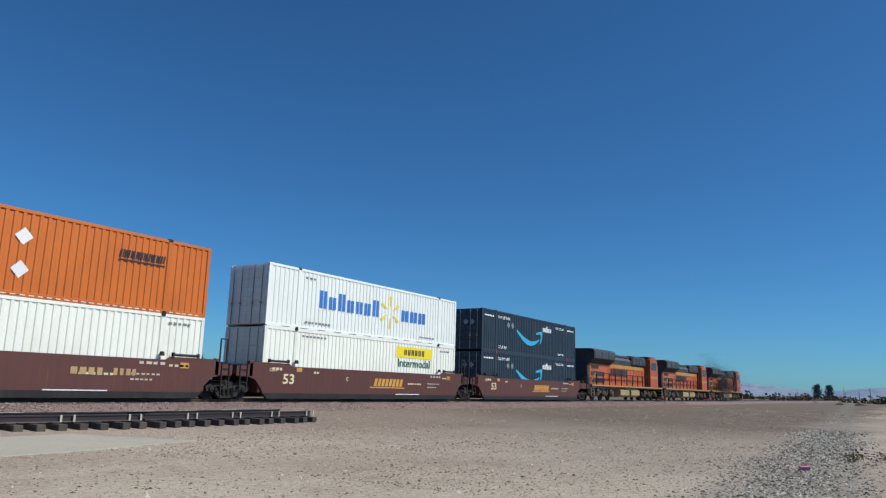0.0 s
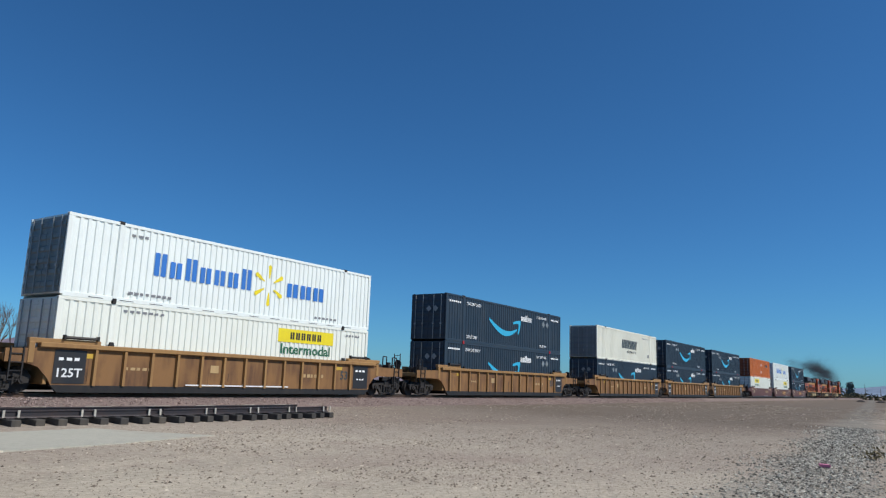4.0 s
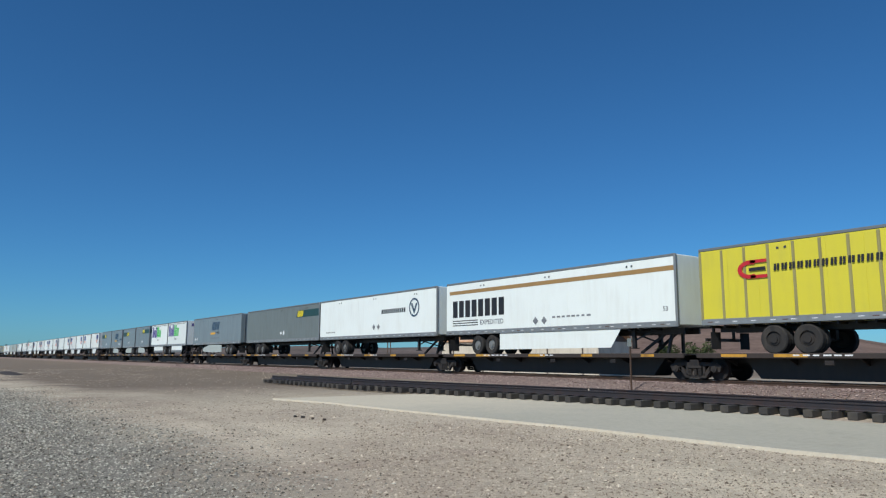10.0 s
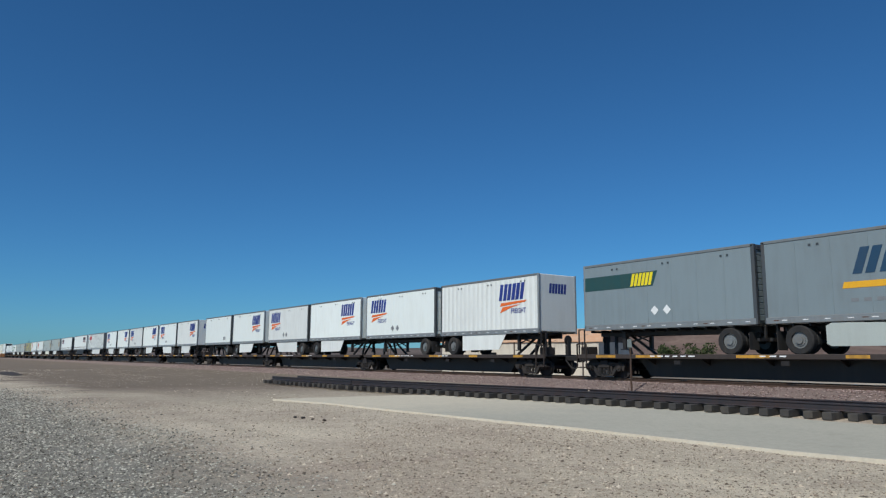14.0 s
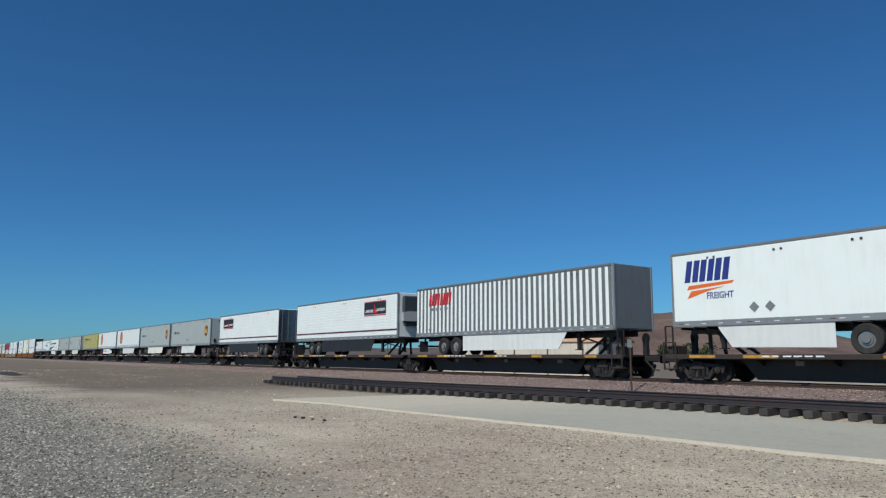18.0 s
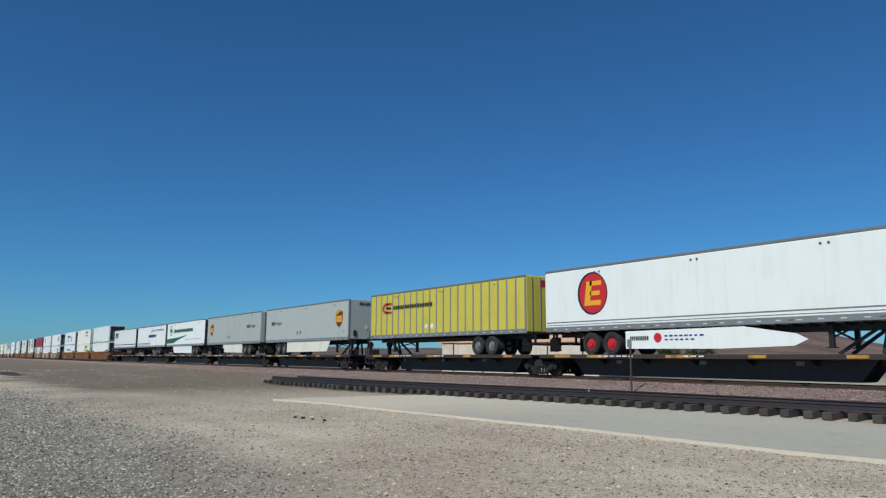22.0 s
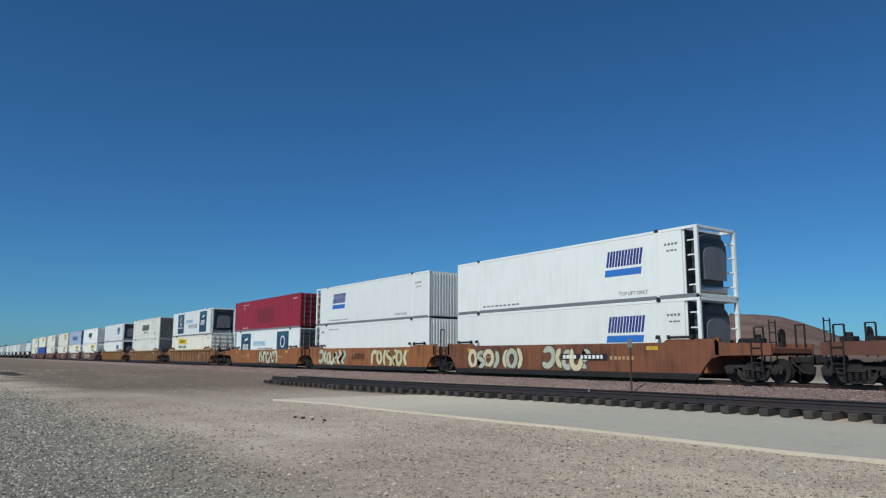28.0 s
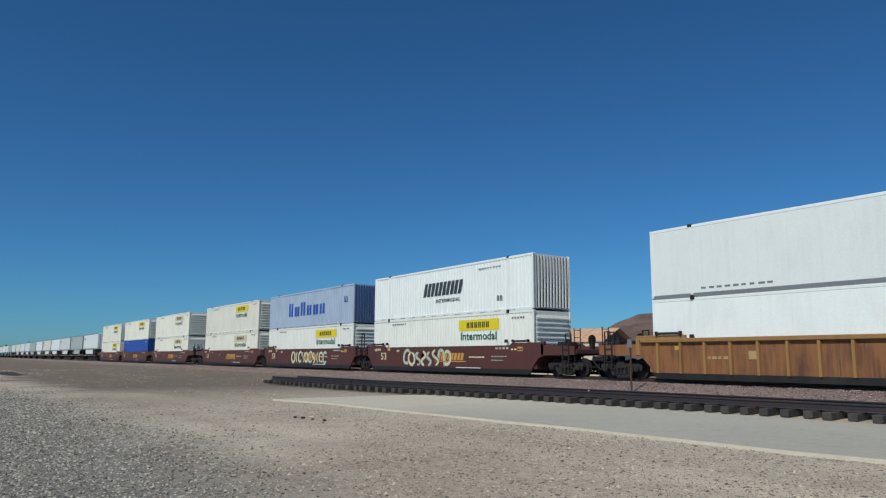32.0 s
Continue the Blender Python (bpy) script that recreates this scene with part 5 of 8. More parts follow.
def m_orange_sweep(side, blank=False):
    def go(root, L):
        if blank:
            decal("scuff", bars(6.2, 7.0, 1.6, 1.9, 3, 5), D_GREY, root, FT, "grey scuffs", 0.004)
            return
        x = 0.65 if side < 0 else 5.4
        decal("wordmark", strokes(x, x + 2.0, 2.85, 3.7, 3, 0.18, (), 0.9, 9), D_NAVY, root, FT, "navy word drawn as bars", 0.006)
        decal("orange_sweep", [[(x + 0.1, 2.55), (x + 2.1, 2.7), (x + 2.2, 2.8), (x + 0.2, 2.72)], [(x + 0.1, 2.2), (x + 0.3, 2.5), (x + 1.8, 2.6), (x + 1.0, 2.45)]], D_ORANGE, root, FT, "orange sweep lines", 0.006)
        words("FREIGHT", x + 1.0, 2.15, 0.26, D_NAVY, root, FT, width=1.15)
        if side < 0:
            placards(root, 3.6, 1.75, D_GREY)
        decal("wordmark", strokes(-0.6, 0.6, 3.1, 3.6, 3, 0.1, (), 0.9, 9), D_NAVY, root, L - 0.02, "navy word drawn as bars", 0.008, "end")
    return go


def m_red_word(root, L):
    decal("wordmark", strokes(1.4, 3.75, 2.95, 3.65, 4, 0.15, (), 0.8, 3), D_RED, root, FT, "red word drawn as bars", 0.006)
    decal("stencil_code", bars(1.7, 3.5, 2.65, 2.8, 4, 3) + bars(1.2, 1.8, 1.5, 1.58, 3, 3), D_GREY, root, FT, "", 0.006)


def m_sail(x, w=3.0):
    def go(root, L):
        y = FT - 0.016
        decal("black_panel", [rect(x, x + w, 2.78, 3.6)], D_BLACK if w > 2.5 else D_TEAL, root, y, "black sign panel with red edges" if w > 2.5 else "dark navy sign panel", 0.006)
        if w > 2.5:
            decal("red_edge", [rect(x, x + w, 2.68, 2.74), rect(x, x + w, 3.62, 3.67)], D_RED, root, y, "", 0.006)
            decal("red_sail", [[(x + w * 0.40, 2.85), (x + w * 0.62, 2.85), (x + w * 0.55, 3.1), (x + w * 0.48, 3.5), (x + w * 0.47, 3.1)]], D_RED, root, y, "red sail shape", 0.012)
        decal("wordmark", strokes(x + 0.2, x + w * 0.42, 2.9, 3.1, 7, 0.4, (), 0.6, 2) + strokes(x + w * 0.55, x + w - 0.15, 2.95, 3.15, 9, 0.4, (), 0.6, 3), D_WHITE, root, y, "white script drawn as bars", 0.014)
        decal("dark_stripe", [rect(0.05, L - 0.05, 1.62, 1.72)], paint("decal_maroon", (84, 34, 44), 0.5) if w > 2.5 else D_BLACK, root, y, "dark stripe along the bottom", 0.006)
    return go


def m_brown_shield(xs, xw):
    def go(root, L):
        body = [(0.0, 3.16), (0.2, 3.25), (0.42, 3.32), (0.56, 3.34), (0.7, 3.32), (0.92, 3.25), (1.12, 3.16), (1.12, 2.62), (1.06, 2.4), (0.94, 2.26), (0.76, 2.15), (0.56, 2.05), (0.36, 2.15), (0.18, 2.26), (0.06, 2.4), (0.0, 2.62)]
        decal("shield_rim", [[(xs + 0.56 + (p - 0.56) * 1.07, 2.7 + (q - 2.7) * 1.06) for p, q in body]], D_GOLD, root, FT, "thin gold shield rim", 0.004)
        decal("shield", [[(xs + p, q) for p, q in body]], D_BROWN, root, FT, "brown shield", 0.008)
        decal("shield_stripe", [[(xs + 0.04, 3.12), (xs + 0.36, 3.26), (xs + 0.62, 3.29), (xs + 0.86, 3.22), (xs + 0.6, 3.2), (xs + 0.3, 3.1), (xs + 0.06, 2.94)]] + strokes(xs + 0.1, xs + 1.04, 2.44, 2.92, 3, 0, (), 1.0, 4), D_GOLD, root, FT, "gold letters drawn as bars", 0.012)
        decal("wordmark", strokes(xw, xw + 0.85, 2.6, 2.9, 3, 0, (), 0.8, 2), D_DARK, root, FT, "dark word drawn as bars", 0.006)
        words("Freight", xw + 1.0, 2.52, 0.38, D_DARK, root, FT, width=1.3)
        placards(root, 7.0, 1.85, D_GREY)
        words("53", L - 0.9 if xs > 8 else 0.4, 1.65, 0.2, D_GREY, root, FT)
        if xs > 8:
            decal("stencil_code", bars(-0.45, 0.5, 3.66, 3.86, 7, 2), D_DARK, root, L + 0.005, "", 0.004, "end")
            decal("hazard_diamond", [[(-0.05, 2.05), (0.12, 1.83), (0.3, 2.05), (0.12, 2.27)]], D_WHITE, root, L + 0.005, "white placard diamond", 0.006, "end")
            part("connector_box", shared("connector_box", lambda: Shape().cbox(0.0, 0.06, 0.42, 0.8, 1.36, 1.82, 0.015).cbox(0.0, 0.05, -0.9, -0.66, 1.4, 1.8, 0.015)), D_BLACK, root, "dark air and light connectors", at=(L - 0.015, 0, 0))
    return go


def m_oval(skirted):
    def go(root, L):
        decal("oval", [disc(3.1, 2.8, 0.92, 0.98)], D_BLACK, root, FT, "red oval with a dark rim", 0.006)
        decal("oval_fill", [disc(3.14, 2.8, 0.83, 0.9)], D_RED, root, FT, "", 0.01)
        decal("letter_block", [rect(2.6, 2.95, 2.25, 3.35, 0.15), rect(2.95, 3.6, 2.25, 2.47, 0.15), rect(2.95, 3.55, 2.7, 2.9, 0.15), rect(2.95, 3.65, 3.15, 3.35, 0.15)], D_GOLD, root, FT, "gold block letter shape", 0.014)
        decal("rub_rail", [rect(0.05, L - 0.05, 1.52, 1.57)], D_GREY, root, FT, "grey rub rail", 0.006)
        decal("rub_rail", [rect(0.05, L - 0.05, 1.4, 1.43)], D_GREY, root, FT, "grey rub rail", 0.006)
        if skirted:
            decal("wordmark", strokes(5.2, 6.2, 0.62, 0.8, 5, 0, (), 0.8, 4), D_BLACK, root, -1.272, "black word drawn as bars", 0.006)
            decal("round_mark", [disc(6.65, 0.72, 0.2, 0.2)], D_RED, root, -1.272, "", 0.006)
            decal("stencil_code", bars(7.0, 8.9, 0.75, 0.82, 8, 3) + bars(7.0, 8.5, 0.6, 0.66, 6, 4), D_NAVY, root, -1.272, "", 0.006)
    return go


def m_green_sweep(root, L):
    y = FT - 0.016
    decal("ring_mark", ring(1.95, 3.1, 0.66, 0.09), D_GREEN, root, y, "dark green ring", 0.006)
    decal("wordmark", strokes(1.55, 2.3, 2.88, 3.3, 3, 0.15, (), 0.8, 3) + strokes(3.3, 11.6, 2.8, 3.18, 17, 0.2, (), 0.72, 5), D_GREEN, root, y, "dark green words drawn as bars", 0.006)
    decal("green_sweep", [[(0.0, 1.5), (0.0, 2.02), (2.2, 2.1), (5.5, 2.2), (9.4, 2.42), (6.6, 2.05), (4.6, 1.78), (3.2, 1.5)]], D_GREEN, root, y, "dark green sweep", 0.006)
    decal("stencil_code", bars(8.6, 15.0, 1.85, 1.95, 14, 3), SHROUD, root, y, "", 0.006)


def m_navy_lines(root, L):
    decal("wordmark", strokes(6.8, 11.2, 2.42, 2.85, 10, 0.1, (), 0.75, 5), D_NAVY, root, FT, "navy word drawn as bars", 0.006)
    decal("line_mark", [rect(8.5, 15.3, 3.4, 3.48), rect(8.5, 15.3, 3.26, 3.32), rect(8.4, 8.6, 3.0, 3.48), rect(0.4, 7.9, 1.6, 1.7), rect(0.4, 7.9, 1.44, 1.5), rect(7.8, 8.0, 1.6, 2.0)], D_NAVY, root, FT, "navy lines", 0.006)


def m_plain(root, L):
    decal("stencil_code", bars(1.0, 2.6, 3.1, 3.4, 4, 3) + bars(1.2, 2.0, 1.5, 1.6, 3, 4), D_DARK, root, FT, "", 0.006)


def hitch_mesh():
    s = Shape()
    for y in (-0.5, 0.5):
        s.bar((0.0, y * 0.6, 1.13 - 0.02), (-0.15, y, 0.05), 0.11)
        s.bar((-0.1, y * 0.6, 1.05), (-1.6, y * 0.9, 0.05), 0.10)
    s.cbox(-0.4, 0.4, -0.5, 0.5, 1.0, 1.1, 0.03)
    return s


def flat_meshes():
    shared("trailer_hitch", hitch_mesh)
    shared("bridge_plate", lambda: Shape().box(-0.45, 0.45, -1.15, -0.55, 0.98, 1.02).box(-0.45, 0.45, 0.55, 1.15, 0.98, 1.02))


flat_meshes()


def flat_car(x0, x1, left, right, hitches, label, full=True):
    """A low flat car from x0 to x1 along the train; hitches: (place, nose)."""
    L = x1 - x0
    root = rolling("flat_car", x0, label, "rail car", "flat cars of the train")
    lo = 1.75 if left == "end" else 0.35
    hi = L - (1.75 if right == "end" else 0.35)
    part("deck", Shape().cbox(0.25, L - 0.25, -1.34, 1.34, 0.93, 1.02, 0.015), BLACK, root, "dark steel deck")
    part("side_sill", Shape().cbox(0.3, L - 0.3, -1.40, -1.3, 0.84, 1.03, 0.02), DECKEDGE, root)
    part("side_sill", Shape().cbox(0.3, L - 0.3, 1.3, 1.40, 0.78, 1.03, 0.02), STEEL, root)
    part("centre_sill", Shape().prism([(lo + 1.4, 0.93), (lo + 2.1, 0.1), (hi - 2.1, 0.1), (hi - 1.4, 0.93)], 1, -0.55, 0.55).box(lo - 0.6, hi + 0.6, -0.3, 0.3, 0.66, 0.93), BLACK, root, "deep black fish-belly sill")
    for q0, q1 in ((0.08, 0.14), (0.2, 0.27), (0.45, 0.52), (0.66, 0.7), (0.86, 0.9)):
        part("yellow_edge", Shape().box(L * q0, L * q1, -1.406, -1.398, 0.89, 1.0), D_WORN, root, "yellow conspicuity stripe")
    if full:
        decal("stencil_code", bars(L * 0.24, L * 0.36, 0.93, 0.98, 6, int(L * 7)) + bars(L * 0.5, L * 0.56, 0.93, 0.98, 3, 3), D_WHITE, root, -1.407)
        n = 7
        for i in range(n):
            x = 1.4 + i * (L - 2.8) / (n - 1)
            part("deck_bracket", shared("deck_bracket", lambda: Shape().prism([(-1.36, 0.93), (-0.42, 0.93), (-0.42, 0.55)], 0, -0.03, 0.03)), STEEL, root, at=(x, 0, 0))
        for q in (0.31, 0.55, 0.77):
            part("stake_pocket", shared("stake_pocket", lambda: Shape().cbox(-0.15, 0.15, -1.41, -1.35, 0.62, 0.78, 0.01)), STEEL, root, at=(L * q, 0, 0))
    for x, nose in hitches:
        part("trailer_hitch", shared("trailer_hitch", None), BLACK, root, "black folding trailer hitch", at=Matrix.Translation((x - x0, 0, 1.0)) @ (Matrix() if nose > 0 else pose(0, 0, 0, 0, 0, 180)))
    for side, x, sgn in ((left, 0.0, -1), (right, L, 1)):
        if side == "end":
            truck(root, x - sgn * 1.7, full)
            at = Matrix.Translation((x - sgn * 0.2, 0, 0)) @ (Matrix() if sgn < 0 else pose(0, 0, 0, 0, 0, 180))
            part("coupler", shared("coupler", None), STEEL, root, "rusty steel knuckle coupler", at=at)
            if full:
                part("air_hose", shared("air_hose", None), RUBBER, root, "black rubber hose", at=at)
                part("grab_iron", shared("grab_iron", None), STEEL, root, "dark tall grab iron", at=(x - sgn * 0.5 - 0.17, -1.25, -0.3))
                part("end_step", shared("end_step", lambda: multi(Shape(), lambda s: (s.cbox(-0.3, 0.3, -1.42, -1.05, 0.42, 0.47, 0.01), s.bar((-0.28, -1.4, 0.45), (-0.28, -1.4, 1.5), 0.05), s.bar((0.28, -1.4, 0.45), (0.28, -1.4, 1.5), 0.05), s.bar((-0.28, -1.4, 1.5), (0.28, -1.4, 1.5), 0.05), s.cbox(-0.25, 0.25, -1.2, -0.6, 1.02, 1.38, 0.03)))), RUSTDARK, root, "rust-brown end step and box", at=(x - sgn * 0.62, 0, 0))
                part("hand_brake", shared("hand_brake", None), STEEL, root, "dark hand-brake wheel", at=(x - sgn * 0.5, 0.4, 0))
        elif sgn < 0:
            truck(root, 0.0, full)
            part("bridge_plate", shared("bridge_plate", None), STEEL, root)
    return root

# ---------- the train, from head to tail ----------
BASE, UP = 0.36, 0.36 + CH
OX = "oxide brown steel well car carrying two stacked containers"
OC = "ochre ribbed steel well car carrying two stacked containers, rust-stained"
RU = "rusty orange steel well car with graffiti, carrying two stacked containers"
L_ARROW = "slate navy ribbed container with a cyan curved arrow"
L_SPARK = "white ribbed container with a blue word and yellow spark"
L_SIGN = "white ribbed container with a yellow sign panel"
L_SLANT = "off-white ribbed container with a slanted dark word"
L_ORANGE = "orange ribbed container with a black underlined word"
L_BAR = "white smooth refrigerated container with a navy word and blue bar"


def stack(u, lower, upper):
    container(u, BASE, **lower)
    top = container(u, UP, **upper)
    if upper.get("style") != "panel":
        decal("rail_slot", [rect(1.0 + i * 1.2, 1.55 + i * 1.2, 0.05, 0.075) for i in range(12)], D_DARK, top, NEAR - 0.001, "dark slots along the bottom rail")
    red = upper["paint_mat"] is NAVY
    for x in (1.98, CL - 1.98):
        part("stacking_lock", shared("stacking_lock", lambda: Shape().cbox(-0.07, 0.07, -0.05, 0.04, -0.09, 0.1, 0.012)), D_RED if red else STEEL, top, "small red lock between the boxes" if red else "small dark lock between the boxes", at=(x, NEAR - 0.01, 0))


navy_box = lambda dia=True, **k: dict(paint_mat=NAVY, label=L_ARROW, marks=lambda r: smile(r, dia), ends=("door", "front"), **k)
# end_mat darker than the sides puts the shade of the end walls into paint
spark_box = lambda **k: dict(paint_mat=WHITE, label=L_SPARK, marks=spark_logo, end_mat=DGREY, ends=("door", "front"), **k)
sign_box = lambda x=9.8, faded=False, m=SIGNWHITE, e="louvre", lab=L_SIGN: dict(paint_mat=m, label=lab, marks=lambda r: sign_logo(r, x, faded), ends=("door", e), rail_mat=m)
orange_box = lambda x, z=1.6, w=3.2, dia=False, m=ORANGE: dict(paint_mat=m, label=L_ORANGE, marks=lambda r: underline_logo(r, x, z, w, dia), ends=("door", "louvre"), end_mat=paint("shaded_orange_end", (124, 64, 36), 0.7))
slant_box = lambda m=WHITE, x=4.2, w=4.4, mat=None, lab=L_SLANT: dict(paint_mat=m, label=lab, marks=lambda r: slant_logo(r, x, w, 1.25, 0.8, mat), ends=("door", "front"), end_mat=SHADEGREY)
shld = dict(paint_mat=WHITE, label="white ribbed container with a navy and yellow shield", marks=shield_logo, ends=("door", "front"))
bar_box = lambda front=True, x=11.35: dict(paint_mat=WHITE, label=L_BAR, style="panel", marks=lambda r: bar_logo(r, x), ends=("door", "reefer") if front else ("reefer", "front"), end_mat=GREYWHITE)
plain = dict(paint_mat=WHITE, label="plain white smooth refrigerated container", style="panel", marks=plain_reefer, ends=("reefer", "front"))
spot_box = dict(paint_mat=WHITE, label="white smooth container with navy words and round spots", style="panel", marks=spot_logo, ends=("reefer", "door"), end_mat=SHADEGREY)
# the flipped box has its shaded doors painted dark
teal_box = lambda flip: dict(paint_mat=WHITE, label="white smooth refrigerated container with dark teal panels", style="panel", marks=lambda r: teal_logo(r, flip), ends=("door", "reefer") if not flip else ("reefer", "door"), end_mat=TOPRAIL if flip else None)
hex_box = dict(paint_mat=SKYBLUE, label="bright blue ribbed container with a white hexagon mark", marks=hex_logo, ends=("door", "front"), end_mat=paint("shaded_blue_end", (20, 110, 160), 0.5))
redc = dict(paint_mat=RED, label="crimson ribbed container with a repainted patch", style="panel", marks=red_marks, ends=("door", "door"), end_mat=paint("shaded_crimson_end", (110, 24, 38), 0.5))
pale_blue_box = dict(paint_mat=BLUEGREY, label="faded pale blue ribbed container with a blue word", marks=big_blue_logo, ends=("door", "front"), end_mat=paint("shaded_pale_blue_end", (64, 92, 134), 0.5))
blue = dict(paint_mat=BLUE, label="strong blue ribbed container", marks=lambda r: small_codes(r, D_WHITE, 3), ends=("door", "front"))

stack(42.3, navy_box(), navy_box())
stack(22.8, sign_box(9.95), dict(spark_box(), end_mat=GREYWHITE))
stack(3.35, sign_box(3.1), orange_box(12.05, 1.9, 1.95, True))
stack(-20.1, navy_box(), navy_box())
stack(-39.6, navy_box(), navy_box())
stack(-59.1, navy_box(), slant_box(CREAM, x=5.95, w=4.1, lab="cream ribbed container with a slanted dark word"))
stack(-82.7, navy_box("right"), navy_box("right"))
stack(-106.0, sign_box(9.95), spark_box())
stack(-125.4, slant_box(x=5.85, w=4.3, lab="cream ribbed container with a slanted dark word"), spark_box())
stack(-144.9, sign_box(), sign_box())
stack(-168.3, sign_box(), shld)
stack(-187.9, orange_box(2.35, 1.95, 1.75), orange_box(2.35, 1.95, 1.75))
stack(-207.8, orange_box(3.1, 2.3, 1.72, m=ORANGE2), orange_box(2.36, 1.95, 1.72))
stack(-231.2, dict(shld), dict(shld))
stack(-250.7, orange_box(2.4, 1.85, 1.8), orange_box(2.3, 1.95, 1.75))
faded = orange_box(2.3, 1.95, 1.8, m=ORANGE2)
faded["marks"] = lambda r: (underline_logo(r, 2.3, 1.95, 1.8), part("repainted_side", corrugated(CL - 2.75, CL - 0.13, 0.17, CH - 0.11, NEAR + 0.004, 0.036), ORANGE3, r, "fresh red-orange repainted end"))
stack(-270.2, orange_box(2.4, 1.85, 1.8, m=ORANGE2), faded)
worn = sign_box(9.55, m=DIRTY_WHITE, lab="rust-streaked white container with a peeling yellow panel")
worn["marks"] = lambda r: (sign_logo(r, 9.55), rust_streaks(r))
stack(-293.5, worn, hex_box)
stack(-814.2, dict(plain, ends=("door", "reefer")), dict(plain, ends=("door", "reefer")))
stack(-833.8, sign_box(), sign_box(9.8, True, lab="white ribbed container with a faded sign panel"))
stack(-853.2, dict(spot_box), dict(spot_box))
stack(-876.9, bar_box(), bar_box())
stack(-896.0, dict(plain), bar_box(False, 2.95))
stack(-915.2, teal_box(True), redc)
stack(-938.8, sign_box(2.9, m=CREAM, e="door", lab="cream ribbed container with a yellow sign panel"), teal_box(False))
stack(-961.9, slant_box(AGED, 5.85, 4.2, paint("faint_overpaint", (230, 234, 226), 0.5, dirt=0.2), "grey-white ribbed container with a painted-over word"), slant_box(AGED, 5.85, 4.1, lab="grey-white ribbed container with a slanted dark word"))
stack(-985.3, bar_box(x=11.05), bar_box(x=11.05))
stack(-1008.8, sign_box(9.8), dict(slant_box(WHITE, 6.05, 4.0), end_mat=GREYWHITE))
stack(-1028.0, sign_box(9.8), pale_blue_box)
stack(-1047.0, sign_box(9.6, True, CREAM), sign_box(9.6, False, CREAM))
stack(-1070.0, sign_box(9.8, True, CREAM), sign_box(9.8, True, CREAM))
stack(-1090.3, blue, sign_box(9.8, m=CREAM))
stack(-1109.5, sign_box(9.8, m=CREAM), sign_box(9.8, m=CREAM))

om, rm_ = oxide_marks, ochre_marks
WELLS = [
    (42.3, "smooth", MAROON, MAROON, OX, "joint", "end", om(1)), (22.8, "smooth", MAROON, MAROON, OX, "joint", "joint", om(2)), (3.35, "smooth", MAROON, MAROON, OX, "end", "joint", om(3, None, False)),
    (-20.1, "rib", OCHRE_A, OCHRE_B, OC, "joint", "end", rm_(4)), (-39.6, "rib", OCHRE_A, OCHRE_B, OC, "joint", "joint", rm_(5)), (-59.1, "rib", OCHRE_A, OCHRE_B, OC, "end", "joint", rm_(6)),
    (-82.7, "rib", OCHRE_A, OCHRE_B, OC, "end", "end", rm_(7)),
    (-106.0, "rib", OCHRE_A, OCHRE_B, OC, "joint", "end", rm_(8)), (-125.4, "rib", OCHRE_A, OCHRE_B, OC, "joint", "joint", rm_(9)), (-144.9, "rib", OCHRE_A, OCHRE_B, OC, "end", "joint", rm_(10)),
    (-168.3, "rib", OCHRE_A, OCHRE_B, OC, "joint", "end", rm_(11)), (-187.9, "rib", OCHRE_A, OCHRE_B, OC, "joint", "joint", rm_(12)), (-207.8, "rib", OCHRE_A, OCHRE_B, OC, "end", "joint", rm_(13, (5.2, 8.0))),
    (-231.2, "rib", MAROON2, MAROON2, OX, "joint", "end", spaced_marks(3)), (-250.7, "rib", MAROON2, MAROON2, OX, "joint", "joint", spaced_marks(4)), (-270.2, "rib", MAROON2, MAROON2, OX, "end", "joint", spaced_marks(5)),
    (-293.5, "rib", OCHRE_A, BROWNPANEL, OC, "end", "end", rm_(14, (3.0, 4.4))),
    (-814.2, "rib", OCHRE_C, PANEL, OC, "joint", "end", rm_(15)), (-833.8, "rib", OCHRE_C, PANEL, OC, "joint", "joint", rm_(16)), (-853.2, "rib", OCHRE_C, PANEL, OC, "end", "joint", rm_(17, (2.4, 4.5))),
    (-876.9, "smooth", RUSTY, RUSTY, RU, "joint", "end", rm_(18, (1.3, 6.0, 7.2, 10.2))), (-896.0, "smooth", RUSTY2, RUSTY2, RU, "joint", "joint", rm_(20, (1.0, 5.6, 9.4, 14.0))), (-915.2, "smooth", RUSTY2, RUSTY2, RU, "end", "joint", rm_(21, (7.2, 11.4))),
    (-938.8, "rib", TANRIB, DARKPANEL, OC, "end", "end", rm_(22)), (-961.9, "rib", TANRIB, DARKPANEL, OC, "end", "end", rm_(23)), (-985.3, "rib", OCHRE_A, BROWNPANEL, OC, "end", "end", rm_(24)),
    (-1008.8, "smooth", MAROON, MAROON, OX, "joint", "end", om(5, (4.0, 9.0))), (-1028.0, "smooth", MAROON, MAROON, OX, "joint", "joint", om(6, (5.5, 12.0))), (-1047.0, "smooth", MAROON, MAROON, OX, "end", "joint", om(7)),
    (-1070.0, "smooth", MAROON, MAROON, OX, "joint", "end", om(8)), (-1090.3, "smooth", MAROON, MAROON, OX, "joint", "joint", om(9)), (-1109.5, "smooth", MAROON, MAROON, OX, "end", "joint", om(10)),
]
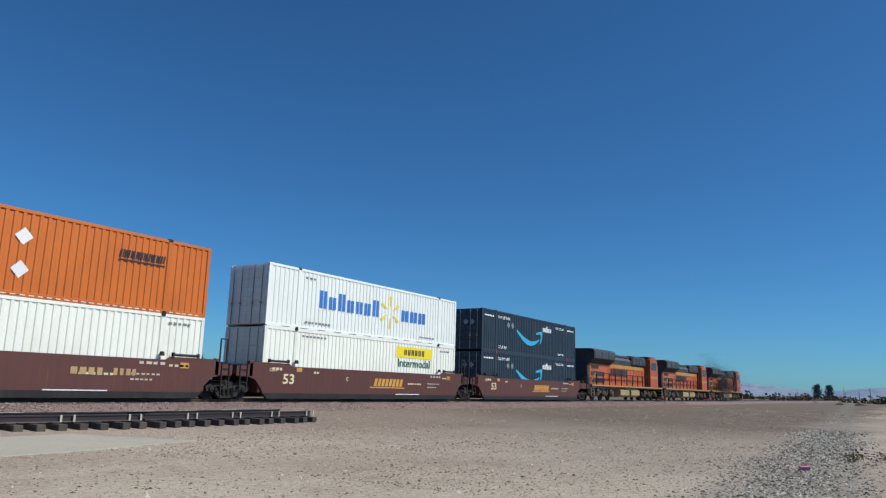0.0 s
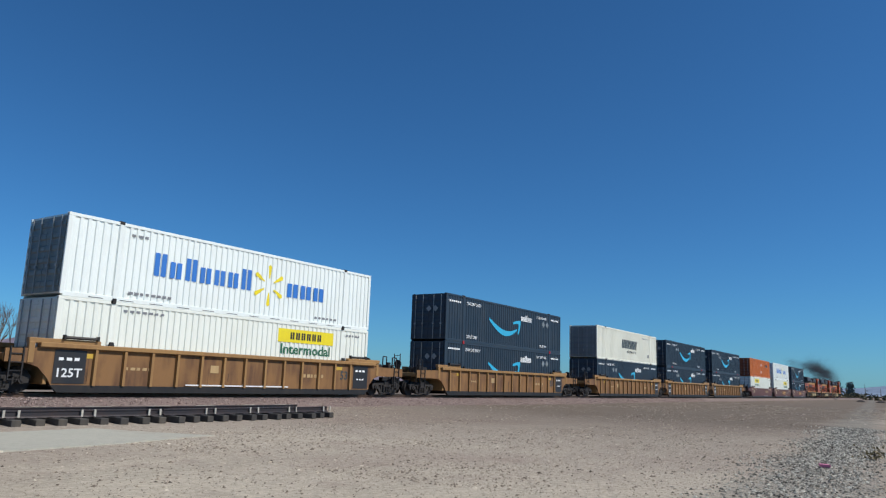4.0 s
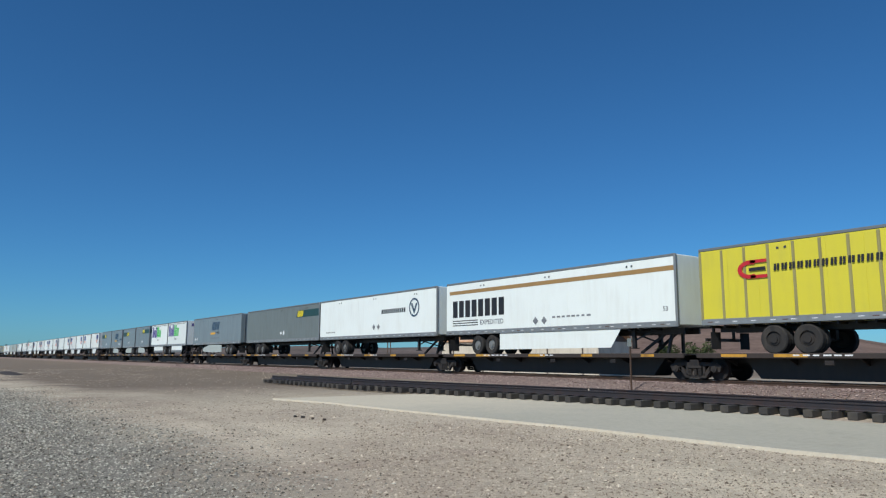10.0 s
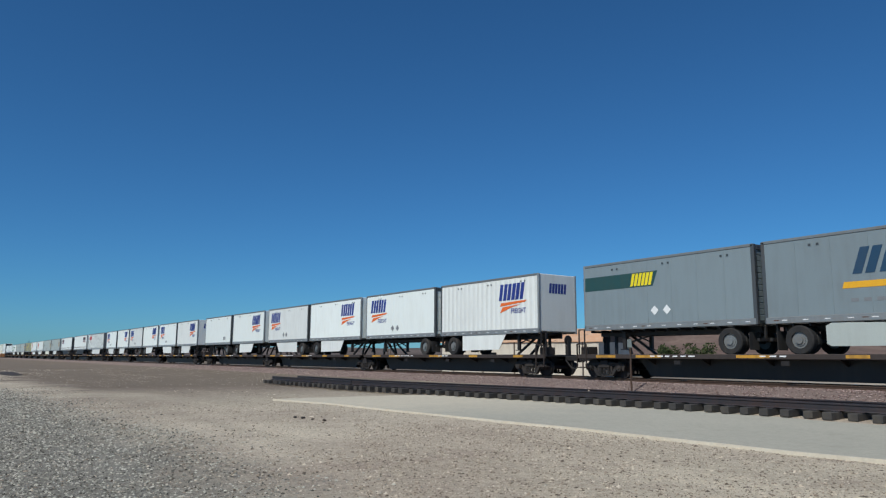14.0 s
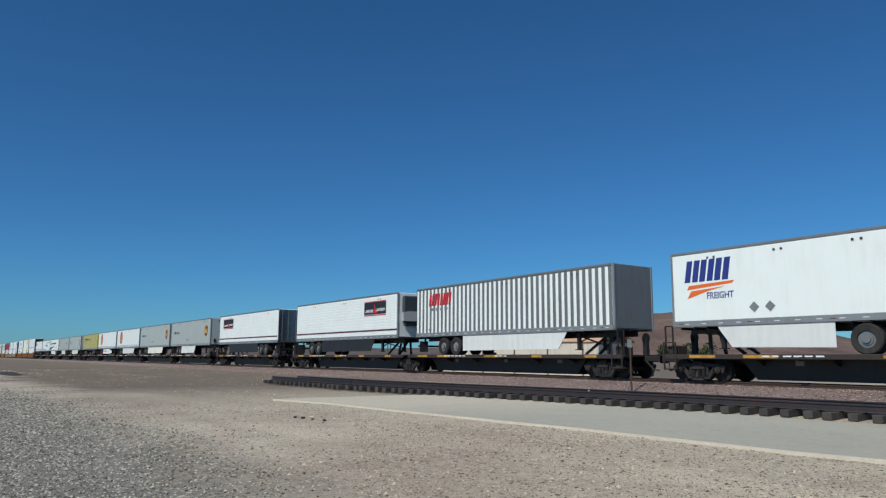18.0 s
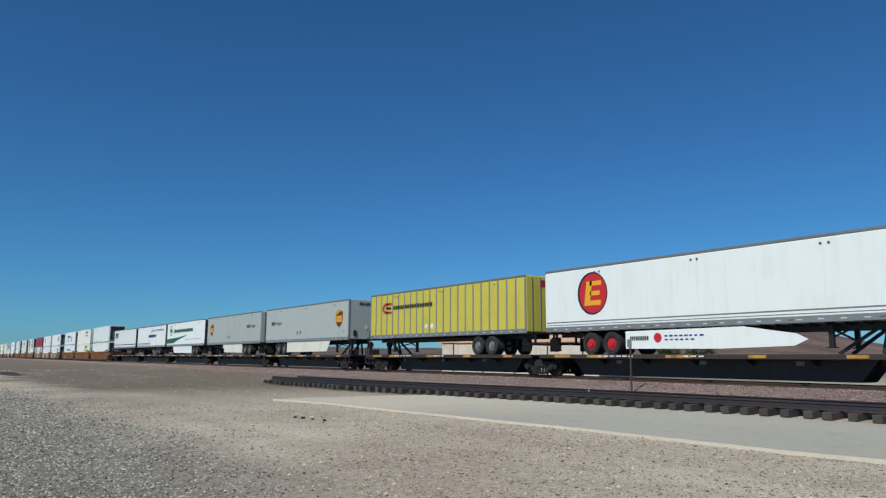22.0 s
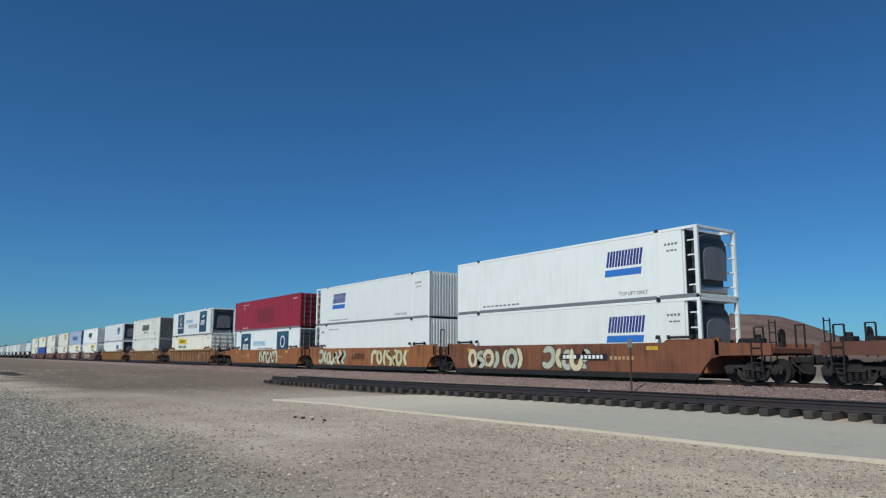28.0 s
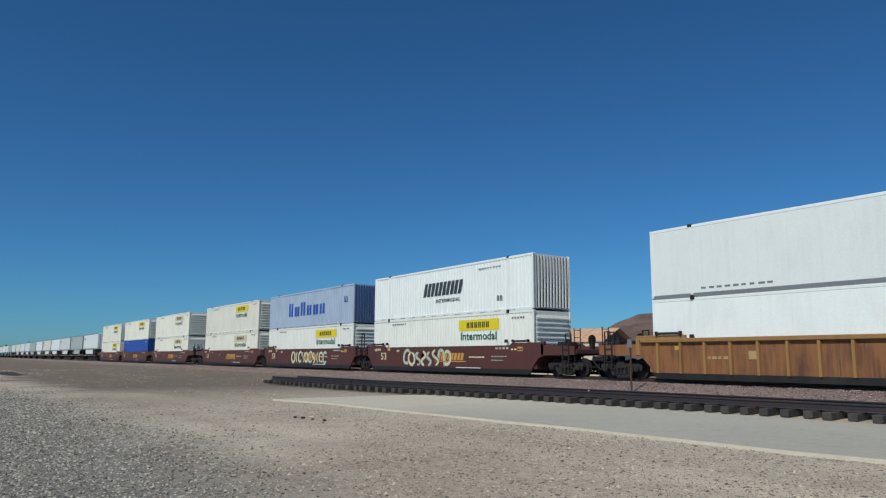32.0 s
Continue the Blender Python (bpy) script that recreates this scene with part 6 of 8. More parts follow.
for i, (u, kind, mat, pan, lab, le, ri, mk) in enumerate(WELLS):
    gl = (u - WELLS[i + 1][0] - CL) / 2 if i + 1 < len(WELLS) and le == "joint" else 1.65
    gr = (WELLS[i - 1][0] - u - CL) / 2 if i and ri == "joint" else 1.65
    # the two panels of a car's end units
    well_car(u, kind, mat, pan, lab, le, ri, mk, True, gl, gr, black_l=(-160 < u < 0 and le == "joint"), black_r=(-160 < u < 0))

PUP, BIG = 8.53, 16.15
TRAILERS = [  # place, length, paint, label, nose, side, marks, skirt, skirt kind, further words
    (-315.1, BIG, YELLOW, "yellow trailer with grey posts and a red mark", 1, "posts", m_yellow(0), None, "", {"post_mat": POSTGREY, "hub_mat": FRAMES}),
    (-332.35, BIG, WHITE, "white trailer with a tan stripe and black word", 1, "panels", m_tan_stripe, WHITE, "full", {}),
    (-349.5, BIG, WHITE, "plain white trailer with a dark ring mark", 1, "panels", m_ring, None, "", {}),
    (-365.9, BIG, DGREY, "dark grey trailer with a green band", 1, "panels", m_green_band(True, False), None, "", {}),
    (-383.8, BIG, GREY, "grey trailer with a large dark blue word", -1, "panels", m_blue_word(6.8, 1.25), LGREY, "leaf", {}),
    (-395.45, PUP, WHITE, "short white trailer with purple and green word", 1, "panels", m_two_colour, WHITE, "square", {}),
    (-404.2, PUP, WHITE, "short white trailer with purple and green word", -1, "panels", m_two_colour, WHITE, "square", {}),
    (-414.2, PUP, GREY, "short grey trailer with a dark green band", 1, "panels", m_green_band(True, True), LGREY, "round", {}),
    (-423.2, PUP, GREY, "short grey trailer with a dark green band", -1, "panels", m_green_band(False, True), LGREY, "round", {}),
    (-432.9, PUP, GREY, "short grey trailer with a large dark blue word", 1, "panels", m_blue_word(3.1, 1.0), LGREY, "round", {}),
    (-441.8, PUP, GREY, "short grey trailer with a dark green band", -1, "panels", m_green_band(False, True), None, "", {})]
for i, u in enumerate((-453.4, -462.6, -471.9, -480.9, -490.5, -499.7, -511.4, -520.5, -529.9, -539.0, -548.4, -557.9)):
    TRAILERS.append((u, PUP, WHITE if i % 3 else GREYWHITE, "short white freight trailer with a navy word and orange lines" if i != 5 else "plain short white freight trailer", 1 if i % 2 == 0 else -1, "ribs" if i in (0, 4, 6, 8, 10) else "panels",
                     m_orange_sweep(1 if i % 2 == 0 else -1, i == 5), GREYWHITE if i % 4 != 1 else None, "full" if i % 2 else "short", {}))
TRAILERS += [
    # grey box_mat under white skin: shade on the end put into its colour
    (-577.1, BIG, WHITE, "plain white trailer with a red word", 1, "ribs", m_red_word, GREYWHITE, "full", {"box_mat": MIDRAIL}),
    (-595.5, BIG, WHITE, "white fluted refrigerated trailer with a black sign panel", 1, "planks", m_sail(11.65), D_BLACK, "full", {"reefer": True}),
    (-615.75, BIG, WHITE, "white fluted refrigerated trailer with a black sign panel", -1, "planks", m_sail(1.3), D_BLACK, "full", {"reefer": True}),
    (-635.1, BIG, LGREY, "silver grey trailer with a brown shield", 1, "panels", m_brown_shield(14.0, 1.35), GREYWHITE, "short", {}),
    (-652.3, BIG, LGREY, "silver grey trailer with a brown shield", 1, "panels", m_brown_shield(14.0, 0.95), CREAM, "full", {}),
    (-669.5, BIG, WHITE, "white trailer with a red and gold oval", 1, "panels", m_oval(False), GREYWHITE, "full", {}),
    (-686.7, BIG, WHITE, "white trailer with a red and gold oval", 1, "panels", m_oval(True), WHITE, "leaf", {"hub_mat": D_RED}),
    (-704.3, BIG, paint("dull_yellow_paint", (206, 194, 74), 0.5, dirt=0.25, dirt_rgb=(150, 136, 80)), "yellow trailer with grey posts and a red mark", -1, "posts", m_yellow(1), None, "", {"post_mat": GALV}),
    (-723.7, BIG, LGREY, "silver grey trailer with a brown shield", 1, "panels", m_brown_shield(14.05, 1.25), CREAM, "full", {}),
    (-741.3, BIG, LGREY, "silver grey trailer with a brown shield", -1, "panels", m_brown_shield(0.98, 12.45), CREAM, "short", {}),
    (-758.6, BIG, WHITE, "white fluted trailer with dark green words and sweep", -1, "planks", m_green_sweep, WHITE, "full", {"reefer": True}),
    # box_mat greys the white rear doors to carry their shade
    (-775.7, BIG, WHITE, "white trailer with navy lines and word", -1, "panels", m_navy_lines, None, "", {"box_mat": SHADEGREY, "hub_mat": ALU}),
    (-793.3, BIG, WHITE, "white trailer with a dark navy sign panel", -1, "planks", m_sail(0.8, 2.4), None, "", {"reefer": True})]
# the far tail, only seen from a long way off
tail = [(WHITE, "plain white trailer"), (LGREY, "plain silver grey trailer"), (GREYWHITE, "plain grey-white trailer"), (WHITE, "plain white trailer"), (CREAM, "plain cream trailer")]
for i in range(26):
    mt, lb = tail[i % 5]
    TRAILERS.append((-1130.4 - i * 17.45 - (i // 5) * 2.0, BIG, mt, lb + " on a flat car", 1 if i % 3 else -1, "panels", m_plain if i < 10 else None, mt if i < 10 else None, "full", {"full": i < 4}))
for u, L, mt, lb, nose, side, mk, sk, skk, more in TRAILERS:
    trailer(u, L, mt, lb, nose, side, mk, sk, skk or "full", **more)


def flats():
    """Flat cars under the trailers: one for each long trailer or pair of short ones."""
    groups, i = [], 0
    while i < len(TRAILERS):
        if TRAILERS[i][1] < 10 and i + 1 < len(TRAILERS):
            groups.append(TRAILERS[i:i + 2])
            i += 2
        else:
            groups.append(TRAILERS[i:i + 1])
            i += 1
    lo = [g[-1][0] for g in groups]
    hi = [g[0][0] + g[0][1] for g in groups]
    for i, g in enumerate(groups):
        far = g[0][0] < -1190
        gap_r = lo[i - 1] - hi[i] if i else 9
        gap_l = lo[i] - hi[i + 1] if i + 1 < len(groups) else 9
        right = "end" if gap_r > 2.6 or gap_r < 0 else "joint"
        left = "end" if gap_l > 2.6 else "joint"
        x1 = hi[i] + (gap_r / 2 if right == "joint" else 0.75)
        x0 = lo[i] - (gap_l / 2 if left == "joint" else 0.75)
        hitch = [(t[0] + (t[1] - 1.0 if t[4] > 0 else 1.0), t[4]) for t in g]
        flat_car(x0, x1, left, right, hitch, "low black steel flat car carrying highway trailers, yellow edge stripe", not far)


flats()


# ---------- locomotives ----------
LOCO_ROOF = paint("dusty_black_roof", (46, 48, 52), 0.7, dirt=0.5, dirt_rgb=(84, 82, 80))
LOCO_SLATE = paint("dusty_slate_panel", (70, 80, 92), 0.6, dirt=0.4, dirt_rgb=(96, 96, 96))
LOCO_TRUCK = paint("dusty_truck_frame", (88, 78, 66), 0.8, dirt=0.7, dirt_rgb=(44, 38, 34))
LOCO_RED = paint("locomotive_red_orange", (178, 78, 42), 0.4, dirt=0.3, dirt_rgb=(110, 60, 44))
CREAMTANK = paint("cream_fuel_tank", (160, 144, 106), 0.6, dirt=0.5, dirt_rgb=(110, 94, 70))


def loco_meshes():
    shared("loco_frame", lambda: Shape().cbox(0.3, 22.0, -1.5, 1.5, 1.15, 1.42, 0.03).cbox(0.0, 0.35, -1.4, 1.4, 0.5, 1.42, 0.04).cbox(21.95, 22.3, -1.4, 1.4, 0.3, 1.42, 0.04))
    shared("long_hood", lambda: Shape().prism([(-0.95, 1.42), (-0.95, 3.9), (-0.7, 4.2), (0.7, 4.2), (0.95, 3.9), (0.95, 1.42)], 0, 1.2, 17.2))
    shared("hood_top", lambda: Shape().prism([(-0.97, 3.42), (-0.97, 3.9), (-0.71, 4.215), (0.71, 4.215), (0.97, 3.9), (0.97, 3.42)], 0, 5.4, 17.21))
    shared("radiator_wing", lambda: Shape().prism([(-0.96, 3.3), (-1.52, 3.75), (-1.52, 4.42), (-1.3, 4.62), (1.3, 4.62), (1.52, 4.42), (1.52, 3.75), (0.96, 3.3)], 0, 0.9, 6.4))
    shared("radiator_screen", lambda: multi(Shape(), lambda s: (s.box(0.0, 1.5, -1.54, -1.515, 3.8, 4.38), [s.box(0.0, 1.5, -1.56, -1.535, 3.84 + k * 0.09, 3.87 + k * 0.09) for k in range(6)])))
    shared("rear_hood", lambda: Shape().cbox(0.75, 1.25, -0.93, 0.93, 1.42, 3.3, 0.06))
    shared("dynamic_brake", lambda: Shape().cbox(12.6, 17.0, -1.15, 1.15, 3.5, 4.5, 0.12))
    shared("brake_grille", lambda: multi(Shape(), lambda s: [s.box(0.0, 0.9, -1.18, -1.14, 3.7 + k * 0.1, 3.76 + k * 0.1) for k in range(6)]))
    shared("roof_panel", lambda: Shape().prism([(-0.99, 3.86), (-0.72, 4.19), (-0.7, 4.23), (-1.0, 3.88)], 0, 0.0, 1.5))
    shared("engine_top", lambda: Shape().cbox(6.4, 12.6, -0.8, 0.8, 4.15, 4.42, 0.08))
    shared("exhaust_stack", lambda: Shape().cyl((9.6, 0.0), 0.4, 2, 4.38, 4.72, 16, 0.32))
    shared("loco_cab", lambda: Shape().prism([(17.5, 1.42), (17.5, 4.35), (17.8, 4.55), (19.6, 4.55), (20.0, 4.3), (20.25, 3.3), (20.25, 1.42)], 1, -1.5, 1.5))
    shared("cab_recess", lambda: Shape().box(17.15, 17.55, -1.1, 1.1, 1.42, 4.2))
    shared("loco_nose", lambda: Shape().prism([(20.2, 1.42), (20.2, 3.2), (21.1, 2.95), (21.5, 2.6), (21.5, 1.42)], 1, -1.1, 1.1))
    shared("cab_pane", lambda: Shape().cbox(0, 0.8, -1.52, -1.49, 3.25, 4.05, 0.01))
    shared("cab_pane_frame", lambda: Shape().box(-0.05, 0.0, -1.53, -1.49, 3.2, 4.1).box(0.8, 0.85, -1.53, -1.49, 3.2, 4.1).box(-0.05, 0.85, -1.53, -1.49, 4.05, 4.1).box(-0.05, 0.85, -1.53, -1.49, 3.2, 3.25))
    shared("loco_tank", lambda: Shape().prism([(-1.45, 0.95), (-1.45, 0.5), (-1.1, 0.3), (1.1, 0.3), (1.45, 0.5), (1.45, 0.95), (1.2, 1.12), (-1.2, 1.12)], 0, 0.0, 2.6))
    shared("loco_reservoir", lambda: Shape().cyl((-1.28, 1.0), 0.17, 0, 0.0, 2.9, 12))
    shared("hood_door", lambda: Shape().cbox(0, 0.62, -0.985, -0.94, 1.7, 3.0, 0.012).box(0.5, 0.54, -1.0, -0.98, 2.2, 2.5))
    shared("handrail_post", lambda: Shape().bar((0, -1.46, 1.4), (0, -1.46, 2.48), 0.075))
    shared("handrail", lambda: Shape().bar((1.4, -1.46, 2.45), (17.0, -1.46, 2.45), 0.07).bar((1.4, -1.46, 1.95), (17.0, -1.46, 1.95), 0.03))
    shared("corner_rail", lambda: Shape().bar((1.4, -1.46, 2.45), (0.35, -1.42, 1.75), 0.07).bar((0.35, -1.42, 1.75), (0.35, -1.42, 0.4), 0.07).bar((0.85, -1.48, 2.1), (0.85, -1.48, 0.4), 0.06))
    shared("step_tread", lambda: Shape().box(0.36, 0.86, -1.5, -1.1, 0, 0.05))

    def frame3():
        s = Shape()
        s.prism([(-2.6, 0.78), (-2.4, 1.0), (2.4, 1.0), (2.6, 0.78), (2.5, 0.5), (2.1, 0.5), (1.6, 0.66), (0.5, 0.66), (0.2, 0.5), (-0.2, 0.5), (-0.5, 0.66), (-1.6, 0.66), (-2.1, 0.5), (-2.5, 0.5)], 1, -0.09, 0.09)
        for x in (-2.0, 0.0, 2.0):
            s.cbox(x - 0.24, x + 0.24, -0.22, 0.1, 0.34, 0.72, 0.03)
            s.cyl((x, 0.53), 0.13, 1, -0.28, -0.2, 12)
        for x in (-1.45, -0.55, 0.55, 1.45):
            s.cyl((x, -0.12), 0.11, 2, 0.52, 0.98, 10)
        for x in (-2.35, 1.0):
            s.cyl((-0.2, 0.86), 0.13, 0, x, x + 0.5, 10)
        return s
    shared("loco_truck_frame", frame3)
    shared("loco_wheelset", lambda: Shape().cyl((0, 0.53), 0.53, 1, -0.83, -0.69, 24).cyl((0, 0.53), 0.53, 1, 0.69, 0.83, 24).cyl((0, 0.53), 0.1, 1, -1.0, 1.0, 10))
    shared("loco_bolster", lambda: Shape().box(-1.2, 1.2, -1.0, 1.0, 0.65, 1.1))
    shared("snow_plough", lambda: Shape().prism([(22.3, 0.95), (22.3, 0.3), (22.75, 0.12), (22.6, 0.3)], 1, -1.4, 1.4))


loco_meshes()


def locomotive(u):
    root = rolling("locomotive", u, "orange and black diesel freight locomotive with yellow stripes", "locomotive", "locomotives at the head")
    g = lambda k: shared(k, None)
    part("frame", g("loco_frame"), BLACK, root)
    part("long_hood", g("long_hood"), LOCO, root, "orange engine hood")
    # rear end face black where the hood is orange: shade painted in
    part("rear_hood", g("rear_hood"), LOCO_ROOF, root, "rear hood end in black, its shade put into the colour")
    part("hood_top", g("hood_top"), LOCO_ROOF, root, "black upper hood")
    wing = part("radiator_wing", g("radiator_wing"), LOCO_ROOF, root, "black flared radiator section")
    for k in range(3):
        part("radiator_screen", g("radiator_screen"), LOCO_SLATE, wing, "dusty slate screen", at=(1.15 + k * 1.75, 0, 0))
    brake = part("dynamic_brake", g("dynamic_brake"), LOCO_ROOF, root)
    for k in range(4):
        part("brake_grille", g("brake_grille"), LOCO_SLATE, brake, at=(12.8 + k * 1.04, 0, 0))
    for k in range(4):
        part("roof_panel", g("roof_panel"), LOCO_SLATE, root, "dusty slate roof panel", at=(6.5 + k * 1.55, 0, 0))
    deck = part("exhaust_deck", g("engine_top"), LOCO_ROOF, root)
    part("exhaust_stack", g("exhaust_stack"), BLACK, deck)
    cab = part("cab", g("loco_cab"), LOCO_RED, root, "red-orange cab")
    # solid black block stands in for the darkness of the recess
    part("cab_recess", g("cab_recess"), BLACK, root, "black block in place of a dark recess behind the cab")
    part("cab_roof", Shape().cbox(17.4, 19.7, -1.35, 1.35, 4.5, 4.66, 0.05), LOCO_ROOF, root)
    part("nose", g("loco_nose"), LOCO, root)
    for x in (17.85, 18.85):
        for turn in (0, 180):
            at = Matrix.Translation((x, 0, 0)) if not turn else pose(x + 0.8, 0, 0, 0, 0, 180)
            part("cab_window", g("cab_pane"), GLASS, cab, "dark cab window", at=at)
            part("window_frame", g("cab_pane_frame"), HUB, cab, "bright window frame", at=at)
    part("cab_stripe", Shape().box(17.5, 20.2, -1.512, -1.49, 2.3, 2.55), LOCOY, cab, "yellow cab stripe")
    for x in (8.0, 11.2):
        part("fuel_tank", g("loco_tank"), CREAMTANK, root, "cream fuel tank half", at=(x, 0, 0))
    part("air_reservoir", g("loco_reservoir"), LOCO_TRUCK, root, "dusty air reservoir", at=(9.4, 0, 0.12))
    for i in range(12):
        part("hood_door", g("hood_door"), LOCO, root, at=(5.9 + i * 0.93, 0, 0))
    for k, z in ((0, 1.6), (1, 2.2)):
        part("rear_grille", Shape().box(1.5, 4.9, -0.975, -0.945, z, z + 0.42), LOCO_ROOF if k else BLACK, root, "dark intake grille")
    rail = part("handrail", g("handrail"), BLACK, root, "black handrail")
    for i in range(10):
        part("handrail_post", g("handrail_post"), BLACK, rail, at=(1.6 + i * 1.66, 0, 0))
    part("corner_rail", g("corner_rail"), D_TAN, root, "pale corner handrail")
    for x in (0.0, 20.9):
        for z in (0.35, 0.65, 0.95):
            part("step", g("step_tread"), HUB, root, "worn step tread", at=(x, 0, z))
    part("yellow_stripe", Shape().box(0.4, 21.9, -1.515, -1.495, 1.28, 1.4), LOCOY, root, "yellow frame stripe")
    decal("hood_stripe", [[(6.2, 3.06), (6.9, 3.42), (16.4, 3.42), (16.4, 3.06)]], LOCOY, root, -0.99, "yellow hood stripe", 0.02)
    decal("wordmark", strokes(6.4, 11.4, 2.3, 2.98, 4, 0.2, (), 0.85, 3), D_BLACK, root, -0.99, "black word drawn as bars", 0.02)
    decal("stencil_code", bars(1.6, 3.4, 2.85, 3.15, 4, 5), D_BLACK, root, -0.96, "", 0.02)
    for x in (4.2, 17.9):
        b = part("truck", g("loco_bolster"), STEEL, root, "three-axle truck", at=(x, 0, 0))
        for y in (-1.1, 1.1):
            part("side_frame", g("loco_truck_frame"), LOCO_TRUCK, b, "dusty brown truck frame", at=Matrix.Translation((0, y, 0)) @ (Matrix() if y < 0 else pose(0, 0, 0, 0, 0, 180)))
        for d in (-2.0, 0.0, 2.0):
            part("wheelset", g("loco_wheelset"), STEEL, b, at=(d, 0, 0))
    part("plough", g("snow_plough"), LOCO_RED, root, "red-orange snow plough")
    part("coupler", shared("coupler", None), STEEL, root, at=(0.1, 0, 0))
    return root


for k in range(3):
    locomotive(61.4 + k * 22.9)

# ---------- distance: hills, far ranges, sheds, trees, poles ----------
DRIFT = []


def polar(az, d, z=0.0):
    return (d * math.cos(radians(az)), d * math.sin(radians(az)), z)


def ridge(name, prof, d, depth, mat, label, rough=1.0, n=120, rows=10, foot=1.4):
    """A range of hills from a profile of (azimuth, elevation) at distance d, rising over depth metres."""
    prof = sorted(prof)
    az = np.linspace(prof[0][0], prof[-1][0], n)
    el = np.interp(az, [p[0] for p in prof], [p[1] for p in prof])
    v, f = [], []
    for i in range(n):
        top = 1.5 + d * math.tan(radians(el[i]))
        for j in range(rows + 4):
            t = min(j, rows) / rows
            back = max(0, j - rows) / 4
            dist = d - depth * (1 - t) + depth * 0.8 * back
            h = top * (t ** foot) * (1 - 0.5 * back)
            p = Vector(polar(az[i], dist))
            bump = noise.fractal(p * (6.0 / depth), 0.9, 2.1, 5) * rough * top * 0.16 * math.sin(math.pi * min(t, 0.95)) + noise.noise(p * (30.0 / depth)) * rough * top * 0.03
            v.append((p.x, p.y, max(-1, h + bump) - (1.0 if j == 0 else 0)))
    k = rows + 4
    f = [(i * k + j, (i + 1) * k + j, (i + 1) * k + j + 1, i * k + j + 1) for i in range(n - 1) for j in range(k - 1)]
    me = bpy.data.meshes.new(name)
    me.from_pydata(v, [], f)
    me.polygons.foreach_set("use_smooth", [True] * len(f))
    me.materials.append(mat)
    return tagged(new(name, me), label, "hill", kind="structure")


def rock_material(name, a, b, scale):
    m = bpy.data.materials.new(name)
    m.use_nodes = True
    n, link = m.node_tree.nodes, m.node_tree.links.new
    geo, t, t2, r, mx = n.new("ShaderNodeNewGeometry"), n.new("ShaderNodeTexNoise"), n.new("ShaderNodeTexNoise"), n.new("ShaderNodeValToRGB"), n.new("ShaderNodeMix")
    t.inputs["Scale"].default_value, t.inputs["Detail"].default_value = scale, 9
    t2.inputs["Scale"].default_value, t2.inputs["Detail"].default_value = scale * 12, 6
    link(geo.outputs["Position"], t.inputs["Vector"]), link(geo.outputs["Position"], t2.inputs["Vector"])
    r.color_ramp.elements[0].position, r.color_ramp.elements[1].position = 0.35, 0.65
    r.color_ramp.elements[0].color, r.color_ramp.elements[1].color = (*lin(*a), 1), (*lin(*b), 1)
    link(t.outputs[0], r.inputs[0])
    mx.data_type, mx.blend_type = "RGBA", "OVERLAY"
    mx.inputs[0].default_value = 0.5
    link(r.outputs[0], mx.inputs[6]), link(t2.outputs[0], mx.inputs[7])
    link(mx.outputs[2], n["Principled BSDF"].inputs["Base Color"])
    n["Principled BSDF"].inputs["Roughness"].default_value = 1.0
    n["Principled BSDF"].inputs["Specular IOR Level"].default_value = 0.05
    return m


HILL = rock_material("brown_hill_rock", (100, 84, 77), (124, 106, 96), 0.02)
LOWHILL = rock_material("dull_scrubby_rise", (92, 84, 80), (112, 102, 96), 0.01)
# distance haze over the two far ranges is put into their rock colours
RANGE = rock_material("far_range_hazed_rock", (122, 112, 124), (138, 126, 134), 0.003)
BLUEHILL = rock_material("farthest_range_hazed_rock", (122, 138, 158), (132, 146, 164), 0.002)
ridge("hill_1", [(141, 0.15), (138, 0.7), (136, 1.45), (135.2, 2.0), (134.6, 2.3), (133.9, 2.0), (133.0, 2.1), (131.5, 2.9), (130, 3.4), (127, 3.55), (124.5, 3.35), (122, 3.3), (120, 3.0), (118, 2.3), (116.5, 1.6), (113, 0.9), (109, 0.4), (106, 0.1)], 900, 420, HILL, "bare brown rocky desert hill", 0.6)
ridge("hill_range_4", [(138, 0.25), (141, 0.62), (146, 0.8), (150, 0.72), (155, 0.86), (160, 0.7), (166, 0.6), (171, 0.42), (176, 0.2)], 1500, 500, LOWHILL, "low dull brown scrubby rise on the plain", 0.5)
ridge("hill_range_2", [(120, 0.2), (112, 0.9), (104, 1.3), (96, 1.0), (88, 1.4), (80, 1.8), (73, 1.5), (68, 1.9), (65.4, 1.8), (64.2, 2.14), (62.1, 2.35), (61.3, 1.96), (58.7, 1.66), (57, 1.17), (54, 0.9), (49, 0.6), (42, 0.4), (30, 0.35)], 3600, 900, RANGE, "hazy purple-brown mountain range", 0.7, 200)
ridge("backdrop_range_3", [(40, 0.2), (26, 0.55), (18, 0.8), (12, 1.05), (10.5, 0.92), (8.4, 0.72), (6.3, 0.42), (4.4, 0.5), (2.5, 0.75), (0.5, 0.85), (-4, 0.7), (-12, 0.5), (-25, 0.2)], 4700, 500, BLUEHILL, "far mountain range with pale blue haze in its colour", 0.35, 200)

# long low house with a rusty sheet roof behind the line
WALLW = paint("white_stucco", (214, 206, 190), 0.8, dirt=0.3, grain=25, bump=0.004)
RUSTROOF = paint("rusty_sheet_roof", (204, 158, 122), 0.7, dirt=0.7, dirt_rgb=(206, 186, 160), streak=0.8)
DARKTRIM = paint("dark_gable_trim", (92, 82, 76), 0.8, dirt=0.3)


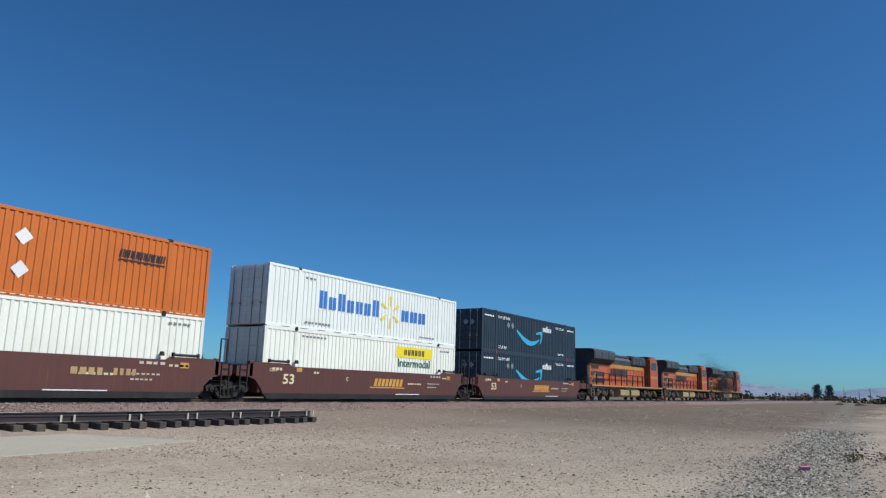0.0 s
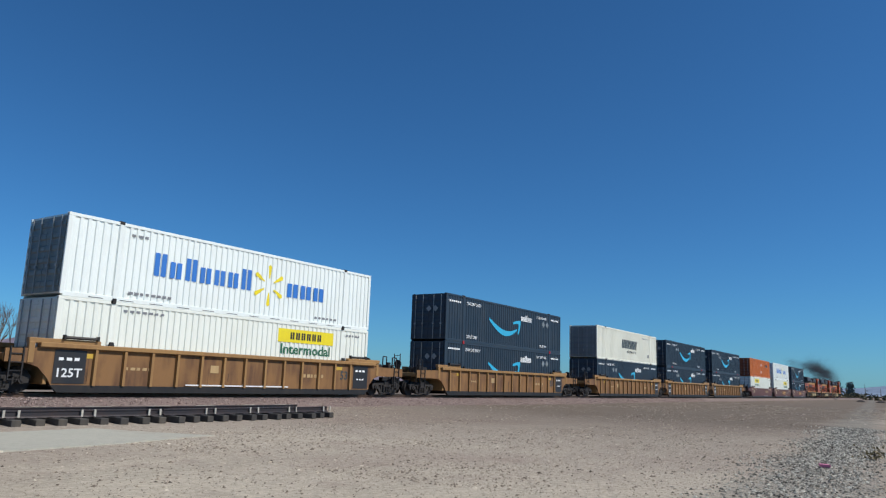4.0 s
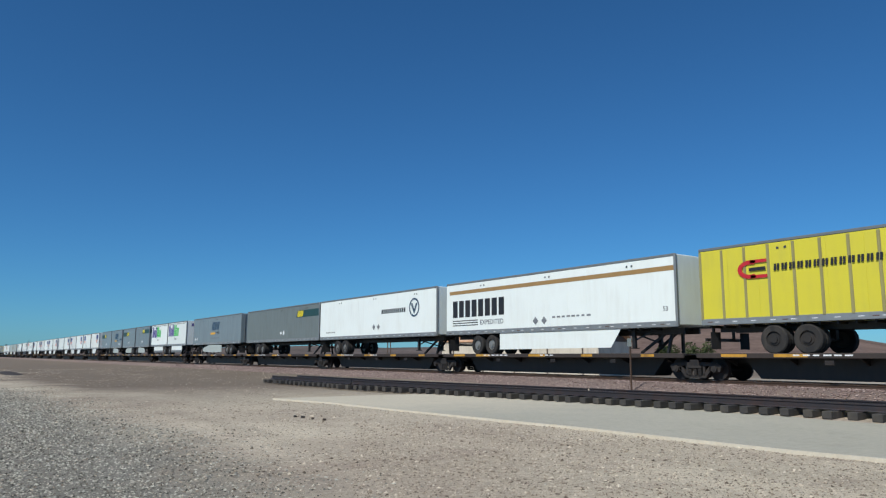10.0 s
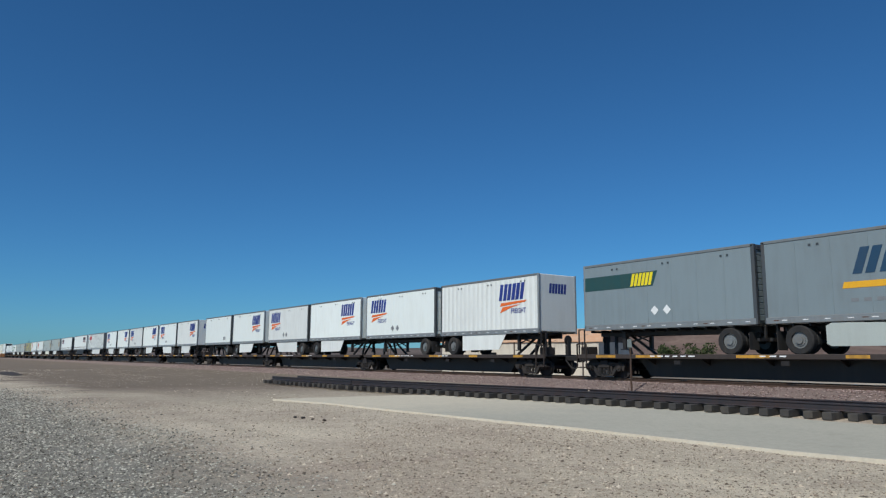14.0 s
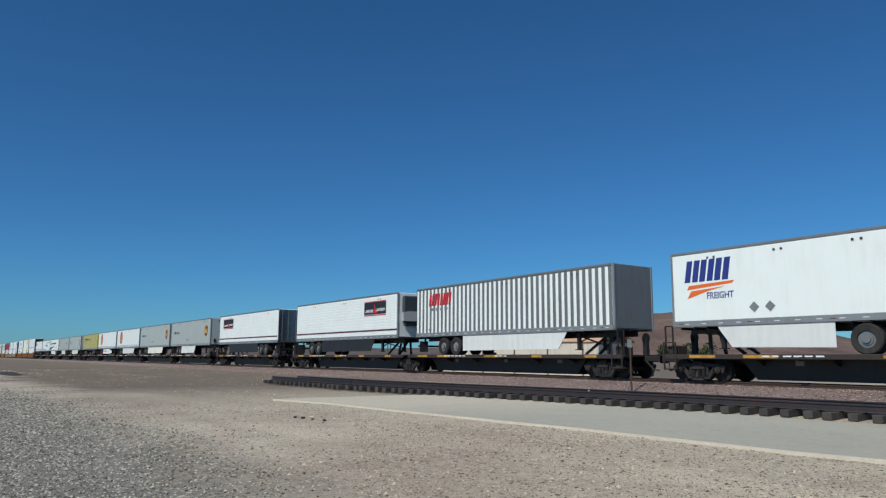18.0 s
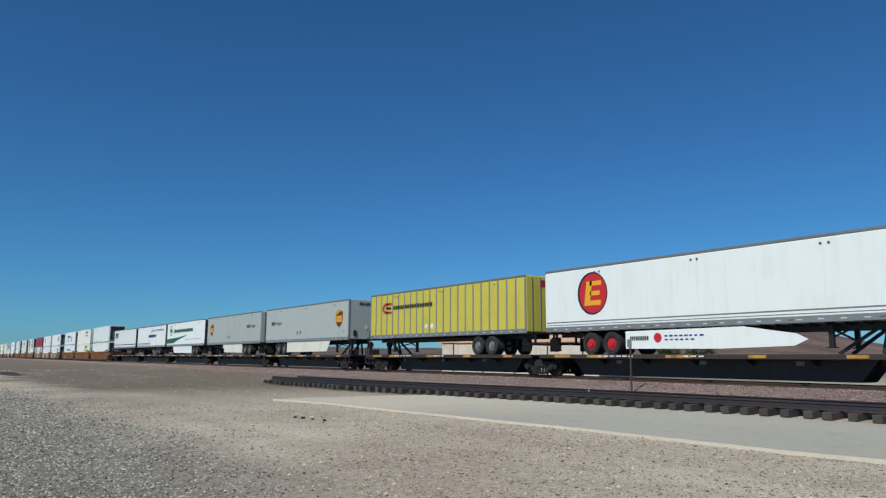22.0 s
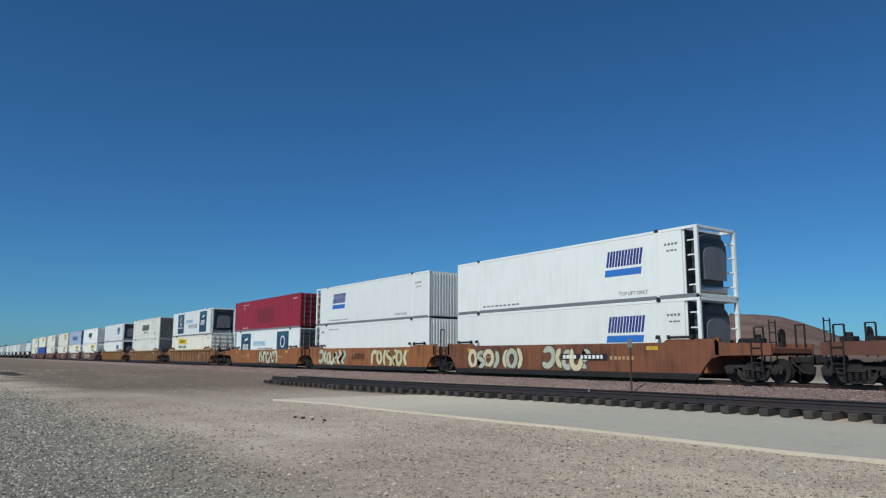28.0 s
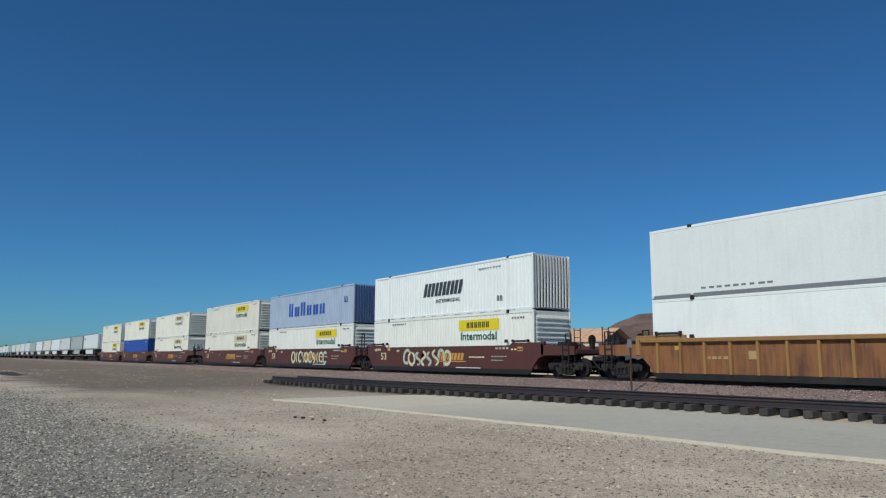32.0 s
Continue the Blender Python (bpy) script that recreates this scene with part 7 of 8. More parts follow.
def house(name, at, L, W, eave, top, roof, label, dark_gable=True):
    root = fixed(name, at, label, "house")
    part("wall", Shape().cbox(0, L, -W / 2, W / 2, -0.3, eave, 0.02), WALLW, root, "pale stucco wall")
    for s in (-1, 1):
        # the gable takes a darker colour than the walls when the flag is set
        part("gable", Shape().prism([(-W / 2, eave), (W / 2, eave), (0, top - 0.1)], 0, 0.0 if s < 0 else L - 0.2, 0.2 if s < 0 else L), DARKTRIM if dark_gable else WALLW, root, "gable under the roof end")
        o = W / 2 + 0.12
        slope = (top - eave) / (W / 2)
        n = int(L / 1.0)
        rnd = random.Random(int(L * 10))
        for i in range(n):
            a, b = -0.5 + (L + 1.0) * i / n, -0.5 + (L + 1.0) * (i + 1) / n
            dz = rnd.uniform(0, 0.03)
            y0, z0 = s * o, eave - 0.12 * slope
            part("roof_sheet", Shape().add([(a, y0, z0 + dz), (b - 0.01, y0, z0 + dz), (b - 0.01, 0, top + dz), (a, 0, top + dz), (a, y0, z0 + dz + 0.06), (b - 0.01, y0, z0 + dz + 0.06), (b - 0.01, 0, top + dz + 0.06), (a, 0, top + dz + 0.06)],
                 [(0, 1, 2, 3), (4, 5, 6, 7), (0, 1, 5, 4), (1, 2, 6, 5), (2, 3, 7, 6), (3, 0, 4, 7)]), roof, root)
    for x in np.arange(1.2, L - 1.0, 3.1):
        part("wall_post", Shape().box(x, x + 0.12, -W / 2 - 0.05, -W / 2 + 0.02, -0.2, eave), DARKTRIM, root, "dark upright post")
    part("window", Shape().cbox(L * 0.3, L * 0.3 + 1.2, -W / 2 - 0.03, -W / 2 + 0.02, 1.0, 2.0, 0.01), GLASS, root, "dark window")
    return root


house("long_house", pose(-54.9, 40.25, 0.0, 0, 0, 19.9), 15.0, 6.5, 2.85, 3.95, RUSTROOF, "long low cream house with a rusty sheet roof")
house("shed", pose(*polar(41.8, 210), 0, 0, 60), 6.0, 4.5, 4.6, 7.0, GALV, "grey sheet-metal shed beyond the line", False)

BARK = paint("grey_brown_bark", (92, 80, 70), 0.9, dirt=0.3, grain=20)


def bare_tree(at, h, seed, label, stems=5):
    """A leafless tree of forking limbs."""
    rnd = random.Random(seed)
    root = fixed("bare_tree", at, label, "tree")
    trunk, limbs = Shape(), Shape()

    def grow(sh, p, d, length, w, depth):
        n = 3
        for i in range(n):
            q = p + d * (length / n)
            sh.bar(p, q, max(w * (1 - 0.15 * i), 0.014))
            p = q
            d = (d + Vector((rnd.gauss(0, 0.13), rnd.gauss(0, 0.13), rnd.gauss(0.05, 0.06)))).normalized()
        if depth:
            for _ in range(rnd.randint(2, 4)):
                grow(limbs, p, (d + Vector((rnd.gauss(0, 0.42), rnd.gauss(0, 0.42), rnd.uniform(0.0, 0.3)))).normalized(), length * rnd.uniform(0.5, 0.75), w * 0.55, depth - 1)
    grow(trunk, Vector((0, 0, -0.1)), Vector((0, 0, 1)), h * 0.16, h * 0.035, 0)
    for k in range(stems):
        a = 2 * math.pi * k / stems + rnd.random()
        grow(limbs, Vector((0, 0, h * 0.14)), Vector((0.34 * math.cos(a), 0.34 * math.sin(a), 1)).normalized(), h * 0.38, h * 0.017, 3)
    part("trunk", trunk, BARK, root)
    part("branchwork", limbs, BARK, root, "thin bare limbs and twigs")
    return root


def stone_material(name, a, b, c):
    m = bpy.data.materials.new(name)
    m.use_nodes = True
    n, link = m.node_tree.nodes, m.node_tree.links.new
    geo, ramp, t, mx = n.new("ShaderNodeNewGeometry"), n.new("ShaderNodeValToRGB"), n.new("ShaderNodeTexNoise"), n.new("ShaderNodeMix")
    link(geo.outputs["Random Per Island"], ramp.inputs[0])
    ramp.color_ramp.elements.new(0.5)
    for k, col in enumerate((a, b, c)):
        ramp.color_ramp.elements[k].color = (*lin(*col), 1)
    t.inputs["Scale"].default_value = 70.0
    link(geo.outputs["Position"], t.inputs["Vector"])
    mx.data_type, mx.blend_type = "RGBA", "OVERLAY"
    mx.inputs[0].default_value = 0.25
    link(ramp.outputs[0], mx.inputs[6]), link(t.outputs[0], mx.inputs[7])
    link(mx.outputs[2], n["Principled BSDF"].inputs["Base Color"])
    n["Principled BSDF"].inputs["Roughness"].default_value = 1.0
    n["Principled BSDF"].inputs["Specular IOR Level"].default_value = 0.05
    return m


def leaf_material(name, a, b):
    m = stone_material(name, a, tuple((x + y) / 2 for x, y in zip(a, b)), b)
    return m


LEAF = leaf_material("dusty_green_leaves", (50, 62, 40), (96, 104, 72))
# evergreen leaves paled and blued: distance haze put into their colour
DARKLEAF = leaf_material("hazed_evergreen_leaves", (88, 104, 106), (116, 130, 130))
SCRUB = leaf_material("dry_scrub", (66, 66, 54), (112, 106, 84))


def crown(pts, size, rnd):
    """Leaf clumps as small crossed quads round the given places."""
    sh = Shape()
    for p in pts:
        for _ in range(2):
            d = Vector((rnd.gauss(0, 1), rnd.gauss(0, 1), rnd.gauss(0, 1))).normalized()
            e = d.orthogonal().normalized()
            g = d.cross(e)
            s = size * rnd.uniform(0.6, 1.4)
            c = Vector(p)
            sh.add([c + e * s, c + g * s * 0.7, c - e * s, c - g * s * 0.7], [(0, 1, 2, 3)])
    return sh


def leafy_tree(at, h, w, seed, mat, label, shape="round", leaves=900):
    rnd = random.Random(seed)
    root = fixed("tree", at, label, "tree")
    part("trunk", Shape().cyl((0, 0), h * 0.03, 2, -0.3, h * 0.55, 9, h * 0.012), BARK, root)
    blobs = []
    for b in range(9 if shape == "round" else 16):
        if shape == "round":
            blobs.append((rnd.gauss(0, w * 0.24), rnd.gauss(0, w * 0.24), h * rnd.uniform(0.42, 0.8), w * rnd.uniform(0.16, 0.3)))
        else:
            blobs.append((rnd.gauss(0, w * 0.12), rnd.gauss(0, w * 0.12), h * (0.06 + 0.84 * b / 15), w * rnd.uniform(0.3, 0.44) * (1.0 if b < 12 else 0.75)))
    pts = []
    for _ in range(leaves):
        x, y, z, r = rnd.choice(blobs)
        d = Vector((rnd.gauss(0, 1), rnd.gauss(0, 1), rnd.gauss(0, 1))).normalized() * r * rnd.uniform(0.55, 1.1)
        pts.append((x + d.x, y + d.y, min(h, max(0.1, z + d.z))))
    part("crown", crown(pts, h * 0.028 + 0.05, rnd), mat, root, "leafy crown with an uneven outline")
    for k in range(4):
        x, y, z, r = blobs[k]
        part("limb", Shape().bar((0, 0, h * 0.3), (x, y, z), h * 0.016), BARK, root)
    return root


bare_tree((*polar(140.6, 83)[:2], 0), 8.8, 3, "bare multi-stemmed tree behind the line", 6)
bare_tree((*polar(137.9, 83)[:2], 0), 10.4, 8, "bare multi-stemmed tree behind the line", 5)
bare_tree((*polar(65.6, 120)[:2], 0), 10.0, 5, "bare spreading tree beyond the line", 6)
bare_tree((*polar(69.5, 125)[:2], 0), 9.0, 6, "bare spreading tree beyond the line", 5)
for i, (az, d, h, w) in enumerate(((54.6, 160, 7.8, 7), (53.4, 168, 7.0, 6), (52.2, 172, 6.6, 7), (58.0, 150, 5.0, 5), (59.4, 155, 4.6, 5), (76, 150, 6.5, 6), (84, 170, 7, 7), (95, 160, 6, 6), (104, 170, 6.5, 7), (128, 140, 4.4, 5), (125.5, 150, 4.6, 5))):
    leafy_tree((*polar(az, d)[:2], 0), h, w, 20 + i, LEAF, "dusty green tree beyond the line")
for i, (az, d, h, w) in enumerate(((5.72, 460, 9.0, 4.8), (4.98, 460, 8.6, 4.8))):
    leafy_tree((*polar(az, d)[:2], 0), h, w, 40 + i, DARKLEAF, "tall dense dark evergreen tree on the plain", "column", 1500)


def scrub_line():
    """Low bushes along the edge of the plain."""
    rnd = random.Random(12)
    pts = []
    for _ in range(420):
        az = rnd.uniform(-3, 34) if rnd.random() < 0.6 else rnd.uniform(34, 176)
        d = rnd.uniform(280, 620)
        c = polar(az, d)
        if 20 < c[1] < 32:
            continue
        h, w = rnd.uniform(0.8, 2.6) * (1.2 if az < 12 else 0.8), rnd.uniform(2, 7)
        for _ in range(26):
            pts.append((c[0] + rnd.gauss(0, w * 0.4), c[1] + rnd.gauss(0, w * 0.4), abs(rnd.gauss(0, 0.5)) * h))
    sh = crown(pts, 0.62, rnd)
    me = sh.done("desert_scrub")
    ob = new("desert_scrub", me)
    ob.material_slots[0].link, ob.material_slots[0].material = "OBJECT", SCRUB
    tagged(ob, "low grey-green desert scrub along the plain", "scrub", kind="stuff")


scrub_line()


def pole(at, h, arm, label):
    root = fixed("utility_pole", at, label, "pole", "utility poles")
    part("shaft", Shape().cyl((0, 0), 0.16, 2, -0.3, h, 8, 0.1), BARK, root)
    if arm:
        part("cross_arm", Shape().cbox(-arm / 2, arm / 2, -0.06, 0.06, h - 0.7, h - 0.55, 0.01), BARK, root)
        for x in (-arm * 0.42, arm * 0.42):
            part("insulator", Shape().cyl((x, 0), 0.05, 2, h - 0.55, h - 0.38, 8), GLASS, root)
    return root


for az, d, h in ((2.55, 300, 5.2), (4.1, 420, 7.0), (3.2, 500, 6.0), (175.0, 430, 9.6), (142.6, 130, 9.0), (149.62, 190, 13.6), (149.4, 205, 13.2)):
    pole(pose(*polar(az, d), 0, 0, az), h, 1.8, "weathered timber utility pole far off")

gantry = fixed("signal_gantry", (-430, YC, 0), "dark steel railway signal gantry across the line", "signal")
for y in (-5.5, 5.5):
    part("mast", Shape().cbox(-0.15, 0.15, y - 0.15, y + 0.15, -0.3, 6.2, 0.02), STEEL, gantry)
part("beam", Shape().cbox(-0.25, 0.25, -5.6, 5.6, 5.9, 6.2, 0.02), STEEL, gantry)
for y in (-2.2, 2.2):
    part("signal_head", Shape().cbox(-0.2, 0.2, y - 0.4, y + 0.4, 6.2, 6.9, 0.03), BLACK, gantry)

DARKLUMP = paint("dark_lump", (52, 48, 46), 0.95, dirt=0.4, grain=8, bump=0.02)


def mound(at, a, b, h, seed, mat, label):
    """A low heap with an uneven outline."""
    n, rows = 26, 5
    v = [(0, 0, h)]
    for j in range(1, rows + 1):
        for i in range(n):
            t = 2 * math.pi * i / n
            k = (j / rows) * (1 + 0.25 * noise.noise(Vector((math.cos(t) * 1.4 + seed, math.sin(t) * 1.4, 0))))
            v.append((a * k * math.cos(t), b * k * math.sin(t), max(-0.12, h * (1 - (j / rows) ** 1.6) + 0.15 * h * noise.noise(Vector((i, j, seed)))) if j < rows else -0.12))
    f = [(0, 1 + i, 1 + (i + 1) % n) for i in range(n)]
    f += [(1 + j * n + i, 1 + (j + 1) * n + i, 1 + (j + 1) * n + (i + 1) % n, 1 + j * n + (i + 1) % n) for j in range(rows - 1) for i in range(n)]
    root = fixed("low_heap", at, label, "heap")
    part("heap", Shape().add(v, f), mat, root)
    return root


# long dark patch on the ground, built as a low heap
mound((-70.0, 4.9, 0.0), 8.5, 0.9, 0.18, 3, DARKLUMP, "long dark patch on the ground, raised as a low heap")
for i, (az, d, a, h) in enumerate(((6.5, 215, 3.2, 0.6), (6.0, 222, 1.6, 0.5), (4.4, 205, 1.5, 0.5), (3.2, 200, 1.4, 0.5))):
    mound((*polar(az, d)[:2], 0.02), a, 1.2, h, i + 5, DARKLUMP, "small dark heap of rubble on the plain")
WEED = leaf_material("dry_weed", (100, 92, 70), (150, 138, 108))
for i, (x, y, s) in enumerate(((21.0, 1.4, 0.5), (22.2, 0.6, 0.35), (19.5, -0.3, 0.3))):
    rnd = random.Random(i + 3)
    w = fixed("weed", (x, y, 0.0), "dry low weed on the gravel", "weed")
    part("tuft", crown([(rnd.gauss(0, s * 0.5), rnd.gauss(0, s * 0.4), abs(rnd.gauss(0, 0.45)) * s * 0.6) for _ in range(90)], 0.035, rnd), WEED, w)
    part("stem", Shape().bar((0, 0, -0.02), (0.02, 0, s * 0.4), 0.02), BARK, w)
rag = fixed("scrap", pose(17.4, 2.08, 0.02, 0, 0, 30), "small faded pink scrap lying on the gravel", "litter")
part("scrap_piece", Shape().prism([(-0.14, -0.06), (0.1, -0.09), (0.16, 0.05), (-0.05, 0.1)], 2, 0.0, 0.05), paint("faded_pink", (206, 120, 150), 0.8, dirt=0.2), rag)
clods = ((-17.1, 7.4, 0.035), (-16.75, 7.45, 0.045), (-16.3, 7.5, 0.025), (-15.9, 7.62, 0.035))
for x, y, r in clods:
    c = fixed("clod", (x, y, 0.03), "dark earth clod on the soil", "clod", "earth clods")
    part("lump", Shape().cbox(-r, r * 1.4, -r, r, -0.04, r * 0.8, r * 0.35), DARKLUMP, c)


# ---------- exhaust smoke over the leading locomotive ----------
SOOT = paint("diesel_soot", (76, 80, 86), 1.0, dirt=0.1)


def puff_mesh(seed, flakes):
    """A loose cloud of soot flakes, thin towards its rim, about 2 m across."""
    rnd = random.Random(seed)
    sh = Shape()
    cores = [Vector((rnd.gauss(0, 0.35), rnd.gauss(0, 0.35), rnd.gauss(0, 0.3))) for _ in range(5)]
    for _ in range(flakes):
        c = rnd.choice(cores) + Vector((rnd.gauss(0, 0.36), rnd.gauss(0, 0.36), rnd.gauss(0, 0.32)))
        d = Vector((rnd.gauss(0, 1), rnd.gauss(0, 1), rnd.gauss(0, 1))).normalized()
        p, q = d.orthogonal().normalized() * 0.011, d.cross(d.orthogonal()).normalized() * 0.011
        sh.add([c + p, c + q, c - p - q * 0.3], [(0, 1, 2)])
    return sh.done("puff")


STACK = 61.4 + 2 * 22.9 + 9.6
clouds = [puff_mesh(i, 2000 if i < 4 else 9000) for i in range(8)]
for i in range(24):
    rnd = random.Random(i + 50)
    p = new("smoke_puff", clouds[i % 4 + (4 if i > 9 else 0)])
    p.material_slots[0].link, p.material_slots[0].material = "OBJECT", SOOT
    tagged(p, "thin dark diesel exhaust puff over the locomotive", "smoke", "exhaust puffs")
    born = -0.5 + 0.19 * i          # when it leaves the stack
    size = (0.8 + 0.9 * (i % 5) / 4) if i < 8 else (1.5 + 1.6 * (i % 5) / 4)
    p.scale = (size * 1.8, size, size * 0.9)
    ox, oy, oz, turn = rnd.uniform(-0.8, 0.8), rnd.gauss(0, 0.5), rnd.gauss(0, 0.3), rnd.uniform(0, 30)
    rows = []
    for t in sorted({0, 1, 2, 3, 4, 4.5, 6, 8, 16, 32, max(0, round(born, 2)), max(0, round(born + 0.5, 2))}):
        age = max(0.0, min(t - born, 5.0))
        s = 29.4728 * t + 0.0375816 * t ** 2 - 7.3259e-4 * t ** 3 + 7.6325e-6 * t ** 4
        lag, rise = 15.0 * age, 0.2 + 1.7 * min(1, age / 0.7) ** 0.7 + 0.22 * age if age else -1.9
        rows.append((t, pose(STACK + s - lag + ox * min(1, age), YC + oy * min(1, age), ZR + 4.7 + rise + oz * min(1, age), 0, 0, turn + t)))
    DRIFT.append((p, rows))

# ---------- ground, track bed, slab ----------
def soil_material(name, base, second, stones, scale=1.0, field=False, dust=False):
    """Bare ground. field: the open ground with its gravel strip, worn tracks and brown dirt by the line. dust: soil blown over the ends of a slab."""
    m = bpy.data.materials.new(name)
    m.use_nodes = True
    n, link = m.node_tree.nodes, m.node_tree.links.new
    b = n["Principled BSDF"]
    geo = n.new("ShaderNodeNewGeometry")
    sep = n.new("ShaderNodeSeparateXYZ")
    link(geo.outputs["Position"], sep.inputs[0])
    t = [n.new("ShaderNodeTexNoise") for _ in range(4)]
    for k, (s, d) in enumerate(((0.09, 6), (0.9, 8), (9.0, 8), (60.0, 4))):
        t[k].inputs["Scale"].default_value, t[k].inputs["Detail"].default_value, t[k].inputs["Roughness"].default_value = s * scale, d, 0.65
        link(geo.outputs["Position"], t[k].inputs["Vector"])
    vor = n.new("ShaderNodeTexVoronoi")
    vor.inputs["Scale"].default_value = 38.0
    link(geo.outputs["Position"], vor.inputs["Vector"])

    def ramp(a, lo, hi, v0=0.0, v1=1.0):
        r = n.new("ShaderNodeMapRange")
        r.inputs[1].default_value, r.inputs[2].default_value, r.inputs[3].default_value, r.inputs[4].default_value = lo, hi, v0, v1
        link(a, r.inputs[0])
        return r.outputs[0]

    def calc(op, a, c):
        q = n.new("ShaderNodeMath")
        q.operation = op
        for sock, val in ((q.inputs[0], a), (q.inputs[1], c)):
            if isinstance(val, (int, float)):
                sock.default_value = val
            else:
                link(val, sock)
        return q.outputs[0]

    def mixed(fac, a, c, blend="MIX"):
        q = n.new("ShaderNodeMix")
        q.data_type, q.blend_type = "RGBA", blend
        for sock, val in ((q.inputs[0], fac), (q.inputs[6], a), (q.inputs[7], c)):
            if isinstance(val, (tuple, float)):
                sock.default_value = val if isinstance(val, float) else (*val, 1)
            else:
                link(val, sock)
        return q.outputs[2]
    x, y = sep.outputs[0], sep.outputs[1]
    c = mixed(ramp(t[0].outputs[0], 0.38, 0.62), lin(*base), lin(*second))
    c = mixed(ramp(t[1].outputs[0], 0.42, 0.68, 0.0, 0.7), c, lin(*[q * 0.88 for q in base]))
    c = mixed(1.0, c, ramp(t[1].outputs[0], 0.35, 0.65, 0.88, 1.08), "MULTIPLY")
    if field:
        # brown dirt near the line and on the east side
        wob = calc("MULTIPLY", calc("SUBTRACT", t[0].outputs[0], 0.5), 14.0)
        c = mixed(ramp(calc("ADD", y, wob), 11.0, 21.0, 0.0, 0.88), c, lin(132, 115, 106))
        c = mixed(ramp(calc("ADD", x, wob), -20.0, -4.0, 0.9, 0.0), c, lin(219, 207, 185))
        # worn wheel tracks along the line
        wave = n.new("ShaderNodeTexNoise")
        mp = n.new("ShaderNodeMapping")
        mp.inputs["Scale"].default_value, mp.inputs["Rotation"].default_value = (0.03, 0.85, 1.0), (0, 0, 0.06)
        link(geo.outputs["Position"], mp.inputs[0]), link(mp.outputs[0], wave.inputs["Vector"])
        wave.inputs["Scale"].default_value, wave.inputs["Detail"].default_value = 1.0, 4.0
        c = mixed(1.0, c, ramp(wave.outputs[0], 0.3, 0.7, 0.9, 1.08), "MULTIPLY")
        # mauve-brown dirt where the open ground runs off along the line
        off = calc("MULTIPLY", ramp(calc("ABSOLUTE", x, 0.0), 13.0, 38.0), ramp(calc("ADD", y, wob), 0.5, 6.0))
        far_dirt = calc("MAXIMUM", off, ramp(calc("ABSOLUTE", x, 0.0), 90.0, 200.0))
        # pinkish soil on the east side, mauve-brown drifts across the open ground
        c = mixed(ramp(calc("ADD", x, wob), 2.0, 16.0, 0.0, 0.75), c, lin(170, 158, 144))
        c = mixed(ramp(t[0].outputs[0], 0.48, 0.64, 0.0, 0.42), c, lin(150, 132, 120))
        c = mixed(ramp(t[1].outputs[0], 0.54, 0.7, 0.0, 0.45), c, lin(148, 130, 118))
        c = mixed(calc("MULTIPLY", far_dirt, 0.92), c, lin(114, 103, 92))
        # grey gravel: a field on the west side, a narrow strip on the east side
        jag = calc("MULTIPLY", calc("SUBTRACT", t[1].outputs[0], 0.5), 3.0)
        west = calc("SUBTRACT", calc("SUBTRACT", 3.3, calc("MULTIPLY", calc("ABSOLUTE", calc("ADD", x, 14.5), 0.0), 0.07)), calc("ADD", y, jag))
        west = calc("MULTIPLY", ramp(west, -1.3, 0.9), ramp(x, -4.0, 2.0, 1.0, 0.0))
        strip = calc("ADD", calc("SUBTRACT", y, calc("ADD", calc("MULTIPLY", x, 0.062), 1.9)), jag)
        strip = calc("MULTIPLY", calc("MULTIPLY", ramp(strip, -2.1, -1.5), ramp(strip, -0.4, 0.4, 1.0, 0.0)), ramp(x, 2.0, 6.0))
        grey = mixed(ramp(vor.outputs["Distance"], 0.0, 0.6), lin(172, 170, 158), lin(122, 120, 112))
        c = mixed(calc("MAXIMUM", calc("MULTIPLY", west, 0.95), calc("MULTIPLY", strip, 0.55)), c, grey)
    if dust:
        wob = calc("MULTIPLY", calc("SUBTRACT", t[1].outputs[0], 0.5), 9.0)
        c = mixed(ramp(calc("ADD", x, wob), -20.0, -14.0, 0.9, 0.0), c, lin(198, 190, 171))
        c = mixed(ramp(calc("ADD", x, wob), 10.5, 13.5, 0.0, 0.92), c, lin(162, 150, 136))
        c = mixed(ramp(t[2].outputs[0], 0.5, 0.8, 0.0, 0.18), c, lin(176, 160, 138))
    c = mixed(1.0, c, ramp(t[2].outputs[0], 0.3, 0.7, 0.88 if dust else 0.74, 1.08 if dust else 1.18), "MULTIPLY")
    c = mixed(1.0, c, ramp(t[3].outputs[0], 0.3, 0.7, 0.9 if dust else 0.82, 1.1 if dust else 1.14), "MULTIPLY")
    if not dust:
        c = mixed(ramp(vor.outputs["Distance"], 0.0, 0.25, 0.4, 0.0), c, lin(*stones))
    link(c, b.inputs["Base Color"])
    b.inputs["Roughness"].default_value = 0.95
    b.inputs["Specular IOR Level"].default_value = 0.1
    bp = n.new("ShaderNodeBump")
    bp.inputs["Strength"].default_value, bp.inputs["Distance"].default_value = (0.4, 0.006) if dust else (0.7, 0.03)
    link(calc("ADD", t[2].outputs[0], t[3].outputs[0]), bp.inputs["Height"]), link(bp.outputs[0], b.inputs["Normal"])
    return m


SOIL = soil_material("dusty_soil", (212, 200, 178), (200, 188, 167), (112, 103, 93), field=True)


def gravel_edge(x):
    """How far the grey gravel reaches towards the track: a field to the west, a narrow strip to the east."""
    return (3.3 - 0.07 * abs(x + 14.5) if x < 0 else 1.9 + 0.062 * x) + 0.5 * noise.noise(Vector((x * 0.25, 7, 0)))


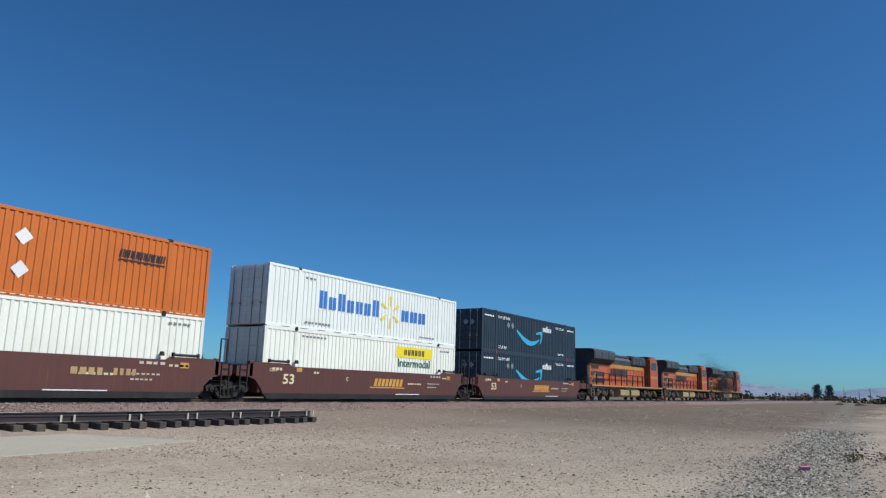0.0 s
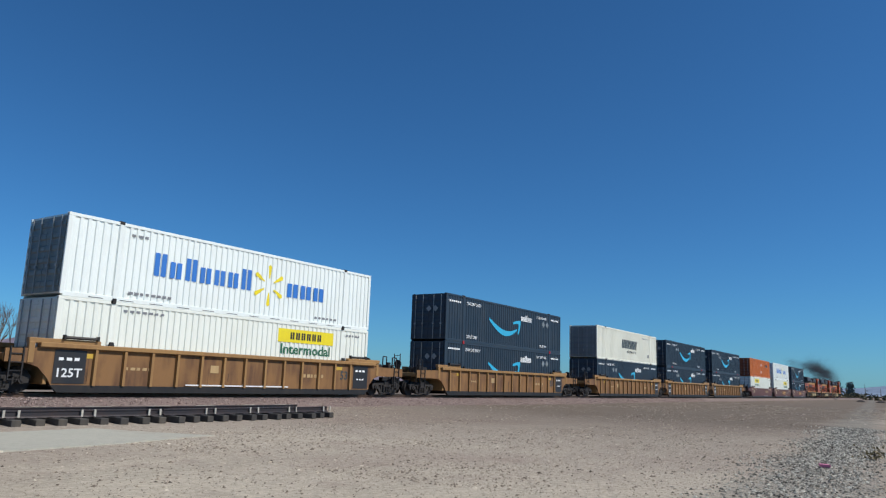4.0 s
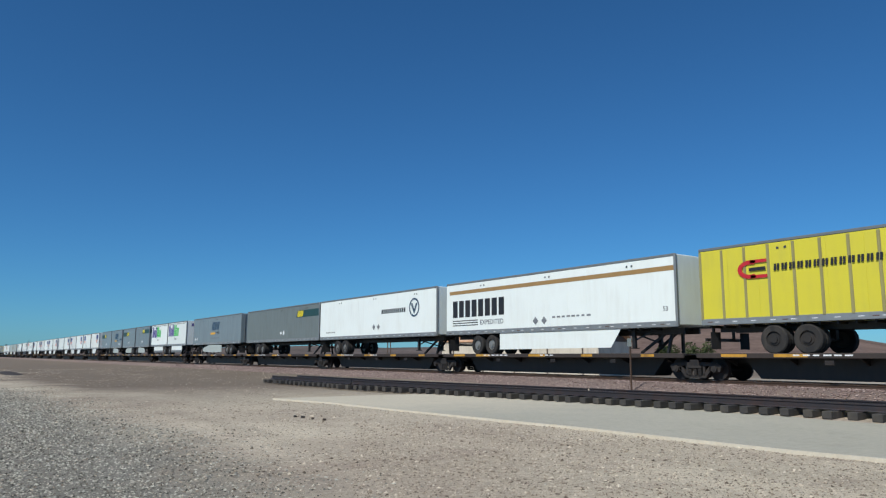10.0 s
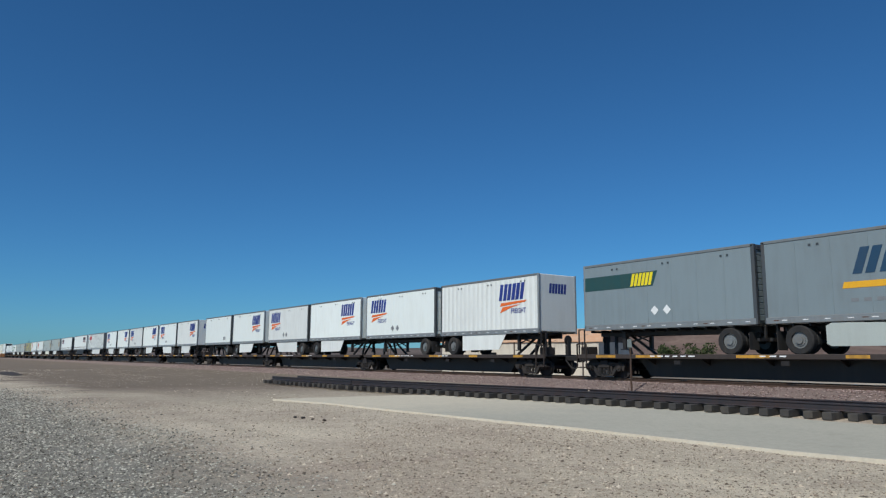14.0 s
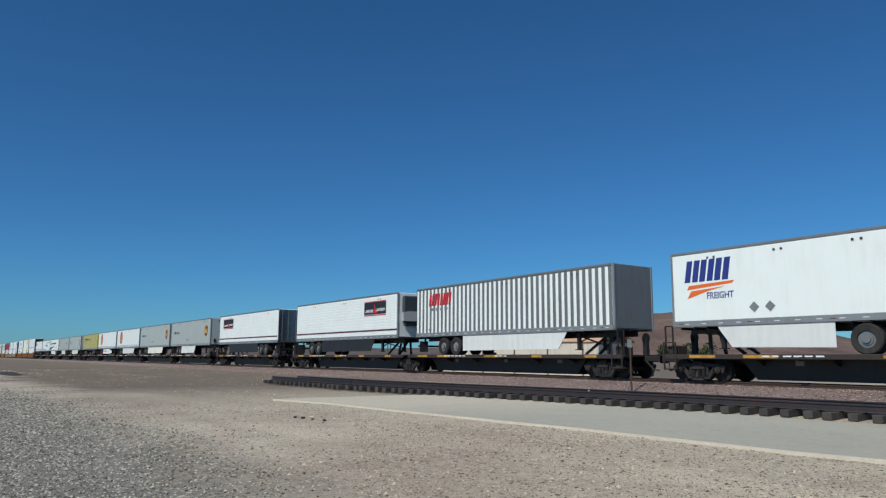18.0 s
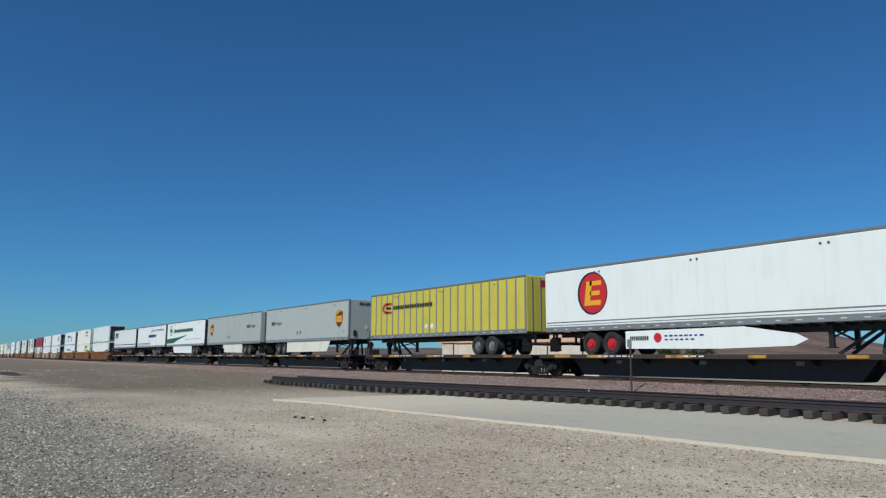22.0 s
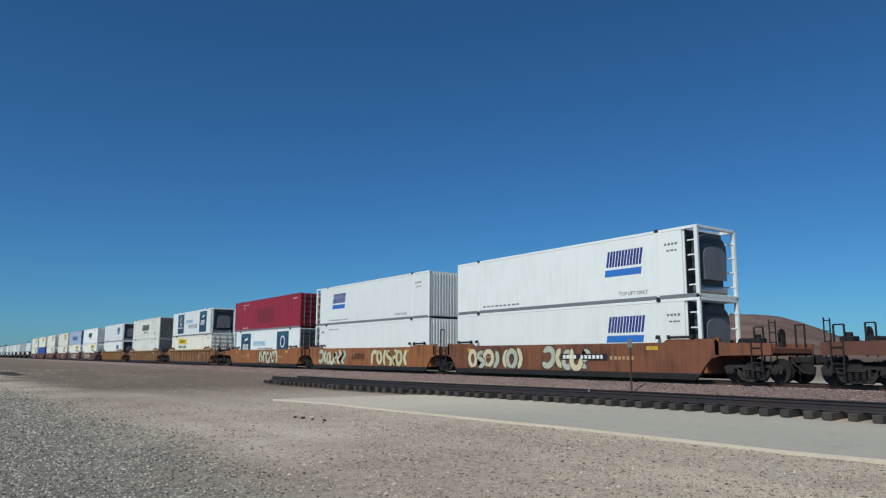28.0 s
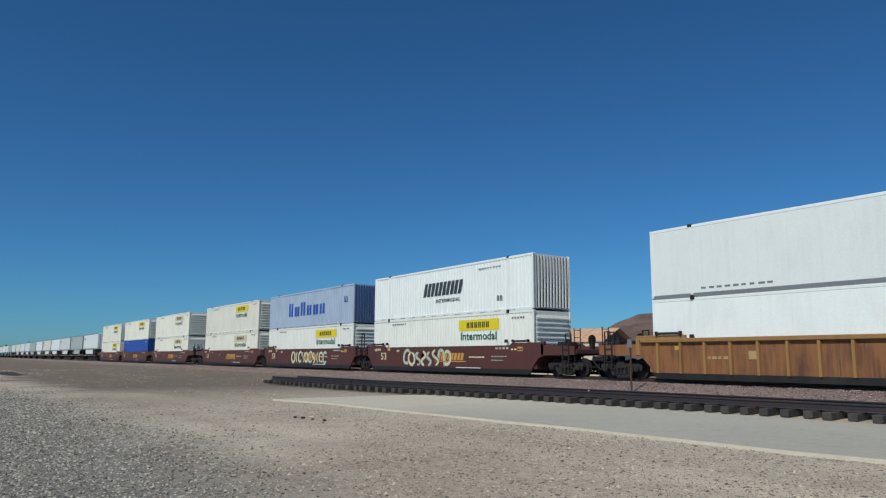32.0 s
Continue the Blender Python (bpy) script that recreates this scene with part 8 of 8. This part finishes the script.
def ground_z(x, y):
    """Flat by the camera, rising a little to the foot of the ballast; low swells."""
    z = 0.05 * noise.noise(Vector((x * 0.05, y * 0.08, 0))) + 0.018 * noise.noise(Vector((x * 0.5, y * 0.5, 3)))
    z *= min(1, max(0.2, math.hypot(x, y) / 12)) * max(0, 1 - math.hypot(x, y) / 400)
    if -19 < x < -9 and 1 < y < 6:
        z += 0.05 * math.exp(-((y - gravel_edge(x)) / 0.7) ** 2)
    if 17 < y < 34:
        z += 0.22 * min(1, (y - 17) / 5)
    elif y >= 34:
        z += 0.22 * max(0, 1 - (y - 34) / 20)
    return z


def ground():
    xs = sorted({round(s * v, 3) for v in list(np.arange(0, 30, 0.6)) + list(np.arange(30, 120, 3)) + [120 * 1.25 ** k for k in range(18)] for s in (-1, 1)})
    ys = sorted({round(v, 3) for v in list(np.arange(-6, 36, 0.6)) + [-6 - 6 * 1.5 ** k for k in range(15)] + [36 + 5 * 1.35 ** k for k in range(22)]})
    v = [(x, y, ground_z(x, y)) for y in ys for x in xs]
    w = len(xs)
    f = [(j * w + i, j * w + i + 1, (j + 1) * w + i + 1, (j + 1) * w + i) for j in range(len(ys) - 1) for i in range(w - 1)]
    me = bpy.data.meshes.new("ground")
    me.from_pydata(v, [], f)
    me.polygons.foreach_set("use_smooth", [True] * len(f))
    me.materials.append(SOIL)
    tagged(new("ground", me), "pale dusty desert soil with scattered stones", "ground", kind="structure")


ground()


def stone_cloud(name, spots, mat, label, seed):
    """Many small angular stones in one mesh: spots of (x, y, z, size)."""
    rnd = np.random.RandomState(seed)
    base = np.array([(1, 0, 0), (-1, 0, 0), (0, 1, 0), (0, -1, 0), (0, 0, 1), (0, 0, -0.6)], float)
    hull = [(4, 0, 2), (4, 2, 1), (4, 1, 3), (4, 3, 0), (5, 2, 0), (5, 1, 2), (5, 3, 1), (5, 0, 3)]
    s = np.asarray(spots, float)
    n = len(s)
    v = base[None] * rnd.uniform(0.6, 1.25, (n, 6, 1))
    v *= (s[:, 3] / 2)[:, None, None] * np.stack([rnd.uniform(0.8, 1.3, n), rnd.uniform(0.7, 1.1, n), rnd.uniform(0.4, 0.75, n)], 1)[:, None]
    a = rnd.uniform(0, 6.28, n)
    c, si = np.cos(a)[:, None], np.sin(a)[:, None]
    v = np.stack([v[..., 0] * c - v[..., 1] * si, v[..., 0] * si + v[..., 1] * c, v[..., 2]], 2) + s[:, None, :3]
    fa = (np.array(hull)[None] + 6 * np.arange(n)[:, None, None]).reshape(-1, 3)
    me = bpy.data.meshes.new(name)
    me.from_pydata(v.reshape(-1, 3).tolist(), [], fa.tolist())
    me.materials.append(mat)
    return tagged(new(name, me), label, "gravel", kind="stuff")


GRAVEL = stone_material("grey_gravel", (68, 66, 62), (144, 141, 131), (204, 200, 185))
PEBBLE = stone_material("tan_pebbles", (86, 76, 67), (150, 137, 121), (216, 204, 184))
BALLAST = stone_material("pink_grey_ballast", (106, 90, 86), (144, 124, 118), (182, 164, 156))


def stones():
    rnd = random.Random(5)
    a, b = [], []
    while len(a) < 94000:
        d = 0.6 + 38.6 * rnd.random() ** 1.4
        if rnd.random() > (d - 0.4) / 5.5:
            continue
        side = rnd.choice((-1, -1, -1, -1, -1, -1, -1, 1))
        e = gravel_edge(side * d)
        x, y = side * d, rnd.uniform(-4.5, e + rnd.gauss(0, 1.1)) if side < 0 else e - 0.9 + rnd.gauss(0, 0.65)
        a.append((x, y, ground_z(x, y) + 0.004, (rnd.uniform(0.016, 0.042) if side < 0 else rnd.uniform(0.022, 0.06)) * (1 + d / 34)))
    while len(b) < 62000:
        d, t = 3.5 + 22 * rnd.random() ** 1.3, rnd.uniform(0.02, math.pi - 0.02)
        x, y = d * math.cos(t), d * math.sin(t)
        if y > 17.5 or (on_slab(x, y) and rnd.random() < 0.97):
            continue
        b.append((x, y, ground_z(x, y) + 0.002, min(0.06, 0.009 + rnd.expovariate(110)) * (1 + d / 40)))
    while len(a) < 101000:
        x, y = rnd.uniform(-3.6, 3.6), rnd.uniform(-6.0, 3.8 + rnd.gauss(0, 0.8))
        a.append((x, y, ground_z(x, y) + 0.004, rnd.uniform(0.012, 0.04)))
    while len(b) < 78000:
        d, t = rnd.uniform(6.5, 17), radians(rnd.uniform(88, 152))
        x, y = d * math.cos(t), d * math.sin(t)
        if on_slab(x, y):
            continue
        b.append((x, y, ground_z(x, y) + 0.004, min(0.06, 0.016 + rnd.expovariate(95))))
    while len(b) < 80000:
        x, y = rnd.uniform(-4, 4), rnd.uniform(-5, 6)
        b.append((x, y, ground_z(x, y) + 0.002, min(0.06, 0.009 + rnd.expovariate(90))))
    far = []
    while len(far) < 30000:
        x, y = rnd.choice((-1, 1, 1)) * (9 + 85 * rnd.random() ** 1.5), rnd.uniform(3.0, 21.8)
        if on_slab(x, y) or noise.noise(Vector((x * 0.12, y * 0.35, 2))) + rnd.gauss(0, 0.25) < 0.0:
            continue
        far.append((x, y, ground_z(x, y) + 0.004, min(0.09, 0.02 + rnd.expovariate(65)) * (1 + max(0, abs(x) - 30) / 70)))
    stone_cloud("loose_stones", far, PEBBLE, "scattered tan and dark stones on the open ground", 6)
    stone_cloud("gravel_strip", a, GRAVEL, "loose grey gravel along the ground by the camera", 2)
    stone_cloud("loose_pebbles", b, PEBBLE, "scattered tan pebbles on the soil", 3)


SLAB = [(-24.5, 9.8), (-21.2, 10.5), (-17.8, 10.65), (-13.3, 11.05), (-11.5, 11.25), (-6.6, 11.4), (-5.4, 11.6), (0.5, 12.6), (6.5, 13.65), (8.7, 13.85), (11.7, 14.5), (10.9, 16.4), (10.6, 17.6), (9.6, 18.7), (-20.0, 17.9), (-24.0, 17.0), (-24.6, 15.4)]


def on_slab(x, y):
    inside = False
    for i in range(len(SLAB)):
        (x0, y0), (x1, y1) = SLAB[i - 1], SLAB[i]
        if (y0 > y) != (y1 > y) and x < (x1 - x0) * (y - y0) / (y1 - y0) + x0:
            inside = not inside
    return inside


stones()
CONCRETE = soil_material("dusty_concrete", (182, 179, 165), (170, 168, 155), (150, 146, 134), 1.0, dust=True)
EDGE = paint("pale_slab_edge", (206, 198, 180), 0.9, dirt=0.35, dirt_rgb=(170, 152, 126), grain=20, bump=0.006)
slab = part("concrete_slab", Shape().prism(SLAB, 2, -0.1, 0.05), CONCRETE, None)
tagged(slab, "pale grey concrete slab half covered with dust", "pavement", kind="structure")
se = Shape()
for (x0, y0), (x1, y1) in zip(SLAB[0:9], SLAB[1:9]):
    n = max(2, int(math.hypot(x1 - x0, y1 - y0) / 0.22))
    rim = [Vector((x0 + (x1 - x0) * i / n, y0 + (y1 - y0) * i / n)) for i in range(n + 1)]
    out = [(p.x, p.y - 0.05 - 0.05 * noise.noise(Vector((p.x * 2.2, 3, 0))) - 0.03 * noise.noise(Vector((p.x * 8, 5, 0)))) for p in rim]
    inn = [(p.x, p.y + 0.02 + 0.07 * max(0, noise.noise(Vector((p.x * 1.3, 9, 0))))) for p in rim]
    se.prism(out + inn[::-1], 2, -0.02, 0.055)
part("slab_edge", se, EDGE, slab, "paler crumbled edge")
rod = fixed("steel_rod", pose(-5.55, 13.2, 0.08, 0, 0, 88), "thin dark steel rod lying on the slab", "rod")
part("bar", Shape().cyl((0, 0), 0.03, 0, 0, 5.0, 8), STEEL, rod)


# ---------- main track ----------
def sheet(name, pts, x0, x1, n, mat, label, wob=0.02, kind="structure"):
    """A strip drawn out along x from a profile of (y, z)."""
    v, f = [], []
    for i in range(n + 1):
        x = x0 + (x1 - x0) * i / n
        v += [(x, y + wob * 2 * noise.noise(Vector((x * 0.4, y, 1))), z + wob * noise.noise(Vector((x * 0.7, y * 2, 0)))) for y, z in pts]
    k = len(pts)
    f = [(i * k + j, (i + 1) * k + j, (i + 1) * k + j + 1, i * k + j + 1) for i in range(n) for j in range(k - 1)]
    me = bpy.data.meshes.new(name)
    me.from_pydata(v, [], f)
    me.polygons.foreach_set("use_smooth", [True] * len(f))
    me.materials.append(mat)
    return tagged(new(name, me), label, "ground", kind=kind)


BEDMAT = soil_material("ballast_bed", (148, 131, 124), (138, 123, 116), (104, 92, 87), 3.0)
sheet("ballast_bed", [(21.9, 0.12), (22.4, 0.2), (23.0, 0.36), (23.6, 0.5), (24.1, 0.535), (24.8, 0.52), (26.3, 0.52), (27.0, 0.535), (27.5, 0.5), (28.6, 0.2), (29.6, 0.1)], -900, 900, 1500, BEDMAT, "pink-grey crushed stone track bed", 0.03)


def bed_stones():
    rnd = random.Random(9)
    spots = []
    prof = [(21.7, 0.16), (22.4, 0.2), (23.0, 0.36), (23.6, 0.5), (24.1, 0.535), (24.7, 0.52)]
    while len(spots) < 30000:
        x = rnd.choice((-1, 1)) * (2 + 88 * rnd.random() ** 1.35)
        y = rnd.uniform(21.7, 24.7)
        for (a, za), (b, zb) in zip(prof, prof[1:]):
            if a <= y <= b:
                z = za + (zb - za) * (y - a) / (b - a)
        if y < 22.3 and rnd.random() < 0.5:
            continue
        spots.append((x, y, z + 0.015, rnd.uniform(0.045, 0.1)))
    stone_cloud("ballast_stones", spots, BALLAST, "pink-grey crushed ballast stones beside the rails", 4)


bed_stones()
RAILS = paint("worn_rail_steel", (96, 78, 66), 0.5, 0.5, dirt=0.5, dirt_rgb=(90, 62, 46))
RAILTOP = paint("polished_rail_head", (170, 170, 168), 0.25, 0.9, dirt=0.05)
PROFILE = [(-0.075, 0.0), (0.075, 0.0), (0.07, 0.015), (0.012, 0.04), (0.012, 0.125), (0.037, 0.14), (0.037, 0.168), (0.028, 0.175), (-0.028, 0.175), (-0.037, 0.168), (-0.037, 0.14), (-0.012, 0.125), (-0.012, 0.04), (-0.07, 0.015)]
for y in (YC - 0.755, YC + 0.755):
    r = fixed("rail", (0, y, ZR - 0.175), "long worn steel rail of the main track", "rail", "rails of the main track", "structure")
    part("rail_body", Shape().prism(PROFILE, 0, -900, 900), RAILS, r)
    part("rail_head", Shape().box(-900, 900, -0.024, 0.024, 0.1752, 0.1765), RAILTOP, r, "polished running surface")
TIE = paint("weathered_dark_timber", (66, 62, 58), 0.85, dirt=0.5, dirt_rgb=(110, 100, 88), grain=14, bump=0.008)
tie_mesh = Shape().cbox(-0.115, 0.115, -1.3, 1.3, -0.18, 0.0, 0.012).done("tie")
main_ties = fixed("main_track_ties", (0, YC, ZR - 0.18), "timber ties bedded in the ballast", "tie", kind="structure")
for i in range(44):
    part("tie", tie_mesh, TIE, main_ties, at=(-30 + i * 0.53, 0, 0.02))

# ---------- track panels laid out beside the line ----------
PANEL_PATH = [(-39.4, 16.35), (-30.0, 16.45), (-18.3, 18.3), (-6.5, 19.4), (5.5, 19.9), (13.2, 19.5), (20.4, 19.75)]
PTIE = paint("creosoted_tie", (58, 56, 54), 0.85, dirt=0.45, dirt_rgb=(104, 96, 84), grain=12, bump=0.008)
PRAIL = paint("dark_rail_steel", (66, 62, 64), 0.45, 0.5, dirt=0.35, dirt_rgb=(96, 66, 52))


def panels():
    rnd = random.Random(4)
    for k, ((x0, y0), (x1, y1)) in enumerate(zip(PANEL_PATH, PANEL_PATH[1:])):
        L, ang = math.hypot(x1 - x0, y1 - y0), math.degrees(math.atan2(y1 - y0, x1 - x0))
        root = fixed("track_panel", pose(x0, y0, 0.25, 0, 0, ang), "prefabricated track panel of dark timber ties and steel rails", "track panel", "track panels beside the line")
        n = int(L / 0.53)
        for i in range(n):
            part("tie", tie_mesh, PTIE, root, at=pose(0.25 + i * (L - 0.5) / (n - 1), rnd.uniform(-0.07, 0.07), rnd.uniform(-0.012, 0.0), 0, 0, rnd.uniform(-1.5, 1.5)))
            for y in (-0.755, ):
                part("tie_plate", shared("tie_plate", lambda: Shape().cbox(-0.1, 0.1, -0.18, 0.18, 0.0, 0.02, 0.004)), PRAIL, root, at=(0.25 + i * (L - 0.5) / (n - 1), y, 0.0))
        for y in (-0.755, 0.755):
            part("rail", Shape().prism(PROFILE, 0, 0.02, L - 0.02), PRAIL, root, "dark steel rail", at=(0, y, 0.02))
        if x0 > -7:
            for i in range(4):
                x = 1.5 + i * L / 4
                for q in (x, x + 0.35):
                    part("paint_mark", Shape().box(q, q + 0.055, -0.84, -0.80, 0.02, 0.2), D_CHALK, root, "white paint mark on the rail")
                part("paint_mark", Shape().box(x + 0.9, x + 1.7, 0.71, 0.80, 0.195, 0.2), D_CHALK, root, "white paint mark on the rail")


panels()

# ---------- marker post between the panels and the line ----------
post = fixed("marker_post", (-19.3, 22.35, 0.15), "thin rusty steel marker post with a small plate", "post")
part("stake", Shape().cbox(-0.03, 0.03, -0.03, 0.03, 0, 2.0, 0.008), RAILS, post)
part("plate", Shape().cbox(-0.11, 0.11, -0.045, -0.03, 1.8, 2.12, 0.005), DGREY, post, "small grey plate")


def motions():
    """Everything on the train rolls along the track at about 30 m/s."""
    s = lambda t: 29.4728 * t + 0.0375816 * t ** 2 - 7.3259e-4 * t ** 3 + 7.6325e-6 * t ** 4
    for ob, u, z in MOVING:
        walk(ob, [(t, pose(u + s(t), YC, ZR + z)) for t in (0, 8, 16, 24, 32)])
    for ob, rows in DRIFT:
        walk(ob, rows)


motions()
